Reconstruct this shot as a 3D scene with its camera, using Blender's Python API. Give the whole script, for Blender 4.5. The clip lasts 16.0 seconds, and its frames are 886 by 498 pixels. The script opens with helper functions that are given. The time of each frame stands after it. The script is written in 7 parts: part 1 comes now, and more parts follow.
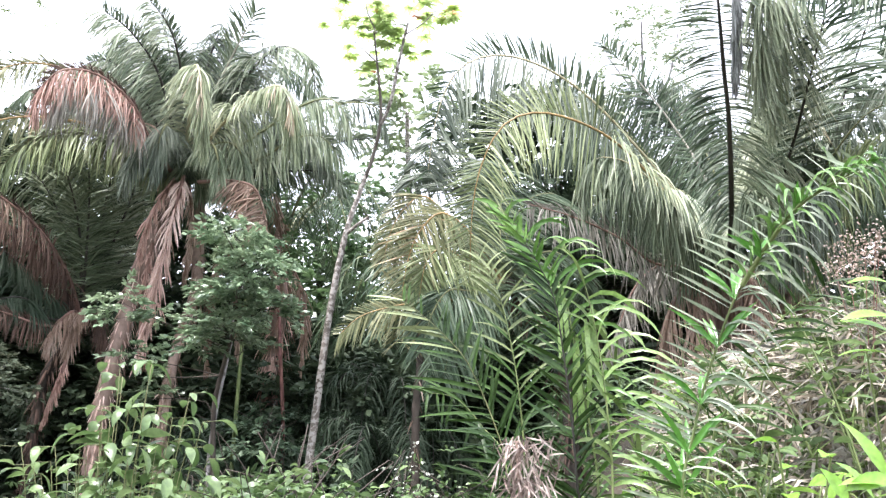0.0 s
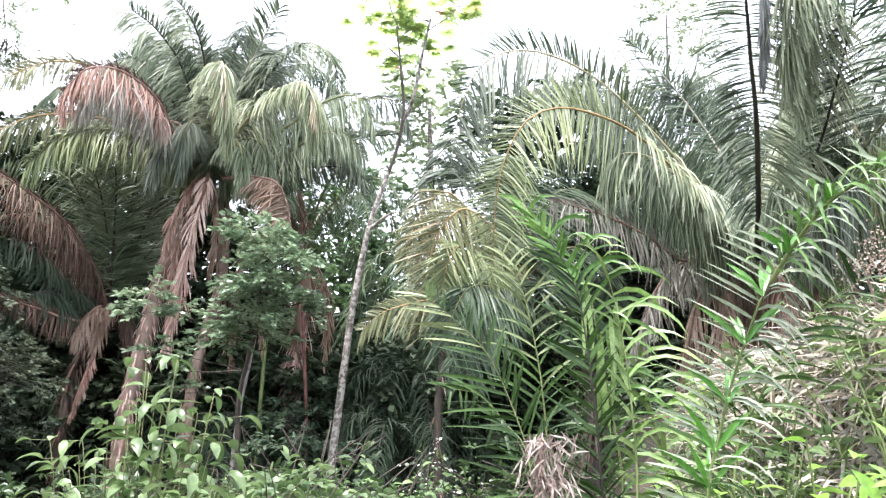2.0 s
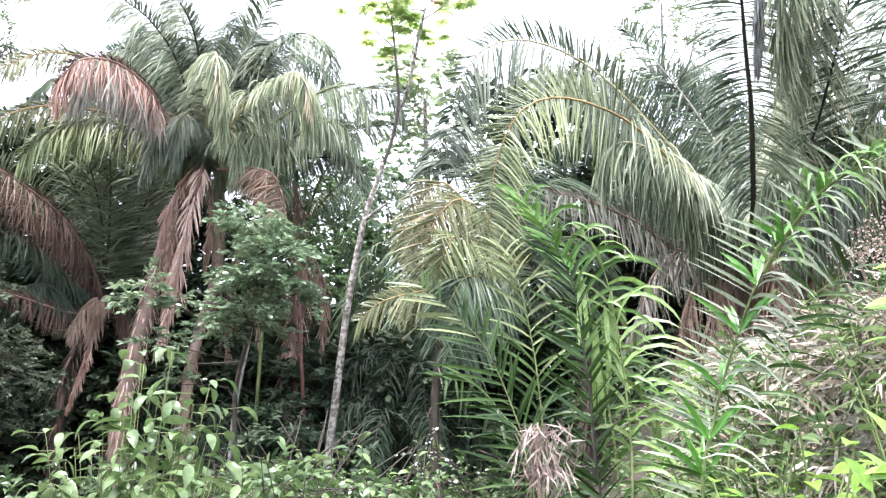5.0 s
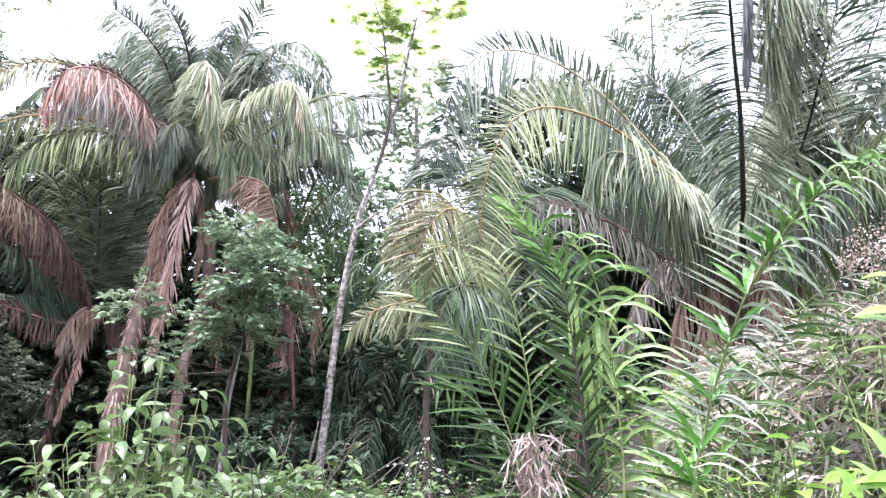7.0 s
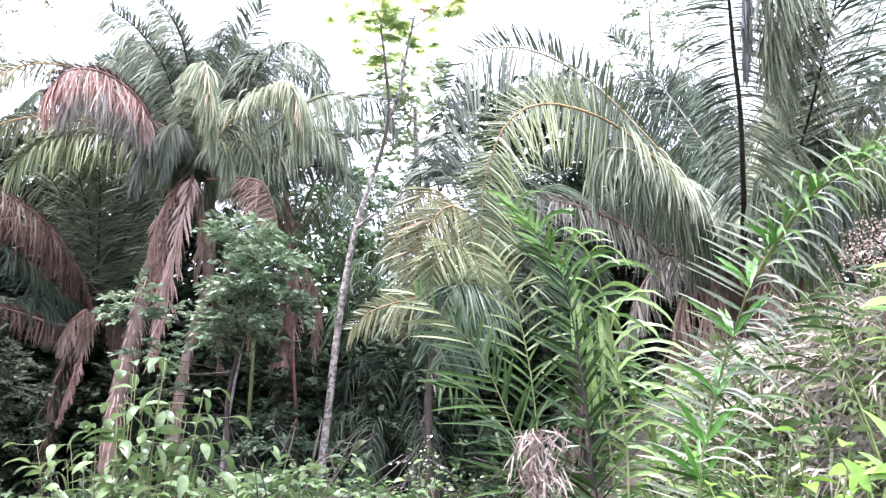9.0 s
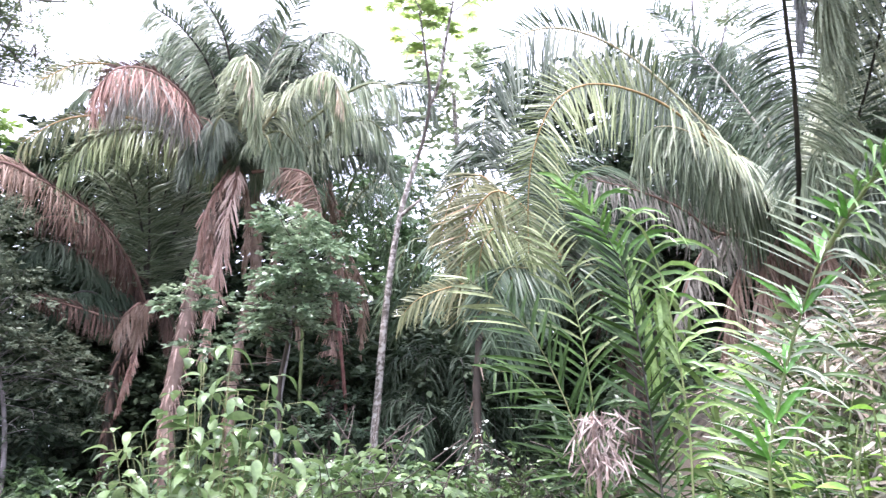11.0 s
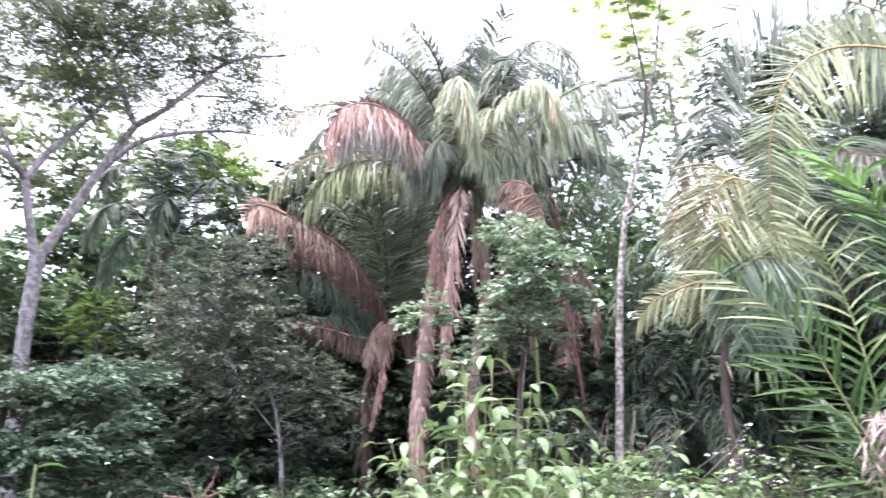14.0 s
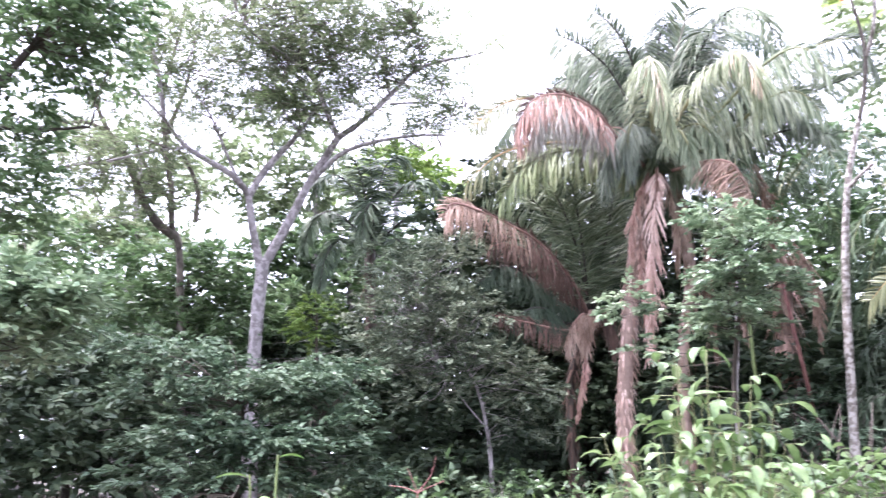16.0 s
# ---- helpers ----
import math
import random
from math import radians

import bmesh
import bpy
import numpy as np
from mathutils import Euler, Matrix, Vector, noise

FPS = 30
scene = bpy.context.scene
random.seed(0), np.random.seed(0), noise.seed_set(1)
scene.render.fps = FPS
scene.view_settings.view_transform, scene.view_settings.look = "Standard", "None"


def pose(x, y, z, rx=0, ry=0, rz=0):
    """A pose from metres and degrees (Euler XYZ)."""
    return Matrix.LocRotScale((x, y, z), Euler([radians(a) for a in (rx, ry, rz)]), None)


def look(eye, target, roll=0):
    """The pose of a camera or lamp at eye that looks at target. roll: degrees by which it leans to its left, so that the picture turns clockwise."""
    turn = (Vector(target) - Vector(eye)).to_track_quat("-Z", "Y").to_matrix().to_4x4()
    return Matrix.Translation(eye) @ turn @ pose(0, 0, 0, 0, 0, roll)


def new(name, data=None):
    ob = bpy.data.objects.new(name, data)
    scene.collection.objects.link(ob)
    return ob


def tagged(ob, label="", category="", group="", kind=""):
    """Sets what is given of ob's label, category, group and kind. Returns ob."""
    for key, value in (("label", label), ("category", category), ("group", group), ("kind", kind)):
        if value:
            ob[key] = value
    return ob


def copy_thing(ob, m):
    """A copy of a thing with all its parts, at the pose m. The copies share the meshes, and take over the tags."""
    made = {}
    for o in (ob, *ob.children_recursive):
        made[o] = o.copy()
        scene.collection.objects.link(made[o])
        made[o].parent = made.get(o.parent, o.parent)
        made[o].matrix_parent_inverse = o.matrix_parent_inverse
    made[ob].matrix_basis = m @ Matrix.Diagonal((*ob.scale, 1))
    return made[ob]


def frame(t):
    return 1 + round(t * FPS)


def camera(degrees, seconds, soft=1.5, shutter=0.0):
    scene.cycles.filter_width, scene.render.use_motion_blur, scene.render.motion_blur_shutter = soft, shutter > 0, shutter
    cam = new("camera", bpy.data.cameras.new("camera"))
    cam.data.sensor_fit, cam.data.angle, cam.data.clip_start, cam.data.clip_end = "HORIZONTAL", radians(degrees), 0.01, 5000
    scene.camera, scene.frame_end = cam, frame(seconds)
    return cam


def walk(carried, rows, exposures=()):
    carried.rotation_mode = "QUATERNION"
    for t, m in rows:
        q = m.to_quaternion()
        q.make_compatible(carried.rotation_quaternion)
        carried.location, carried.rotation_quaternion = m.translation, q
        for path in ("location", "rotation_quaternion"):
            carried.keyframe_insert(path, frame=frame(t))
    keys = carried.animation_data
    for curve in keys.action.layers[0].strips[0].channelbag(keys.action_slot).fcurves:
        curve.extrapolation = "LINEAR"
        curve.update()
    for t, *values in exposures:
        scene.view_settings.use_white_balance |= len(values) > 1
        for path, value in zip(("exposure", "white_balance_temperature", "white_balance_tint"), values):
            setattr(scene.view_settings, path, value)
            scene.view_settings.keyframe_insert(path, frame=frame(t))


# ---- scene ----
cam = camera(60.16, 16.0, soft=1.3, shutter=0.7)

PATH = [
    (0.0, pose(0.000, -0.000, 1.600, 105.50, 0.08, -0.00)),
    (0.5, pose(-0.000, 0.002, 1.601, 105.17, 0.10, 0.33)),
    (1.0, pose(0.002, -0.001, 1.602, 104.86, 0.04, 0.66)),
    (1.5, pose(-0.002, 0.008, 1.596, 104.53, -0.27, 1.11)),
    (2.0, pose(-0.005, 0.012, 1.606, 105.18, -0.41, 1.61)),
    (2.5, pose(-0.002, 0.012, 1.599, 105.25, -0.22, 1.78)),
    (3.0, pose(-0.001, 0.017, 1.597, 104.39, -0.64, 1.62)),
    (5.5, pose(0.003, 0.007, 1.608, 104.51, 0.15, 1.29)),
    (6.0, pose(0.001, 0.006, 1.607, 105.01, 0.26, 1.15)),
    (6.5, pose(-0.002, 0.010, 1.606, 105.00, 0.21, 1.03)),
    (7.0, pose(0.004, 0.009, 1.610, 105.13, 0.16, 0.81)),
    (7.5, pose(0.004, 0.011, 1.609, 105.10, 0.13, 0.47)),
    (8.0, pose(0.002, 0.009, 1.609, 105.25, 0.27, 0.29)),
    (10.5, pose(-0.066, 0.046, 1.587, 104.32, 1.76, 3.10)),
    (11.0, pose(-0.089, 0.047, 1.592, 104.13, 1.35, 4.27)),
    (11.5, pose(-0.086, 0.056, 1.590, 104.09, 1.25, 6.01)),
    (12.0, pose(-0.097, 0.059, 1.589, 104.11, 2.02, 8.90)),
    (12.5, pose(-0.120, 0.064, 1.594, 104.11, 2.10, 12.24)),
    (13.0, pose(-0.132, 0.063, 1.595, 104.46, 2.05, 15.07)),
    (13.5, pose(-0.166, 0.073, 1.595, 104.88, 2.06, 18.01)),
    (14.0, pose(-0.199, 0.068, 1.594, 105.23, 2.16, 21.54)),
    (14.5, pose(-0.187, 0.072, 1.588, 105.18, 2.45, 25.75)),
    (15.0, pose(-0.164, 0.071, 1.596, 104.50, 2.18, 29.95)),
    (15.5, pose(-0.179, 0.052, 1.598, 104.91, 1.70, 33.21)),
    (16.0, pose(-0.210, 0.046, 1.601, 105.15, 1.50, 36.43)),
]
walk(cam, PATH, ((0.0, 2.11, 6200, 16), (5.5, 2.24, 6080, 17), (7.0, 2.24, 5910, 25), (10.5, 2.28, 5860, 26), (13.0, 2.45, 5930, 28), (16.0, 2.68, 5860, 30)))

# ---- world and sun: bright overcast sky ----
world = bpy.data.worlds.new("overcast_sky")
scene.world = world
world.use_nodes = True
wn, wl = world.node_tree.nodes, world.node_tree.links
wn.clear()
sky = wn.new("ShaderNodeTexSky")
sky.sky_type, sky.sun_disc = "NISHITA", False
sky.sun_elevation, sky.sun_rotation = radians(71), radians(213)
sky.dust_density, sky.air_density = 3.0, 1.0
bg_sky, bg_cloud, wmix, wout = (wn.new(n) for n in ("ShaderNodeBackground", "ShaderNodeBackground", "ShaderNodeMixShader", "ShaderNodeOutputWorld"))
bg_sky.inputs[1].default_value = 0.12
bg_cloud.inputs[0].default_value, bg_cloud.inputs[1].default_value = (0.93, 0.97, 1.0, 1), 1.0
wmix.inputs[0].default_value = 0.75
wl.new(sky.outputs[0], bg_sky.inputs[0])
wl.new(bg_sky.outputs[0], wmix.inputs[1])
wl.new(bg_cloud.outputs[0], wmix.inputs[2])
wl.new(wmix.outputs[0], wout.inputs[0])
sun = new("sun", bpy.data.lights.new("sun", "SUN"))
sun.data.energy, sun.data.angle, sun.data.color = 2.4, radians(14), (1.0, 0.96, 0.9)
sun.matrix_world = look((-6, -9, 32), (0, 0, 0))

# ---- materials ----
def leaf_mat(name, dark, mid, light, rough=0.45, glow=0.3, spec=0.5, patch=1.2, dead=None):
    """Leaf: colour differs from leaf to leaf and in soft patches; light passes through it. dead: colour of a few withered ones."""
    m = bpy.data.materials.new(name)
    m.use_nodes = True
    n, l = m.node_tree.nodes, m.node_tree.links
    n.clear()
    out, mix, pr, tr = (n.new(k) for k in ("ShaderNodeOutputMaterial", "ShaderNodeMixShader", "ShaderNodeBsdfPrincipled", "ShaderNodeBsdfTranslucent"))
    geo, ramp, tc, nz, mx, add = (n.new(k) for k in ("ShaderNodeNewGeometry", "ShaderNodeValToRGB", "ShaderNodeTexCoord", "ShaderNodeTexNoise", "ShaderNodeMath", "ShaderNodeMath"))
    nz.inputs["Scale"].default_value, nz.inputs["Detail"].default_value = patch, 4
    l.new(tc.outputs["Object"], nz.inputs["Vector"])
    mx.operation, mx.inputs[1].default_value = "MULTIPLY_ADD", 0.55
    l.new(geo.outputs["Random Per Island"], mx.inputs[0])
    add.operation, add.inputs[1].default_value, add.inputs[2].default_value = "MULTIPLY_ADD", 1.5, -0.52
    l.new(nz.outputs[0], add.inputs[0])
    l.new(add.outputs[0], mx.inputs[2])
    el = ramp.color_ramp.elements
    el[0].position, el[0].color = 0.05, (*dark, 1)
    el[1].position, el[1].color = 0.85, (*light, 1)
    e = el.new(0.42)
    e.color = (*mid, 1)
    if dead:
        e = el.new(0.98)
        e.color = (*dead, 1)
    l.new(mx.outputs[0], ramp.inputs[0])
    fine = n.new("ShaderNodeTexNoise")
    fine.inputs["Scale"].default_value, fine.inputs["Detail"].default_value = 45, 5
    l.new(tc.outputs["Object"], fine.inputs["Vector"])
    bump = n.new("ShaderNodeBump")
    bump.inputs["Strength"].default_value, bump.inputs["Distance"].default_value = 0.25, 0.004
    l.new(fine.outputs[0], bump.inputs["Height"])
    hsv, vary = n.new("ShaderNodeHueSaturation"), n.new("ShaderNodeMapRange")
    vary.inputs[1].default_value, vary.inputs[2].default_value, vary.inputs[3].default_value, vary.inputs[4].default_value = 0.3, 0.7, 0.75, 1.25
    l.new(fine.outputs[0], vary.inputs[0])
    l.new(vary.outputs[0], hsv.inputs["Value"])
    l.new(ramp.outputs[0], hsv.inputs["Color"])
    l.new(hsv.outputs[0], pr.inputs["Base Color"])
    l.new(hsv.outputs[0], tr.inputs["Color"])
    l.new(bump.outputs[0], pr.inputs["Normal"])
    pr.inputs["Roughness"].default_value, pr.inputs["Specular IOR Level"].default_value = rough, spec
    mix.inputs[0].default_value = glow
    l.new(pr.outputs[0], mix.inputs[1])
    l.new(tr.outputs[0], mix.inputs[2])
    l.new(mix.outputs[0], out.inputs[0])
    return m


def bark_mat(name, dark, light, scale=6.0, stretch=0.25, rough=0.85, bump=0.5, spots=None):
    """Bark, soil, dry stalks: streaked noise at two scales with relief. spots: colour of pale lichen patches."""
    m = bpy.data.materials.new(name)
    m.use_nodes = True
    n, l = m.node_tree.nodes, m.node_tree.links
    pr = n["Principled BSDF"]
    tc, mp, a, b, ramp, bp = (n.new(k) for k in ("ShaderNodeTexCoord", "ShaderNodeMapping", "ShaderNodeTexNoise", "ShaderNodeTexNoise", "ShaderNodeValToRGB", "ShaderNodeBump"))
    mp.inputs["Scale"].default_value = (1, 1, stretch)
    a.inputs["Scale"].default_value, a.inputs["Detail"].default_value, a.inputs["Roughness"].default_value = scale, 8, 0.7
    b.inputs["Scale"].default_value, b.inputs["Detail"].default_value = scale * 0.25, 3
    l.new(tc.outputs["Object"], mp.inputs[0])
    l.new(mp.outputs[0], a.inputs["Vector"])
    l.new(tc.outputs["Object"], b.inputs["Vector"])
    s = n.new("ShaderNodeMath")
    s.operation, s.inputs[1].default_value = "MULTIPLY_ADD", 0.6
    l.new(b.outputs[0], s.inputs[0])
    half = n.new("ShaderNodeMath")
    half.operation, half.inputs[1].default_value = "MULTIPLY", 0.45
    l.new(a.outputs[0], half.inputs[0])
    l.new(half.outputs[0], s.inputs[2])
    ramp.color_ramp.elements[0].position, ramp.color_ramp.elements[0].color = 0.4, (*dark, 1)
    ramp.color_ramp.elements[1].position, ramp.color_ramp.elements[1].color = 0.65, (*light, 1)
    l.new(s.outputs[0], ramp.inputs[0])
    col = ramp.outputs[0]
    if spots:
        v, vr, mixc = n.new("ShaderNodeTexNoise"), n.new("ShaderNodeValToRGB"), n.new("ShaderNodeMix")
        v.inputs["Scale"].default_value, v.inputs["Detail"].default_value = scale * 1.3, 6
        l.new(tc.outputs["Object"], v.inputs["Vector"])
        vr.color_ramp.elements[0].position, vr.color_ramp.elements[1].position = 0.45, 0.56
        l.new(v.outputs[0], vr.inputs[0])
        mixc.data_type = "RGBA"
        l.new(vr.outputs[0], mixc.inputs[0])
        l.new(col, mixc.inputs[6])
        mixc.inputs[7].default_value = (*spots, 1)
        col = mixc.outputs[2]
    l.new(col, pr.inputs["Base Color"])
    l.new(a.outputs[0], bp.inputs["Height"])
    bp.inputs["Strength"].default_value, bp.inputs["Distance"].default_value = bump, 0.03
    l.new(bp.outputs[0], pr.inputs["Normal"])
    pr.inputs["Roughness"].default_value = rough
    return m


PALM = leaf_mat("palm_leaf", (0.042, 0.068, 0.035), (0.108, 0.146, 0.08), (0.265, 0.305, 0.195), 0.45, 0.12, 0.3, 0.5)
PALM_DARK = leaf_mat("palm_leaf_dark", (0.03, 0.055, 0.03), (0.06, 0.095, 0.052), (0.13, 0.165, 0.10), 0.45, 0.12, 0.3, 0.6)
PALM_PALE = leaf_mat("palm_leaf_pale", (0.12, 0.15, 0.085), (0.23, 0.265, 0.165), (0.40, 0.43, 0.29), 0.45, 0.12, 0.3, 0.6, (0.44, 0.39, 0.27))
PALM_YELLOW = leaf_mat("palm_leaf_yellowing", (0.055, 0.077, 0.034), (0.115, 0.13, 0.06), (0.22, 0.215, 0.105), 0.45, 0.12, 0.3, 0.7, (0.36, 0.25, 0.14))
PALM_OLIVE = leaf_mat("olive_palm_leaf", (0.06, 0.088, 0.032), (0.16, 0.2, 0.085), (0.32, 0.36, 0.19), 0.45, 0.12, 0.3, 0.6)
PALM_YOUNG = leaf_mat("young_palm_leaf", (0.03, 0.085, 0.015), (0.07, 0.16, 0.03), (0.16, 0.29, 0.06), 0.34, 0.2, 0.45, 1.5)
# green darkened to stand in for shade from overhanging palms
PALM_DEEP = leaf_mat("shade_deepened_palm_leaf", (0.006, 0.016, 0.005), (0.02, 0.045, 0.011), (0.06, 0.115, 0.026), 0.4, 0.12, 0.25, 1.5)
# leaf green darkened to stand in for shade under the canopy
PALM_SHADY = leaf_mat("shade_dark_palm_leaf", (0.016, 0.03, 0.017), (0.034, 0.055, 0.032), (0.075, 0.1, 0.066), 0.55, 0.12, 0.2, 0.6)
CANE = leaf_mat("cane_leaf", (0.03, 0.095, 0.012), (0.08, 0.185, 0.034), (0.21, 0.33, 0.11), 0.34, 0.2, 0.45, 1.5)
# greyish base colour stands in for sky reflected on the cane's leaflets
CANE_SHEEN = leaf_mat("sky_sheen_cane_leaf", (0.08, 0.12, 0.065), (0.17, 0.22, 0.135), (0.34, 0.385, 0.27), 0.34, 0.2, 0.5, 1.5)
DEAD_RED = leaf_mat("dead_palm_leaf_red", (0.15, 0.08, 0.06), (0.35, 0.205, 0.16), (0.56, 0.385, 0.315), 0.6, 0.22, 0.4, 0.8)
# dead red leaf in lighter colour, making up for light lost under the crown
DEAD_SKIRT = leaf_mat("brightened_dead_palm_leaf", (0.26, 0.155, 0.12), (0.55, 0.375, 0.31), (0.78, 0.62, 0.54), 0.6, 0.25, 0.4, 0.8)
DEAD_BROWN = leaf_mat("dead_palm_leaf_brown", (0.12, 0.08, 0.06), (0.27, 0.18, 0.13), (0.46, 0.35, 0.28), 0.65, 0.25, 0.3, 0.8)
# dark brown dead leaf; on inner fronds the darkness stands in for shade
DEAD_DARK = leaf_mat("dead_palm_leaf_dark_shaded", (0.035, 0.024, 0.02), (0.085, 0.055, 0.043), (0.18, 0.115, 0.09), 0.8, 0.12, 0.2, 0.8)
DEAD_GREY = leaf_mat("dead_palm_leaf_grey", (0.10, 0.095, 0.08), (0.19, 0.18, 0.15), (0.33, 0.31, 0.27), 0.6, 0.2, 0.3, 0.8)
STRAW = leaf_mat("dry_grass", (0.17, 0.135, 0.095), (0.36, 0.31, 0.235), (0.6, 0.55, 0.46), 0.5, 0.2, 0.4, 2.0)
GRASS = leaf_mat("green_grass", (0.045, 0.075, 0.024), (0.1, 0.155, 0.045), (0.21, 0.28, 0.1), 0.45, 0.25, 0.35, 2.0, (0.4, 0.34, 0.2))
TREE = leaf_mat("tree_leaf", (0.035, 0.065, 0.028), (0.08, 0.14, 0.055), (0.16, 0.23, 0.11), 0.36, 0.4, 0.7, 0.8)
# leaf green darkened to stand in for deep shade behind the trunks
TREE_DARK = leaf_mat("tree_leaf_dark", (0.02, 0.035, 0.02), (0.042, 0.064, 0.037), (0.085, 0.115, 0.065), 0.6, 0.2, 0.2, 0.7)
TREE_BLUE = leaf_mat("layered_bush_leaf", (0.032, 0.06, 0.036), (0.068, 0.112, 0.064), (0.145, 0.2, 0.122), 0.5, 0.32, 0.35, 0.8)
TREE_FRESH = leaf_mat("glossy_tree_leaf", (0.07, 0.13, 0.07), (0.17, 0.245, 0.14), (0.33, 0.41, 0.26), 0.32, 0.34, 0.8, 0.8)
TREE_MID = leaf_mat("small_dull_leaf", (0.05, 0.07, 0.047), (0.112, 0.142, 0.092), (0.21, 0.24, 0.16), 0.55, 0.28, 0.3, 0.7)
TREE_GREY = leaf_mat("feathery_leaf", (0.075, 0.105, 0.055), (0.15, 0.195, 0.10), (0.27, 0.31, 0.18), 0.5, 0.5, 0.2, 0.6)
# pale leaf colour stands in for haze and backlight on far crowns
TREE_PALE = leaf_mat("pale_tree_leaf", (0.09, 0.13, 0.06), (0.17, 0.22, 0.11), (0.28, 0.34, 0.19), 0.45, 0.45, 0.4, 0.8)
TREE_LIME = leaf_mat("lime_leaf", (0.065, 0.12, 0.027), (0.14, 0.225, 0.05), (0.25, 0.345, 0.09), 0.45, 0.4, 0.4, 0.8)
CECROPIA = leaf_mat("large_pale_leaf", (0.24, 0.33, 0.12), (0.36, 0.46, 0.18), (0.5, 0.58, 0.28), 0.45, 0.6, 0.4, 0.8, (0.5, 0.3, 0.16))
SHRUB = leaf_mat("shrub_leaf", (0.035, 0.075, 0.022), (0.09, 0.15, 0.05), (0.19, 0.265, 0.11), 0.32, 0.36, 0.6, 6.0)
SHRUB_LOW = leaf_mat("low_shrub_leaf", (0.025, 0.055, 0.018), (0.065, 0.115, 0.036), (0.15, 0.22, 0.075), 0.38, 0.25, 0.4, 3.0)
LIME_LEAF = leaf_mat("bright_broad_leaf", (0.12, 0.25, 0.03), (0.19, 0.38, 0.05), (0.3, 0.48, 0.1), 0.35, 0.35, 0.6, 2.0)
WHITE_LEAF = leaf_mat("silvery_leaf", (0.3, 0.34, 0.27), (0.42, 0.46, 0.38), (0.55, 0.58, 0.5), 0.35, 0.2, 0.6, 2.0)
SEED = leaf_mat("dry_flower_head", (0.22, 0.16, 0.12), (0.36, 0.28, 0.23), (0.52, 0.44, 0.38), 0.8, 0.2, 0.2, 3.0)
RED_LEAF = leaf_mat("red_leaf", (0.35, 0.12, 0.06), (0.5, 0.2, 0.1), (0.6, 0.3, 0.16), 0.5, 0.3, 0.4, 3.0)
# wide light-to-dark ramp stands in for leaflets catching light unevenly
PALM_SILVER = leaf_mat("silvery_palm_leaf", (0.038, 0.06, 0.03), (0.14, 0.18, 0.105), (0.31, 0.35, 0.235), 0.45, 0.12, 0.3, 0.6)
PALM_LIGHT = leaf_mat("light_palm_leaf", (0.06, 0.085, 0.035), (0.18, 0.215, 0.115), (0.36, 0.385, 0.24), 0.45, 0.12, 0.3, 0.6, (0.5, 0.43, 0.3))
# darker palm green: shade painted on rear fronds, tone held against bright sky
PALM_SHADE = leaf_mat("darkened_palm_leaf", (0.03, 0.045, 0.03), (0.085, 0.11, 0.075), (0.19, 0.215, 0.16), 0.45, 0.12, 0.3, 0.6)
RIBBON = leaf_mat("bright_ribbon_leaf", (0.09, 0.18, 0.035), (0.19, 0.31, 0.085), (0.32, 0.44, 0.16), 0.3, 0.35, 0.7, 1.5)
TUFT = leaf_mat("vivid_lance_leaf", (0.025, 0.1, 0.01), (0.06, 0.2, 0.022), (0.13, 0.31, 0.06), 0.3, 0.3, 0.6, 1.5)
WITHER = leaf_mat("straw_palm_leaf", (0.28, 0.2, 0.13), (0.5, 0.41, 0.29), (0.68, 0.6, 0.47), 0.5, 0.25, 0.4, 0.8)
GREY_FOLD = leaf_mat("folded_grey_leaf", (0.1, 0.11, 0.1), (0.19, 0.2, 0.185), (0.3, 0.31, 0.29), 0.5, 0.1, 0.4, 0.8)
RACHIS_GREY = bark_mat("leaf_stalk_grey", (0.2, 0.19, 0.15), (0.4, 0.37, 0.3), 8, 0.6, 0.5, 0.1)
RACHIS_STRAW = bark_mat("leaf_stalk_straw", (0.3, 0.26, 0.14), (0.5, 0.45, 0.28), 8, 0.6, 0.5, 0.1)
RACHIS = bark_mat("leaf_stalk_green", (0.10, 0.12, 0.05), (0.22, 0.22, 0.10), 8, 0.6, 0.5, 0.1)
RACHIS_ORANGE = bark_mat("leaf_stalk_orange", (0.24, 0.16, 0.06), (0.38, 0.25, 0.10), 8, 0.6, 0.5, 0.1)
RACHIS_DARK = bark_mat("leaf_stalk_dark", (0.015, 0.014, 0.012), (0.05, 0.045, 0.035), 10, 0.4, 0.6, 0.3)
RACHIS_RED = bark_mat("leaf_stalk_dead", (0.14, 0.075, 0.06), (0.3, 0.18, 0.14), 8, 0.6, 0.7, 0.2)
TRUNK_PALM = bark_mat("palm_trunk", (0.14, 0.095, 0.075), (0.42, 0.305, 0.25), 5, 0.6, 0.9, 0.9)
BARK_PALE = bark_mat("pale_spotted_bark", (0.09, 0.075, 0.06), (0.24, 0.21, 0.18), 9, 0.7, 0.85, 0.4, (0.42, 0.385, 0.35))
BARK_MID = bark_mat("dull_brown_bark", (0.05, 0.042, 0.034), (0.17, 0.145, 0.12), 12, 0.4, 0.85, 0.4)
BARK_GREY = bark_mat("grey_bark", (0.13, 0.115, 0.11), (0.28, 0.255, 0.255), 5, 0.4, 0.85, 0.5, (0.34, 0.31, 0.31))
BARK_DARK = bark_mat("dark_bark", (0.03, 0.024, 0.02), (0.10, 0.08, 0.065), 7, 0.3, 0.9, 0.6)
STEM = bark_mat("green_stem", (0.09, 0.13, 0.04), (0.2, 0.24, 0.09), 20, 0.4, 0.6, 0.1)
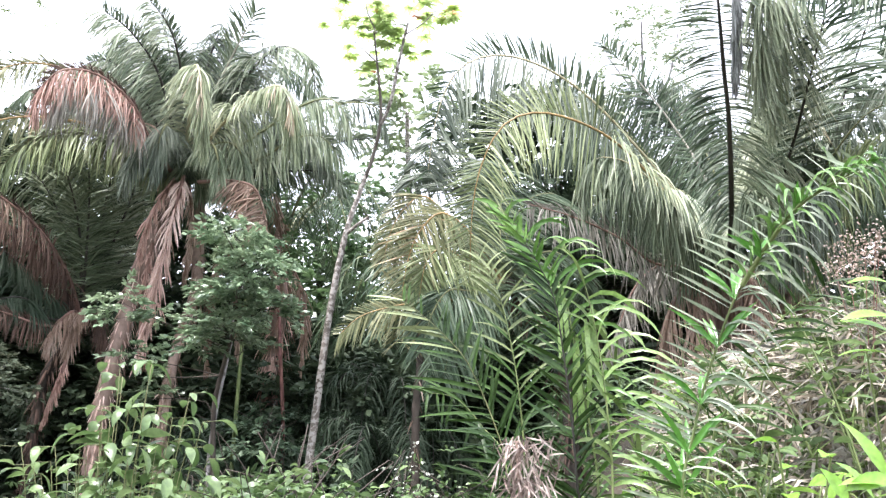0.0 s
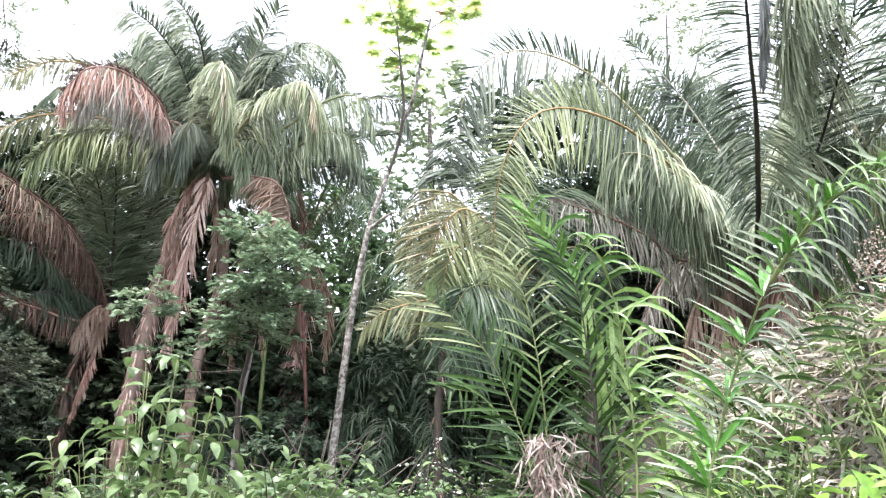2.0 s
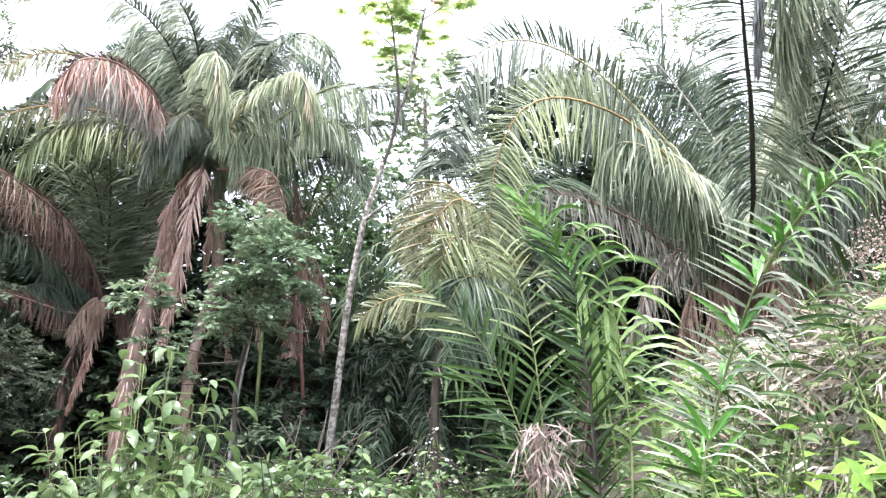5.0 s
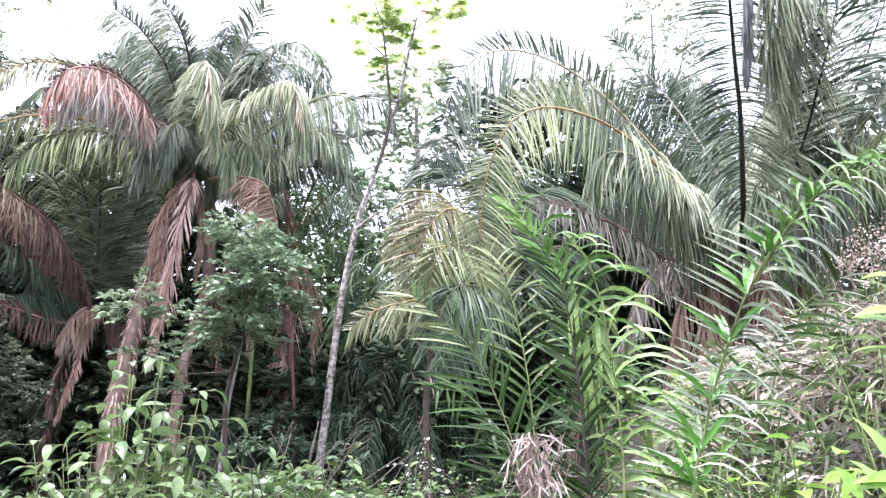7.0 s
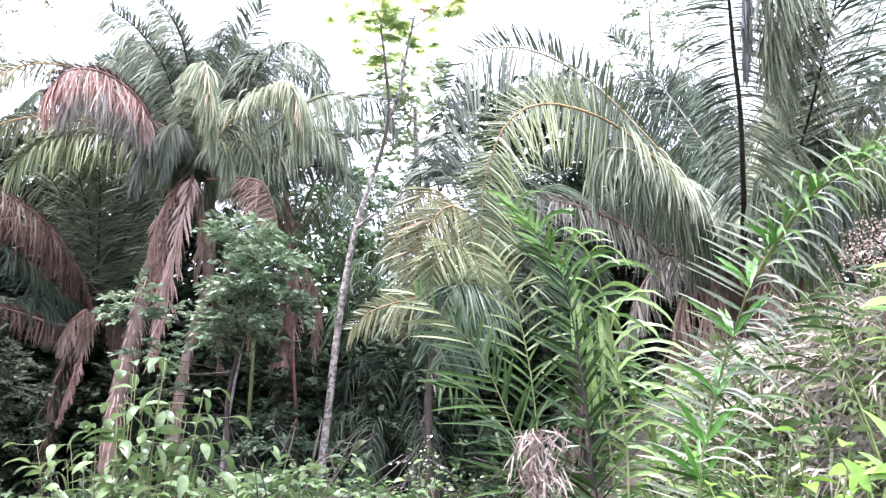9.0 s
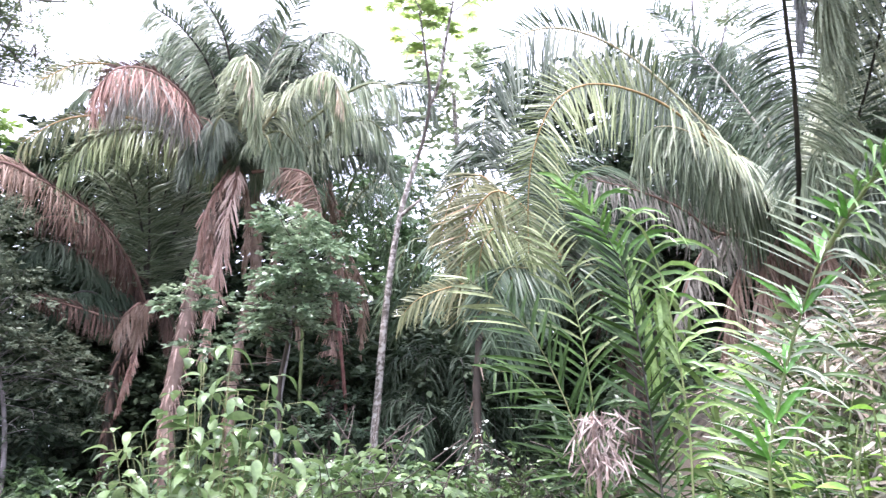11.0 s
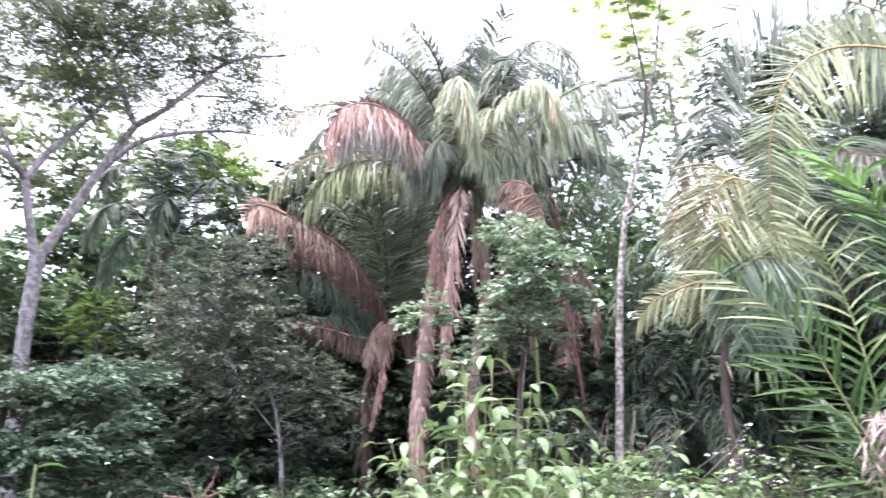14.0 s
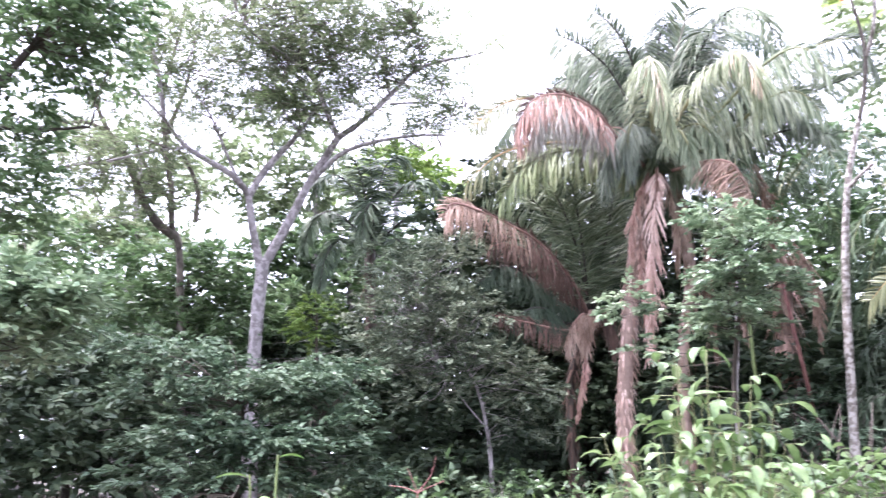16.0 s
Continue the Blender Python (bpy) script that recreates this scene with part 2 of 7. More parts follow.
STEM_RED = bark_mat("reddish_twig", (0.13, 0.05, 0.045), (0.26, 0.12, 0.10), 20, 0.4, 0.7, 0.2)
SOIL = bark_mat("forest_soil", (0.018, 0.014, 0.009), (0.06, 0.047, 0.03), 3.5, 1.0, 0.95, 0.8)

# ---- geometry helpers ----
rng = np.random.default_rng(7)
UP = np.array([0.0, 0.0, 1.0])


def unit(v):
    return v / np.maximum(np.linalg.norm(v, axis=-1, keepdims=True), 1e-9)


OVATE = {2: (0.25, 1.0, 0.04), 3: (0.2, 1.0, 0.75, 0.03), 4: (0.12, 0.8, 1.0, 0.65, 0.02), 5: (0.1, 0.72, 1.0, 0.88, 0.5, 0.02), 6: (0.08, 0.62, 0.95, 1.0, 0.8, 0.42, 0.02)}
STRAP = {2: (0.7, 1.0, 0.08), 3: (0.6, 1.0, 0.8, 0.05), 4: (0.55, 1.0, 0.95, 0.7, 0.04), 5: (0.5, 0.95, 1.0, 0.9, 0.6, 0.03), 6: (0.5, 0.9, 1.0, 0.97, 0.85, 0.55, 0.03)}


def blades(base, aim, nrm, length, width, droop, k=3, prof=STRAP, fold=0.0):
    """Leaf blades as bent strips, one island each: roots, directions, upper sides, lengths, widths, sag. Gives vertices (n, m, 3) and quads."""
    n = len(base)
    length, width, droop = (np.broadcast_to(np.asarray(v, float), (n,))[:, None] for v in (length, width, droop))
    p, d, cols = np.array(base, float), unit(np.array(aim, float)), []
    for i in range(k + 1):
        s = unit(np.cross(d, nrm))
        w = s * width * prof[k][i] * 0.5
        if fold:
            u = np.cross(s, d) * width * prof[k][i] * fold
            cols += [p - w + u, p - 0 * w, p + w + u]
        else:
            cols += [p - w, p + w]
        p = p + d * length / k
        d = unit(d - UP * droop / k)
    c = 3 if fold else 2
    verts = np.stack(cols, 1)
    quad = [(i * c + j, i * c + j + 1, (i + 1) * c + j + 1, (i + 1) * c + j) for i in range(k) for j in range(c - 1)]
    faces = (np.arange(n) * verts.shape[1])[:, None, None] + np.array(quad)[None]
    return verts, faces.reshape(-1, 4)


def spline(points, n):
    """n points at even steps on a smooth curve through the given ones."""
    p = np.array(points, float)
    q = np.vstack([2 * p[0] - p[1], p, 2 * p[-1] - p[-2]])
    out = []
    for i in range(1, len(q) - 2):
        for t in np.linspace(0, 1, 24, endpoint=False):
            a, b, c, d = q[i - 1 : i + 3]
            out.append(0.5 * (2 * b + (c - a) * t + (2 * a - 5 * b + 4 * c - d) * t * t + (3 * b - a - 3 * c + d) * t**3))
    out = np.array(out + [p[-1]])
    far = np.r_[0, np.cumsum(np.linalg.norm(np.diff(out, axis=0), axis=1))]
    at = np.linspace(0, far[-1], n)
    return np.stack([np.interp(at, far, out[:, a]) for a in range(3)], 1)


def tube(points, radii, sides=6, rough=0.0):
    """A tapered limb along a line of points."""
    p = np.array(points, float)
    r = np.interp(np.linspace(0, 1, len(p)), np.linspace(0, 1, len(radii)), radii)
    t = unit(np.gradient(p, axis=0))
    ref = np.array([0.31, 0.93, 0.17])
    a = unit(np.cross(t, ref))
    b = np.cross(t, a)
    ang = np.linspace(0, 2 * np.pi, sides, endpoint=False)
    ring = a[:, None] * np.cos(ang)[None, :, None] + b[:, None] * np.sin(ang)[None, :, None]
    rr = r[:, None] * (1 + rough * rng.uniform(-1, 1, (len(p), sides)))
    verts = (p[:, None] + ring * rr[..., None]).reshape(-1, 3)
    m = len(p)
    i, j = np.meshgrid(np.arange(m - 1), np.arange(sides), indexing="ij")
    k = (j + 1) % sides
    faces = np.stack([i * sides + j, i * sides + k, (i + 1) * sides + k, (i + 1) * sides + j], -1).reshape(-1, 4)
    return verts, faces


class Shape:
    """Gathers pieces of geometry, all quads, for one mesh."""

    def __init__(self):
        self.v, self.f, self.m, self.n = [], [], [], 0

    def add(self, piece, mat=0):
        v, f = piece
        v = np.reshape(v, (-1, 3))
        self.v.append(v)
        self.f.append(np.asarray(f) + self.n)
        self.m.append(np.full(len(f), mat))
        self.n += len(v)
        return self

    def make(self, name, mats, parent=None, label="", smooth=True):
        v, f, m = np.concatenate(self.v), np.concatenate(self.f), np.concatenate(self.m)
        if parent is not None:
            v = v - np.array(place_of(parent))
        me = bpy.data.meshes.new(name)
        me.vertices.add(len(v))
        me.vertices.foreach_set("co", v.ravel())
        me.loops.add(len(f) * 4)
        me.loops.foreach_set("vertex_index", f.ravel().astype(np.int32))
        me.polygons.add(len(f))
        me.polygons.foreach_set("loop_start", np.arange(0, len(f) * 4, 4, dtype=np.int32))
        me.polygons.foreach_set("material_index", m.astype(np.int32))
        me.polygons.foreach_set("use_smooth", np.full(len(f), smooth))
        for mat in mats if isinstance(mats, (list, tuple)) else [mats]:
            me.materials.append(mat)
        me.update(calc_edges=True)
        ob = new(name, me)
        if parent is not None:
            ob.parent = parent
        if label:
            ob["label"] = label
        return ob


def place_of(ob):
    p = Vector((0, 0, 0))
    while ob is not None:
        p += ob.location
        ob = ob.parent
    return p


def thing(name, at, label, category, group="", kind=""):
    """An Empty at a thing's foot, which carries its parts."""
    ob = new(name)
    ob.location = at
    return tagged(ob, label, category, group, kind)


def frond(palm, pts, leaf=PALM, stalk=RACHIS, pairs=70, long=0.9, wide=0.045, roll=0.0, droop=1.3, ahead=0.55, start=0.12, k=4, thick=0.03, fuzz=0.25):
    """A loose feather leaf: a stalk along the points with two rows of leaflets. roll: degrees by which its plane is turned about the stalk; fuzz: how far single leaflets stray from it."""
    c = spline(pts, 60)
    t = unit(np.gradient(c, axis=0))
    h = c[-1] - c[0]
    h[2] = 0
    s0 = np.cross(unit(h), UP)
    rod = Shape().add(tube(c[::2], (thick, thick * 0.7, thick * 0.45, thick * 0.12), 6)).make("frond", [stalk], palm)
    g, r = Shape(), radians(roll)
    at = np.linspace(start, 0.995, pairs) * 59
    for sign in (-1, 1):
        a = np.clip(at + rng.uniform(-0.4, 0.4, pairs), 0, 58.9)
        x = (a / 59 - start) / (1 - start)
        i = a.astype(int)
        w = (a - i)[:, None]
        p, tt = c[i] * (1 - w) + c[i + 1] * w, unit(t[i] * (1 - w) + t[i + 1] * w)
        s = unit(s0 - (tt @ s0)[:, None] * tt)
        u = unit(np.cross(s, tt))
        rr = (r + sign * rng.normal(0, fuzz, pairs))[:, None]
        side, top = s * np.cos(rr) + u * np.sin(rr), u * np.cos(rr) - s * np.sin(rr)
        fwd = ahead * ((0.75 + 0.9 * x) * rng.uniform(0.6, 1.4, pairs))[:, None]
        aim = tt * fwd + sign * side + top * 0.15 + rng.normal(0, 0.11, (pairs, 3))
        size = long * (0.5 + 0.5 * np.sin(np.pi * (0.12 + 0.74 * x))) * (1 - 0.25 * x**4) * rng.uniform(0.7, 1.12, pairs)
        nrm = unit(top + rng.normal(0, 0.3, (pairs, 3)))
        g.add(blades(p, aim, nrm, size, wide * rng.uniform(0.8, 1.15, pairs), droop * (1.4 - 0.75 * x) * rng.uniform(0.5, 1.6, pairs), k))
    tagged(g.make("pinnate_blade", [leaf], rod), kind="stuff")
    return rod


def plume(palm, pts, rows, leaf=PALM, stalk=RACHIS, n=90, wide=0.04, start=0.08, thick=0.04, k=5, head=0.0, label="", single=False, upto=1.0, fuzz=0.11, bunch=3, face=1.0, fold=0.0, turn=(0.0, 1.0), shift=0.6):
    """A feather leaf with well-ordered leaflets. rows: for each row (v0, v1, length, sag, ahead) with v0 and v1 the ways it points at the leaf's foot and tip, as
    (across, up, outward, square to the stalk) for a palm that stands at azimuth head; an own leaf material, and one for the tip, may follow; length and sag may be (foot, tip). bunch: leaflets stand in bunches of about so many; turn: where on the leaf
    they turn from v0 to v1; shift: where the tip's material begins."""
    h = radians(head)
    axes = np.array([(math.cos(h), -math.sin(h), 0), (0, 0, 1), (-math.sin(h), -math.cos(h), 0)])
    c = spline(pts, 60)
    t = unit(np.gradient(c, axis=0))
    rod = Shape().add(tube(c[::2], (thick, thick * 0.75, thick * 0.5, thick * 0.15), 6)).make("frond", [stalk], palm, label)
    for row in rows:
        v0, v1, long, sag, ahead = row[:5]
        mat = row[5] if len(row) > 5 else leaf
        tip = row[6] if len(row) > 6 else mat
        (l0, l1), (s0, s1) = (v if isinstance(v, tuple) else (v, v) for v in (long, sag))
        at = np.linspace(start, 0.99 * upto, n)
        step = at[1] - at[0]
        if bunch > 1:
            mid = (np.arange(n) // bunch + 0.5) * bunch * step + start
            at = at + (mid - at) * rng.uniform(0.1, 0.5, n)
        a = np.clip(at + rng.normal(0, step * 0.25, n), start, 0.99) * 59
        i = np.minimum(a.astype(int), 58)
        w = (a - i)[:, None]
        x = ((a / 59 - start) / (1 - start))[:, None]
        p, tt = c[i] * (1 - w) + c[i + 1] * w, unit(t[i] * (1 - w) + t[i + 1] * w)
        y = np.clip((x - turn[0]) / (turn[1] - turn[0]), 0, 1)
        v = np.array((*v0, 0)[:4]) * (1 - y) + np.array((*v1, 0)[:4]) * y
        way = unit(v[:, :3] @ axes + v[:, 3:] * unit(np.cross(tt, axes[2])))
        plane = np.repeat(rng.normal(0, 1.6 * fuzz, (n // bunch + 1, 3)), bunch, 0)[:n]
        y = y[:, 0] if turn[1] < 1 else x[:, 0]
        aim = way + tt * ahead * (0.7 + 0.6 * x) + rng.normal(0, fuzz, (n, 3)) + plane
        x = x[:, 0]
        size = (l0 + (l1 - l0) * y) * (0.55 + 0.45 * np.sin(np.pi * (0.15 + 0.7 * x))) * (1 - 0.35 * x**5) * rng.uniform(0.66, 1.1, n)
        nrm = unit(axes[2] * face + UP * 0.5 + rng.normal(0, 0.45, (n, 3)))
        got = blades(p, aim, nrm, size, wide * rng.uniform(0.7, 1.15, n), (s0 + (s1 - s0) * y) * rng.uniform(0.75, 1.3, n), k, STRAP, fold)
        if single:
            v, f = got
            for j in range(n):
                Shape().add((v[j], f[: len(f) // n])).make("leaflet", [tip if x[j] + rng.normal(0, 0.08) > shift else mat], rod)
        else:
            late = np.repeat(x + rng.normal(0, 0.08, n) > shift, len(got[1]) // n)
            tagged(Shape().add((got[0], got[1][~late])).add((np.zeros((0, 3)), got[1][late] - got[0].shape[0] * got[0].shape[1]), 1).make("pinnate_blade", [mat, tip], rod), kind="stuff")
    return rod


def arch(base, az, rise, reach, dip):
    """Four points of an arching frond: it leaves base towards az (degrees, 0 = ahead, 90 = right), rises, reaches out and dips."""
    d = np.array([math.sin(radians(az)), math.cos(radians(az)), 0])
    b = np.array(base, float)
    return [b, b + d * reach * 0.25 + UP * rise * 0.75, b + d * reach * 0.65 + UP * rise, b + d * reach + UP * (rise - dip)]


def sprigs(pos, axis, m, long, wide, reach, flat=0.5, droop=0.6, k=2, prof=OVATE, fold=0.0, sag=0.2):
    """Leaves set in twos along the end of a twig at each pos, pointing along axis."""
    n = len(pos)
    axis = unit(axis)
    side = unit(np.cross(axis, UP) + rng.normal(0, 0.15, (n, 3)))
    f = (np.arange(m) + 0.5) / m
    sign = np.where(np.arange(m) % 2, 1.0, -1.0)
    base = pos[:, None] + axis[:, None] * (f * reach)[None, :, None] - UP * (f**2 * reach * sag)[None, :, None]
    base = base + rng.normal(0, reach * 0.05, base.shape)
    aim = axis[:, None] * (0.4 + 0.8 * f)[None, :, None] + side[:, None] * (sign * (1.05 - 0.75 * f))[None, :, None]
    aim = aim + rng.normal(0, 0.28, base.shape) - UP * 0.1
    nrm = unit(UP + rng.normal(0, 1 - flat, base.shape))
    return blades(base.reshape(-1, 3), aim.reshape(-1, 3), nrm.reshape(-1, 3), long * rng.uniform(0.65, 1.15, n * m), wide * rng.uniform(0.75, 1.15, n * m), droop, k, prof, fold)


def shell(centre, radii, n, inner=0.55, low=-0.5):
    """n places in the outer part of an egg-shaped clump, uneven, and the directions outward."""
    d = unit(rng.normal(0, 1, (n * 3, 3)))
    d = d[d[:, 2] > low][:n]
    lump = 1 + 0.22 * np.sin(d[:, 0] * 5 + centre[0] * 3) * np.cos(d[:, 2] * 6 + centre[1] * 2) + 0.12 * np.sin(d[:, 1] * 11 + centre[2])
    r = (rng.uniform(inner**2, 1, len(d)) ** 0.5 * lump)[:, None]
    return np.array(centre) + d * r * np.array(radii), d


def clump(g, centre, radii, n, m=9, long=0.2, wide=0.09, reach=0.5, flat=0.5, inner=0.5, low=-0.5, level=0.35, mat=0, k=2, droop=0.6, fold=0.0):
    pos, d = shell(centre, radii, n, inner, low)
    axis = d * np.array([1, 1, level]) + rng.normal(0, 0.35, d.shape) * np.array([1, 1, 0.4])
    g.add(sprigs(pos, axis, m, long, wide, reach, flat, droop, k, OVATE, fold), mat)
    return pos


def limbs(g, wood, pos, r0, r1=0.01, every=5, mat=0, bend=0.2):
    """Branches to every so many of the twig places, each from the nearest point of the wood that lies lower or inward."""
    for p in pos[::every]:
        far = np.linalg.norm(wood - p, axis=1) + 0.6 * np.maximum(wood[:, 2] - p[2], 0) + rng.uniform(0, 0.5, len(wood))
        root = wood[np.argmin(far)]
        mid = root * 0.45 + p * 0.55 + rng.normal(0, bend, 3) + UP * bend * 0.3
        g.add(tube(spline([root, mid, p], 7), (r0, r1), 4), mat)


def tree(name, foot, stems, clumps, leaf, bark, label, category="tree", group="", every=9, twig=0.014, **kw):
    """A broadleaf tree or bush: stems = lists of (points, radii); clumps = (centre, radii, twigs)."""
    ob = thing(name, foot, label, category, group)
    w, g, tw = Shape(), Shape(), Shape()
    wood = []
    for pts, radii in stems:
        line = spline(pts, 6 * len(pts))
        wood.append(line[len(line) // 3 :])
        w.add(tube(line, radii, 8, 0.06))
    wood = np.concatenate(wood)
    for centre, radii, n in clumps:
        pos = clump(g, centre, radii, n, **kw)
        limbs(tw, wood, pos, twig, 0.004, every, bend=0.25)
    w.make("trunk", [bark], ob)
    tagged(tw.make("branch", [bark], ob), kind="stuff")
    g.make("crown", [leaf], ob)
    return ob

# ---- ground: one sheet, flat ahead, rising to a bank ----


def smooth(a, b, x):
    x = np.clip((x - a) / (b - a), 0, 1)
    return x * x * (3 - 2 * x)


def ground_z(x, y):
    x, y = np.asarray(x, float), np.asarray(y, float)
    bank = 2.3 * smooth(0.6, 3.2, x) * smooth(2.4, 5.2, y) + 1.5 * smooth(4.0, 9.0, x) * smooth(3.0, 9.0, y)
    return bank + 0.10 * np.sin(x * 0.9 + 1) * np.cos(y * 0.7) + 0.05 * np.sin(x * 2.7) * np.sin(y * 2.3)


def foot(p, dx=0.0, dy=0.0):
    x, y = p[0] + dx, p[1] + dy
    return (float(x), float(y), float(ground_z(x, y)))


steps = np.r_[-1500, -600, -250, -120, np.linspace(-45, 45, 121), 120, 250, 600, 1500]
gx, gy = np.meshgrid(steps, steps)
gv = np.stack([gx, gy, ground_z(gx, gy)], -1).reshape(-1, 3)
side = len(steps)
gi, gj = np.meshgrid(np.arange(side - 1), np.arange(side - 1), indexing="ij")
gf = np.stack([gi * side + gj, gi * side + gj + 1, (gi + 1) * side + gj + 1, (gi + 1) * side + gj], -1).reshape(-1, 4)
tagged(Shape().add((gv, gf)).make("ground", [SOIL]), "dark forest soil under thick undergrowth", "ground", kind="structure")

# ---- tall palm with a full crown and a skirt of dead leaves ----
crown_a = (-6.63, 18.27, 8.41)
palm_a = thing("palm_tree", foot((-8.11, 18.39, 2.23)), "tall palm with silvery arching fronds and a skirt of dead leaves", "palm tree", "palms of the grove")


def shaggy(palm, pts, radii, strips=120, mat=TRUNK_PALM, hair=DEAD_BROWN, long=0.9, name="trunk"):
    """A palm trunk with old leaf bases and hanging dry strips."""
    c = spline(pts, 40)
    rod = Shape().add(tube(c, radii, 10, 0.16)).make(name, [mat], palm)
    strips = int(strips * 2.2)
    i = rng.integers(1, 39, strips)
    ang = rng.uniform(0, 2 * np.pi, strips)
    out = np.stack([np.cos(ang), np.sin(ang), np.zeros(strips)], 1)
    r = np.interp(i / 39, np.linspace(0, 1, len(radii)), radii)[:, None]
    aim = out * 0.5 - UP + rng.normal(0, 0.15, (strips, 3))
    g = Shape().add(blades(c[i] + out * r * 0.9, aim, out, long * rng.uniform(0.4, 1.1, strips), 0.035 * rng.uniform(0.5, 1.4, strips), 0.8, 3))
    tagged(g.make("dry_fibre", [hair], rod), kind="stuff")
    return rod


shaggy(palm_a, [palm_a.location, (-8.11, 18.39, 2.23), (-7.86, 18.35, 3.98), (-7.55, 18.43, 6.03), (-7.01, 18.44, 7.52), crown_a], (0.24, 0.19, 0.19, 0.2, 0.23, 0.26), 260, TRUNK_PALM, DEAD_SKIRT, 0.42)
# live fronds: those that arch behind come first, in darker colour for shade
A = dict(n=270, wide=0.028, thick=0.06, head=-20)
DOWN = (0, -1, 0)
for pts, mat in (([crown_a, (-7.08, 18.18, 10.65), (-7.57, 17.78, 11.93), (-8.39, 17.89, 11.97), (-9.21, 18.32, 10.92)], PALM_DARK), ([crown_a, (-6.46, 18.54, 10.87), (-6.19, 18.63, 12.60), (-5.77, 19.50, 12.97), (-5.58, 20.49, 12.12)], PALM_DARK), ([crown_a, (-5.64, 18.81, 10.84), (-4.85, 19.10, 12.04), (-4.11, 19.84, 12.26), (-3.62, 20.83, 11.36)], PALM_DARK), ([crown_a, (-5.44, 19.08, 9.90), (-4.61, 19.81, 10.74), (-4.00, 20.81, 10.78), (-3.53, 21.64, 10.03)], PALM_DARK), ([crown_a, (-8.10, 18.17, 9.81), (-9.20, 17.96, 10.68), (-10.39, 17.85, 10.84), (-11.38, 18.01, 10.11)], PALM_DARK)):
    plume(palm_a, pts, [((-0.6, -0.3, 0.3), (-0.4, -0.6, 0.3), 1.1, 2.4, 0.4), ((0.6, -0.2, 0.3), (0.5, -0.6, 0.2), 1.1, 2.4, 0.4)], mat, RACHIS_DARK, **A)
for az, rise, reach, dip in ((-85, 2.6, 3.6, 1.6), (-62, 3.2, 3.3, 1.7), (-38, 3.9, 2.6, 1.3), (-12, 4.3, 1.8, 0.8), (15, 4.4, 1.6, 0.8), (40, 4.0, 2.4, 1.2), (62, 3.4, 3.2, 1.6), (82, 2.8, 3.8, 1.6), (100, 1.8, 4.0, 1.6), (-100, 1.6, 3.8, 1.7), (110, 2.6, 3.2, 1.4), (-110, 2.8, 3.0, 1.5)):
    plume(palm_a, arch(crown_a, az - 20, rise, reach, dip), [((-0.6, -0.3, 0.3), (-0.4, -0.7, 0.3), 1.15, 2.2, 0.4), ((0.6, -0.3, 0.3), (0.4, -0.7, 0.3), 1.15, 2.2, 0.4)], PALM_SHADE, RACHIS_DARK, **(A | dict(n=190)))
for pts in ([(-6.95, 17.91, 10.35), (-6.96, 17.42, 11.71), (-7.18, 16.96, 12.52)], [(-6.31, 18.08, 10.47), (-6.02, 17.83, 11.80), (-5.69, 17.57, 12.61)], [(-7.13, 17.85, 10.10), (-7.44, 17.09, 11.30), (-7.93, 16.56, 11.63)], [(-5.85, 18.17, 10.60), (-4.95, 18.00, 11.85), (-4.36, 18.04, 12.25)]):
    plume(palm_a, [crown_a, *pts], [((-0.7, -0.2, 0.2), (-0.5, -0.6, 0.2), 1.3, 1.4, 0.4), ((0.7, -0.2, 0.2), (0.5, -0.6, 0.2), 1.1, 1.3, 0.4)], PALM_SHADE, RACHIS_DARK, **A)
# far ones to both sides
plume(palm_a, [crown_a, (-4.70, 18.12, 9.72), (-3.49, 17.57, 10.24), (-2.66, 17.37, 10.24), (-2.24, 17.58, 9.45)], [((0.1, 0.7, 0), (0.5, 0.3, 0), 0.5, 0.9, 0.6), (DOWN, (-0.1, -1, 0.2), 1.3, 1.4, 0.35)], PALM_SILVER, RACHIS, **A)
plume(palm_a, [crown_a, (-4.78, 18.28, 9.03), (-3.73, 17.80, 9.42), (-2.98, 17.62, 9.37), (-2.49, 17.77, 8.67)], [((0.1, 0.7, 0), (0.5, 0.3, 0), 0.5, 0.9, 0.6), (DOWN, (-0.1, -1, 0.2), 1.2, 1.4, 0.35)], PALM_SILVER, RACHIS, **A)
plume(palm_a, [crown_a, (-7.75, 17.39, 9.78), (-8.69, 16.15, 10.37), (-9.41, 15.44, 10.22), (-10.15, 15.04, 9.62)], [((-0.3, 0.5, 0), (-0.5, 0.6, 0), 0.45, 0.6, 0.6), ((-0.2, -0.8, 0.3), (0.1, -1, 0.2), 1.15, 1.6, 0.3)], PALM_YELLOW, RACHIS_ORANGE, **A)
plume(palm_a, [crown_a, (-7.81, 17.15, 9.22), (-8.86, 16.05, 9.16), (-9.65, 15.38, 8.82), (-10.42, 15.06, 8.15)], [((-0.2, 0.5, 0.1), (-0.5, 0.5, 0), 0.4, 0.8, 0.6), ((0, -1, 0.3), (0.1, -1, 0.2), 1.2, 1.6, 0.3)], PALM_YELLOW, RACHIS_ORANGE, **A)
plume(palm_a, [crown_a, (-7.64, 17.11, 8.94), (-8.45, 16.16, 8.87), (-9.10, 15.64, 8.41), (-9.68, 15.49, 7.65)], [((-0.2, 0.3, 0.3), (-0.4, 0.2, 0.2), 0.5, 1.6, 0.5), ((0, -1, 0.3), (0.1, -1, 0.2), 1.3, 1.6, 0.3)], PALM_OLIVE, RACHIS, **A)
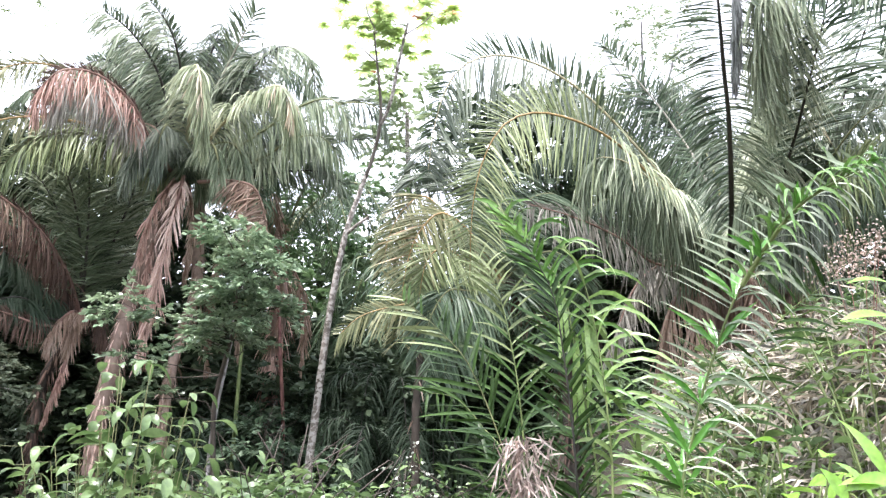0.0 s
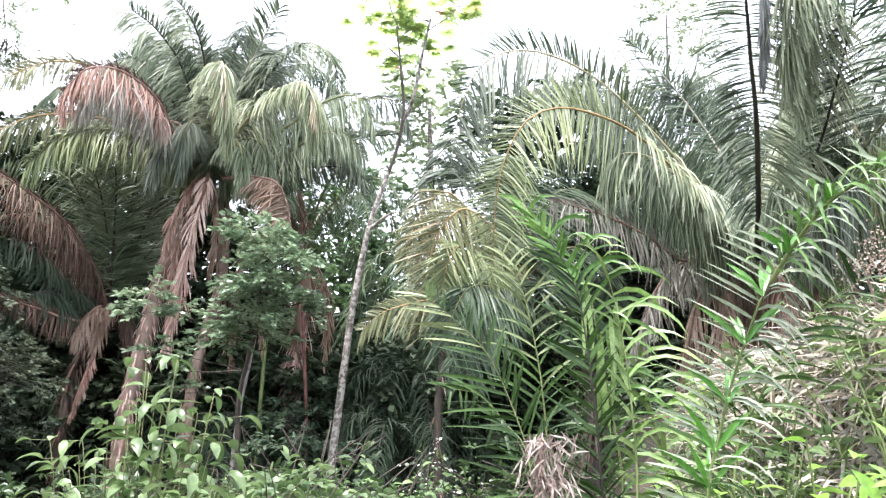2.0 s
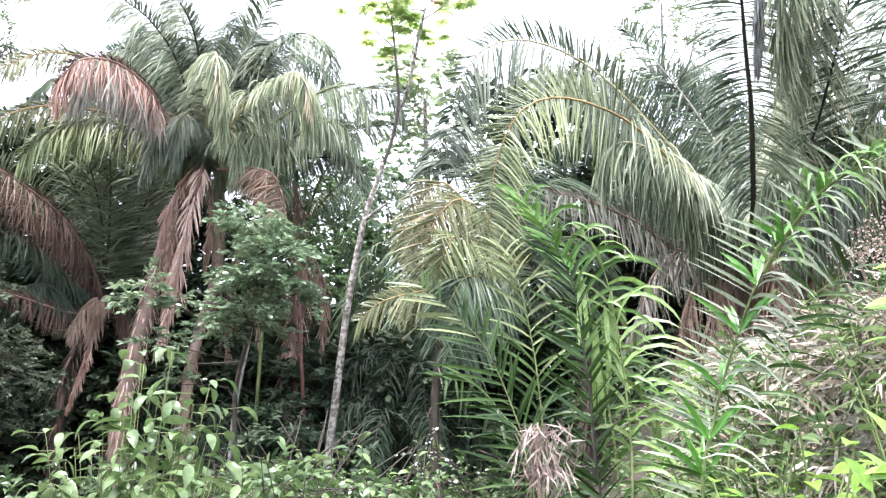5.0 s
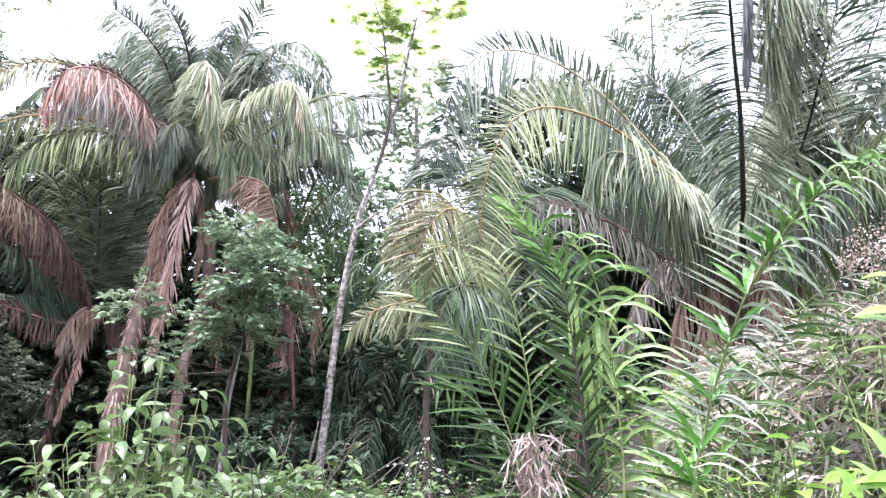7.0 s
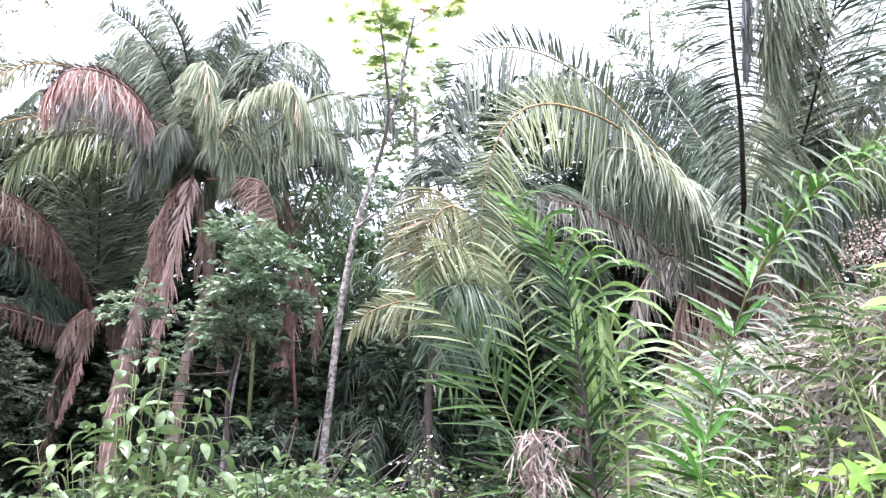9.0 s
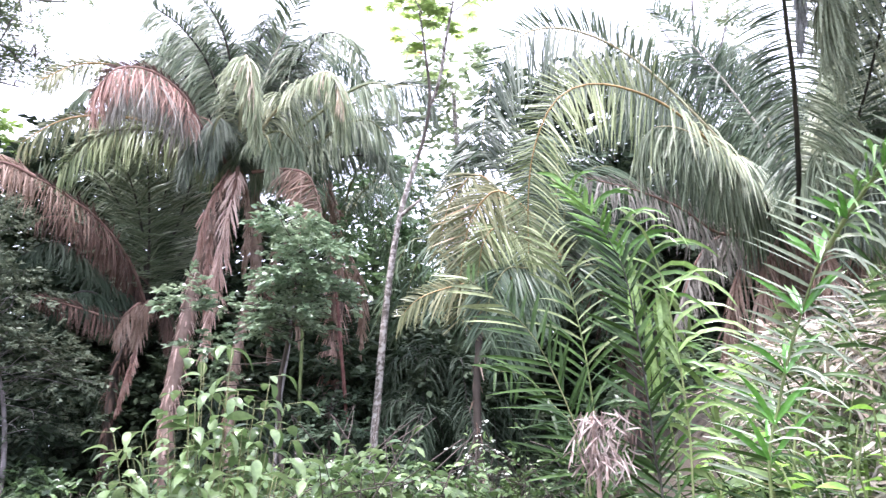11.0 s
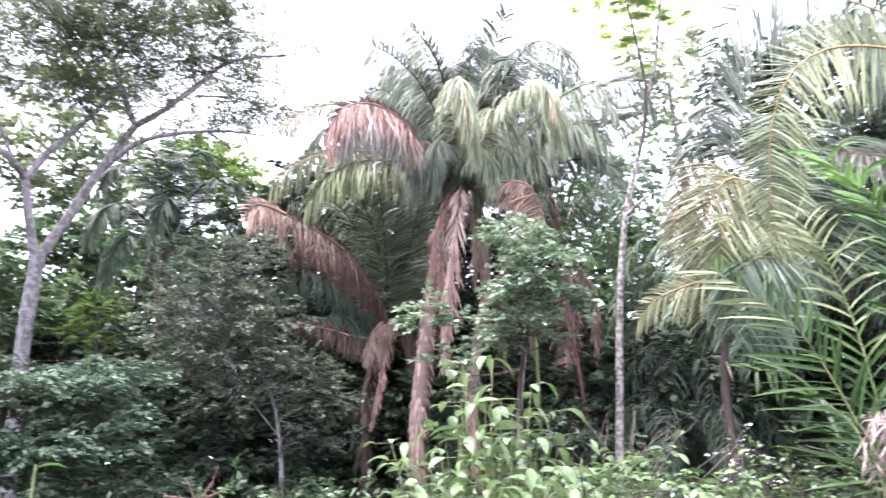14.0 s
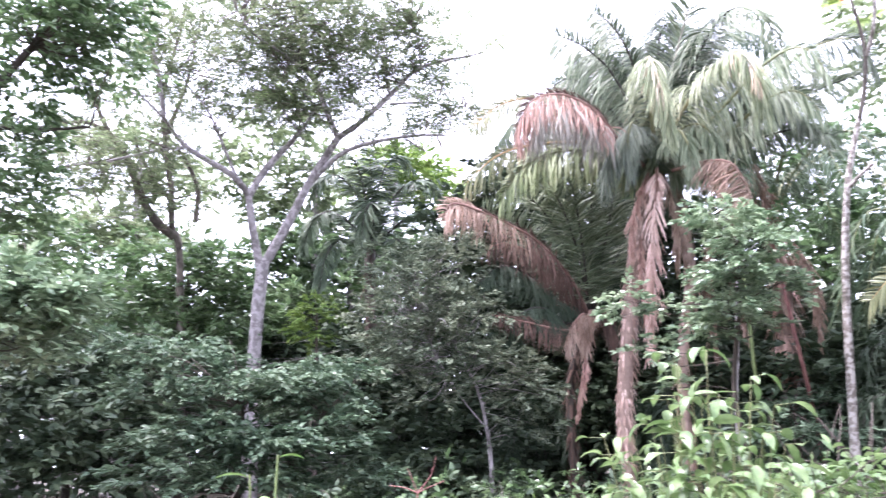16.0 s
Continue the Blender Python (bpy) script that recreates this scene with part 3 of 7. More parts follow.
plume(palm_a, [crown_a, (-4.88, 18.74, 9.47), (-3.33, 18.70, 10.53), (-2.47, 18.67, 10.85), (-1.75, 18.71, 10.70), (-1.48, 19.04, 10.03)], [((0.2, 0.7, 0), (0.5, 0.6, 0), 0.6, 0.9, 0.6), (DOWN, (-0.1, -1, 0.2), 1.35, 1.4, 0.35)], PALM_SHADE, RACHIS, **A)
plume(palm_a, [crown_a, (-5.08, 18.79, 8.96), (-3.84, 18.96, 9.50), (-2.75, 18.99, 9.85), (-1.70, 18.95, 9.95)], [((-0.1, 0.9, 0), (0.3, 0.8, 0), 0.75, 0.9, 0.7), ((0.1, -1, 0), (0.2, -1, 0.2), 1.1, 1.2, 0.4)], PALM, RACHIS_DARK, **A)
plume(palm_a, [crown_a, (-5.20, 18.64, 8.68), (-4.14, 18.80, 8.93), (-3.24, 18.86, 8.94), (-2.49, 19.08, 8.62)], [((-0.1, 0.8, 0.1), (0.3, 0.7, 0), 0.6, 1.2, 0.7), ((0.1, -1, 0), (0.2, -1, 0.2), 0.8, 1.2, 0.4)], PALM_DARK, RACHIS_DARK, **A)
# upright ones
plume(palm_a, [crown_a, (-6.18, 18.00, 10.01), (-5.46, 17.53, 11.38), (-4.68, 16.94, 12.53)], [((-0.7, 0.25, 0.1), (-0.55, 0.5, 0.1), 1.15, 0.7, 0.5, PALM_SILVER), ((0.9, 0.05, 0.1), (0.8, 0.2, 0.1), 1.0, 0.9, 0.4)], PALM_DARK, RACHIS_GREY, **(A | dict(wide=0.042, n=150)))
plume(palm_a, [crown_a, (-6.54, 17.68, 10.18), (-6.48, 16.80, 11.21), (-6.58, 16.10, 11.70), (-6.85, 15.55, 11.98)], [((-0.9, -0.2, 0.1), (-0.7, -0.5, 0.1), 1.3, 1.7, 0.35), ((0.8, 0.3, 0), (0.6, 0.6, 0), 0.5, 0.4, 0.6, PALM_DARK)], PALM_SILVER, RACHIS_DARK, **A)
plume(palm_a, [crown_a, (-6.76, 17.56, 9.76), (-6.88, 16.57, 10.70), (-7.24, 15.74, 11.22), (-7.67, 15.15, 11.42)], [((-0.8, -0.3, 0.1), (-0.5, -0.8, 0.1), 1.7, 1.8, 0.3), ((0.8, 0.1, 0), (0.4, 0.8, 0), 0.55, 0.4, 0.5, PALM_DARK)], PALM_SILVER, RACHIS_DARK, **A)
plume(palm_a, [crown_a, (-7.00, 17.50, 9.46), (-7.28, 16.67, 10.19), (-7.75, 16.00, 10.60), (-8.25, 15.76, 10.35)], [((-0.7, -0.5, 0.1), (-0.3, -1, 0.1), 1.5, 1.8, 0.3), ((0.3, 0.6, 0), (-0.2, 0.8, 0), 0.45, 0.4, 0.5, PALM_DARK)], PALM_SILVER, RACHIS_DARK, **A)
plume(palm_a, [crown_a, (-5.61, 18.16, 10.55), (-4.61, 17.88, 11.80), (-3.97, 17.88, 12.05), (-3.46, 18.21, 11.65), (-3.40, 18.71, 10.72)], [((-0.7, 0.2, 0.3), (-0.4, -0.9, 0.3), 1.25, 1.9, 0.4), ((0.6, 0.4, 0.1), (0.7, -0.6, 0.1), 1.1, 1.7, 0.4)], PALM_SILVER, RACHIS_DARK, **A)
# two that bend over towards the clearing
plume(palm_a, [crown_a, (-5.71, 17.61, 9.45), (-4.60, 16.75, 10.01), (-3.85, 16.21, 10.07), (-3.49, 16.08, 9.60), (-3.49, 16.33, 8.57)], [((-0.5, 0.4, 0.5), (-0.4, -0.9, 0.3), 1.2, 2.3, 0.4), ((0.5, -0.4, 0.4), (0.3, -1, 0.3), 1.5, 1.8, 0.35)], PALM_LIGHT, RACHIS_STRAW, **A)
plume(palm_a, [(-4.31, 16.49, 9.99), (-3.84, 16.15, 9.98), (-3.51, 15.98, 9.56), (-3.42, 16.04, 9.00)], [((-0.3, -0.8, 0.4), (-0.2, -1, 0.3), 0.8, 1.6, 0.4), ((0.3, -0.8, 0.4), (0.2, -1, 0.3), 0.8, 1.6, 0.4)], WITHER, RACHIS_STRAW, **(A | dict(n=45, thick=0.02)))
plume(palm_a, [crown_a, (-6.17, 17.11, 9.71), (-5.73, 15.83, 10.21), (-5.46, 15.39, 10.09), (-5.30, 15.41, 9.28), (-5.27, 15.78, 8.23)], [((-0.8, 0.3, 0.2), (-0.35, -1, 0.2), 1.05, 1.9, 0.4), ((0.7, 0.1, 0.3), (0.3, -1, 0.2), 0.95, 1.9, 0.4)], PALM_LIGHT, RACHIS_STRAW, **A)
plume(palm_a, [(-5.73, 15.86, 10.15), (-5.47, 15.41, 10.06), (-5.35, 15.42, 9.44), (-5.29, 15.51, 8.83)], [((-0.5, -0.5, 0.4), (-0.3, -1, 0.2), 0.7, 1.6, 0.4), ((0.5, -0.5, 0.4), (0.3, -1, 0.2), 0.6, 1.6, 0.4)], WITHER, RACHIS_STRAW, **(A | dict(n=40, thick=0.02)))
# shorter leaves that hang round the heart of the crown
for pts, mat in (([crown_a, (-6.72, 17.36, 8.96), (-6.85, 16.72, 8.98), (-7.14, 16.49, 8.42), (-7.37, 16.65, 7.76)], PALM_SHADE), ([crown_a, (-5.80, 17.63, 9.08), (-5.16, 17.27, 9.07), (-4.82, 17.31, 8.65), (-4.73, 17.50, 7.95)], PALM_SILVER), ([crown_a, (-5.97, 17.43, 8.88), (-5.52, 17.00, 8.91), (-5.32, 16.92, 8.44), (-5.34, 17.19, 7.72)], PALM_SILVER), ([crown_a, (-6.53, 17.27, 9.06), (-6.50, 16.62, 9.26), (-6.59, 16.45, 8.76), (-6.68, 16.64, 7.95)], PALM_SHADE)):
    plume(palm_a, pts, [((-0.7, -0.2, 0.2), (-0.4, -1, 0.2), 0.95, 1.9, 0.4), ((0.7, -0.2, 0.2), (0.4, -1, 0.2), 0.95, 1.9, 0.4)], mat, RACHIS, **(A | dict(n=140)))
# dying and dead fronds
plume(palm_a, [(-6.68, 17.92, 8.45), (-6.94, 16.94, 8.92), (-7.10, 15.90, 9.49), (-7.49, 15.00, 9.70), (-7.99, 14.47, 9.52), (-8.36, 14.42, 9.00), (-8.49, 14.56, 8.56)], [((0, 0.9, 0), (-0.5, 0.6, 0), 0.3, 0.5, 0.8, DEAD_DARK), ((-0.1, -1, 0.2), (0.1, -1, 0.1), 1.1, 1.3, 0.2)], DEAD_RED, RACHIS_RED, label="dead reddish-brown frond", **(A | dict(n=330, wide=0.022, start=0.3, fuzz=0.16)))
plume(palm_a, [(-7.00, 16.34, 8.90), (-7.21, 15.81, 9.35), (-7.57, 15.16, 9.58), (-7.97, 14.79, 9.42), (-8.26, 14.80, 8.83)], [((-0.1, -1, 0.2), (0.1, -1, 0.1), 1.45, 1.3, 0.25)], DEAD_GREY, RACHIS_RED, label="withering grey-green frond", **(A | dict(n=230, wide=0.028, fuzz=0.16)))
SK = A | dict(n=130, wide=0.036, start=0.02, k=4, fuzz=0.14, thick=0.05)
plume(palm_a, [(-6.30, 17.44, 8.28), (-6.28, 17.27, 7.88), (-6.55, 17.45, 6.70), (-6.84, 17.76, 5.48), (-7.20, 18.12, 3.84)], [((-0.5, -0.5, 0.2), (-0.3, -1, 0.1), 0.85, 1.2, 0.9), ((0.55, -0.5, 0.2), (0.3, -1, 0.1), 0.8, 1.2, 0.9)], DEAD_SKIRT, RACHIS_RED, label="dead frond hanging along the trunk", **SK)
plume(palm_a, [(-6.56, 17.59, 8.25), (-6.75, 17.37, 7.75), (-7.07, 17.47, 7.06), (-7.27, 17.74, 6.26)], [((-0.5, -0.6, 0.2), (-0.3, -1, 0.1), 0.6, 1.2, 0.9), ((0.4, -0.6, 0.2), (0.3, -1, 0.1), 0.5, 1.2, 0.9)], DEAD_RED, RACHIS_RED, label="dead frond hanging along the trunk", **(SK | dict(n=80)))
plume(palm_a, [(-6.38, 17.86, 8.31), (-6.24, 17.96, 7.86), (-6.29, 18.32, 7.04), (-6.47, 18.66, 5.92)], [((-0.4, -0.6, 0.2), (-0.3, -1, 0.1), 0.5, 1.2, 0.9), ((0.4, -0.6, 0.2), (0.3, -1, 0.1), 0.5, 1.2, 0.9)], DEAD_BROWN, RACHIS_RED, label="dead frond hanging along the trunk", **(SK | dict(n=80)))
plume(palm_a, [(-7.03, 17.82, 6.70), (-7.14, 17.90, 5.83), (-7.17, 18.09, 4.84), (-7.12, 18.37, 3.86)], [((-0.4, -0.6, 0.2), (-0.2, -1, 0.1), 0.5, 1.2, 0.9), ((0.4, -0.6, 0.2), (0.2, -1, 0.1), 0.5, 1.2, 0.9)], DEAD_RED, RACHIS_RED, label="dead frond hanging along the trunk", **(SK | dict(n=80)))
plume(palm_a, [(-5.98, 17.59, 8.19), (-5.05, 17.25, 8.09), (-4.49, 17.15, 7.88), (-4.29, 17.24, 7.44), (-4.19, 17.46, 6.85)], [((-0.6, -0.8, 0.1), (-0.9, -0.35, 0.1), (0.9, 1.1), 0.5, 0.1), ((0.3, -0.8, 0.1), (0.4, -0.7, 0), 0.2, 0.7, 0.5)], DEAD_BROWN, RACHIS_RED, label="dead reddish-brown frond", **(SK | dict(n=150, start=0.3)))

# second and third trunks of the same clump
palm_b = thing("palm_tree", foot((-6.60, 18.54, 2.52)), "slender palm trunk wrapped in dry brown leaf bases", "palm tree", "palms of the grove")
shaggy(palm_b, [palm_b.location, (-6.62, 18.52, 2.80), (-6.50, 18.62, 4.21), (-6.27, 19.00, 6.05), (-6.37, 18.97, 8.25)], (0.15, 0.12, 0.12, 0.14, 0.16), 150, TRUNK_PALM, DEAD_BROWN, 0.5)
for az in (0, 270, 315):
    frond(palm_b, arch((-6.32, 19.22, 8.24), az, 2.2, 3.4, 1.6), PALM_DARK, RACHIS, roll=0, **dict(pairs=100, long=1.2, wide=0.029, thick=0.055, droop=3.4, ahead=0.5, k=4, fuzz=0.3, start=0.1))
palm_c = thing("palm_tree", foot((-5.06, 21.98, 2.89)), "palm behind, hung with dead orange-brown fronds", "palm tree", "palms of the grove")
shaggy(palm_c, [palm_c.location, (-4.93, 21.93, 3.85), (-4.71, 21.75, 5.47), (-4.68, 21.36, 7.26)], (0.25, 0.2, 0.2, 0.22), 200, TRUNK_PALM, DEAD_RED, 1.2)
for az in range(20, 380, 40):
    frond(palm_c, arch((-4.67, 21.34, 7.34), az, 2.0, 3.6, 2.2), PALM_DARK, RACHIS, roll=0, **dict(pairs=100, long=1.2, wide=0.029, thick=0.055, droop=3.4, ahead=0.5, k=4, fuzz=0.3, start=0.1))

for pts in ([(-5.32, 20.69, 8.97), (-4.73, 20.24, 8.81), (-4.58, 20.42, 7.71), (-4.59, 20.81, 6.18)], [(-5.18, 20.83, 8.68), (-4.44, 20.55, 8.08), (-4.47, 20.77, 6.49), (-4.57, 21.05, 4.95)], [(-4.88, 21.23, 7.61), (-4.03, 20.85, 6.51), (-3.81, 20.95, 5.24), (-3.91, 21.10, 4.01)], [(-5.34, 21.04, 7.89), (-5.70, 20.73, 7.14), (-5.71, 20.81, 5.86), (-5.62, 21.09, 4.33)], [(-5.50, 21.09, 7.57), (-6.29, 20.65, 6.79), (-6.43, 20.72, 5.21), (-6.39, 20.95, 3.69)]):
    plume(palm_c, [(-4.67, 21.34, 7.34), *pts], [((-0.5, -0.6, 0.2), (-0.3, -1, 0.1), 0.6, 1.2, 0.7), ((0.5, -0.6, 0.2), (0.3, -1, 0.1), 0.6, 1.2, 0.7)], DEAD_BROWN, RACHIS_RED, label="dead brown frond hanging by the trunk", n=90, wide=0.036, start=0.3, thick=0.04, head=-13, fuzz=0.15)

# ---- lower, darker palm beside it ----
crown_d = (-9.19, 19.15, 5.17)
palm_d = thing("palm_tree", foot((-9.95, 19.10, 1.73)), "shaded palm with dark fronds and red-brown dead leaves", "palm tree", "palms of the grove")
D = dict(n=210, wide=0.03, thick=0.05, head=-25)
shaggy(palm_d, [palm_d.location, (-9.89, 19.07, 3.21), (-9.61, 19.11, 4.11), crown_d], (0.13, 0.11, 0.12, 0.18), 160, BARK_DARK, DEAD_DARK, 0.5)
for pts in ([(-9.22, 18.20, 6.73), (-9.52, 17.30, 7.94), (-9.99, 16.57, 8.49)], [(-8.96, 18.18, 6.85), (-9.04, 17.33, 8.20), (-9.33, 16.62, 8.95)], [(-8.82, 18.24, 6.85), (-8.66, 17.62, 8.24), (-8.66, 17.06, 9.32)], [(-8.70, 18.51, 6.90), (-8.39, 18.12, 8.20), (-8.11, 17.74, 9.16)], [(-8.51, 18.85, 6.80), (-8.08, 18.67, 7.99), (-7.78, 18.51, 9.06)], [(-8.50, 19.19, 6.39), (-7.96, 19.38, 7.35), (-7.68, 19.55, 7.86)], [(-9.61, 18.08, 6.43), (-10.21, 17.06, 7.50), (-10.78, 16.34, 7.83)]):
    plume(palm_d, [crown_d, *pts], [((-0.9, 0.1, 0.2), (-0.7, 0.4, 0.1), 1.0, 0.7, 0.6), ((0.9, 0.2, 0.2), (0.7, 0.4, 0.1), 1.0, 0.7, 0.6)], PALM_SILVER, RACHIS_DARK, **(D | dict(n=150, wide=0.036)))
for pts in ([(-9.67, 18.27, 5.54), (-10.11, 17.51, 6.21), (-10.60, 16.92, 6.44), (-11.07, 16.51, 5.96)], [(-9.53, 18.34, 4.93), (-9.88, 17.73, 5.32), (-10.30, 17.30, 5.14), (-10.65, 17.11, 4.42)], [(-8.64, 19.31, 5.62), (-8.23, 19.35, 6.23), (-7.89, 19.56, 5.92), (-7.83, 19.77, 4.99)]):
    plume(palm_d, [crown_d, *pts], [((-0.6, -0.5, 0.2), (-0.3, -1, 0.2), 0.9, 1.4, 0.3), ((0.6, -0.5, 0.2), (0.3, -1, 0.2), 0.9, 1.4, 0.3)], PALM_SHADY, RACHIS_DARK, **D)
# dead fronds: one long arch, one level, short ones about the trunk; inner leaflets darkened for crown shade
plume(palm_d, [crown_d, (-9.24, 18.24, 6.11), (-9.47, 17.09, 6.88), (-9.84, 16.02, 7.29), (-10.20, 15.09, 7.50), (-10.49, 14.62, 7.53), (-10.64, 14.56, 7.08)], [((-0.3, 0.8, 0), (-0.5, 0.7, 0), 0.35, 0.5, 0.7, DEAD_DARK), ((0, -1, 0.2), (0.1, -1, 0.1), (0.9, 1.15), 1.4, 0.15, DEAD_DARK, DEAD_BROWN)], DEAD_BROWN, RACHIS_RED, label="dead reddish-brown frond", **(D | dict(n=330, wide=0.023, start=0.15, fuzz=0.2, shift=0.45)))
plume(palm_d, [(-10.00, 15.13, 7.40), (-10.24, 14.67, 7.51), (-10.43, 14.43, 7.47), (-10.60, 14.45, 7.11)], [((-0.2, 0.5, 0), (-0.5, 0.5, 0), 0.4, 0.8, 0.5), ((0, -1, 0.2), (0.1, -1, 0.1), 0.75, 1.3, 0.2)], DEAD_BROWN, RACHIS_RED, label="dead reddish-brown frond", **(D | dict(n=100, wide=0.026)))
plume(palm_d, [crown_d, (-9.48, 18.22, 6.14), (-9.77, 17.34, 6.67), (-10.21, 16.53, 6.91), (-10.60, 16.11, 6.70)], [((0, -1, 0.2), (0.1, -1, 0.1), 0.9, 1.4, 0.15)], DEAD_DARK, RACHIS_RED, label="brown dead frond with colour darkened for crown shade", **(D | dict(n=260, wide=0.026, fuzz=0.12)))
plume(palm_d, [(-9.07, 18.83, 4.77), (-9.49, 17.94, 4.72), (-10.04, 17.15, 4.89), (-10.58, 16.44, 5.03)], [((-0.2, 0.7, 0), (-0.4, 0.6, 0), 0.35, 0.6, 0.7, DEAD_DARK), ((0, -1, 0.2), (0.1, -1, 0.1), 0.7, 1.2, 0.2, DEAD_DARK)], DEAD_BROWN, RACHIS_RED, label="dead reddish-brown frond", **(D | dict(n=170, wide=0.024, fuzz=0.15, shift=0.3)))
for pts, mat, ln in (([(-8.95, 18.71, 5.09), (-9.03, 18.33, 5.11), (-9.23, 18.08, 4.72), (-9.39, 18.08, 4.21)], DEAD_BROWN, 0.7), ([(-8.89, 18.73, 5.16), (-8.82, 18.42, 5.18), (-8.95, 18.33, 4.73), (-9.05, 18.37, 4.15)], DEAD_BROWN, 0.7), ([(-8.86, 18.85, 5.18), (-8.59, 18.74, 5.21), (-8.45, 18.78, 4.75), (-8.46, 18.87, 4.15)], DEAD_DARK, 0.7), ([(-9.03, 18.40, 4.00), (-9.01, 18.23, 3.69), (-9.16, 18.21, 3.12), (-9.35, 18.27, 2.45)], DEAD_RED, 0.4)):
    plume(palm_d, pts, [((-0.5, -0.6, 0.2), (-0.2, -1, 0.1), ln, 1.2, 0.7), ((0.5, -0.6, 0.2), (0.2, -1, 0.1), ln, 1.2, 0.7)], mat, RACHIS_RED, label="dead brown frond hanging by the trunk", **(D | dict(n=100, start=0.02, fuzz=0.14, wide=0.032)))

# ---- slender pale tree with a sparse crown of big leaves ----
slim = thing("slender_tree", foot((-2.78, 16.21, 0.90)), "slender leaning tree with pale mottled bark and sparse lime-green leaves", "tree")
Shape().add(tube(spline([slim.location, (-2.78, 16.22, 1.02), (-2.63, 16.21, 2.69), (-2.41, 16.01, 4.56), (-2.07, 15.65, 6.27), (-1.64, 15.37, 7.51)], 40), (0.102, 0.089, 0.081, 0.072, 0.061, 0.046), 10, 0.05)).make("trunk", [BARK_PALE], slim)
Shape().add(tube(spline([(-1.66, 15.39, 7.44), (-1.46, 15.20, 7.96), (-1.31, 14.90, 8.67), (-1.36, 14.44, 9.56), (-1.42, 14.07, 10.20)], 24), (0.046, 0.038, 0.030, 0.018), 8, 0.05)).make("limb", [BARK_MID], slim, "dark slender limb")
Shape().add(tube(spline([(-1.30, 14.97, 8.51), (-1.08, 14.68, 8.95), (-0.91, 14.34, 9.63), (-0.71, 13.94, 10.31)], 24), (0.041, 0.037, 0.023), 8, 0.05)).make("limb", [BARK_PALE], slim)
Shape().add(tube(spline([(-2.07, 15.65, 6.27), (-1.71, 15.43, 6.49), (-1.56, 15.33, 6.54)], 10), (0.046, 0.028), 6)).make("limb", [BARK_PALE], slim)
Shape().add(tube(spline([(-1.36, 14.31, 9.61), (-1.65, 14.00, 9.75), (-1.92, 13.74, 9.93)], 10), (0.018, 0.009), 6)).make("limb", [BARK_PALE], slim)
Shape().add(tube(spline([(-0.74, 14.06, 10.12), (-0.38, 13.80, 10.22), (-0.15, 13.60, 10.36)], 10), (0.018, 0.009), 6)).make("limb", [BARK_PALE], slim)
Shape().add(tube(spline([(-1.36, 14.02, 10.11), (-1.52, 13.63, 10.38), (-1.55, 13.30, 10.68)], 10), (0.018, 0.009), 6)).make("limb", [BARK_PALE], slim)


def palmate(g, hub, aim, long, wide, fingers=8):
    """A hand-shaped leaf: long lobes spread from one point, its tips hanging."""
    aim = unit(np.array(aim, float))
    side = unit(np.cross(aim, UP))
    a = np.linspace(-2.3, 2.3, fingers)
    way = np.cos(a)[:, None] * aim + np.sin(a)[:, None] * side + UP * 0.1
    g.add(blades(np.repeat([hub], fingers, 0), way, np.repeat([UP], fingers, 0) + rng.normal(0, 0.15, (fingers, 3)), long * (0.75 + 0.3 * np.cos(a / 2)), wide, 0.8, 4, OVATE))


g, stalks = Shape(), Shape()
for tip, n, spread in (((-1.62, 15.13, 10.84), 9, 0.55), ((-1.95, 14.86, 11.02), 7, 0.5), ((-0.77, 14.86, 10.81), 10, 0.6), ((-0.33, 14.58, 10.90), 8, 0.5), ((-1.23, 15.37, 10.49), 6, 0.45), ((-1.27, 14.04, 11.10), 10, 0.7), ((-0.44, 14.02, 11.21), 9, 0.7), ((-2.01, 15.48, 10.55), 3, 0.3), ((-1.92, 15.85, 10.33), 3, 0.25), ((-0.66, 15.32, 10.45), 4, 0.35), ((-1.27, 15.99, 9.76), 2, 0.2)):
    for i in range(int(n * 1.25)):
        a = rng.uniform(0, 6.28)
        out = np.array([math.cos(a), math.sin(a), rng.uniform(-0.25, 0.45)])
        hub = np.array(tip) + out * spread * 1.3 * rng.uniform(0.35, 1.0)
        stalks.add(tube(spline([tip, (np.array(tip) + hub) / 2 + UP * 0.04, hub], 5), (0.007, 0.004), 4))
        palmate(g, hub, out * np.array([1, 1, 0.3]), 0.29 * rng.uniform(0.7, 1.15), 0.1)
g.make("crown", [CECROPIA], slim)
tagged(stalks.make("leaf_stalk", [STEM], slim), kind="stuff")
for hub, ln, wd in ((np.array((-0.54, 14.26, 10.65)), 0.15, 0.06), (np.array((-1.55, 15.57, 10.08)), 0.1, 0.05)):
    g = Shape()
    palmate(g, hub, (0.4, -0.5, -0.2), ln, wd, 6)
    g.make("withered_leaf", [RED_LEAF], slim, "orange-red withered leaf")


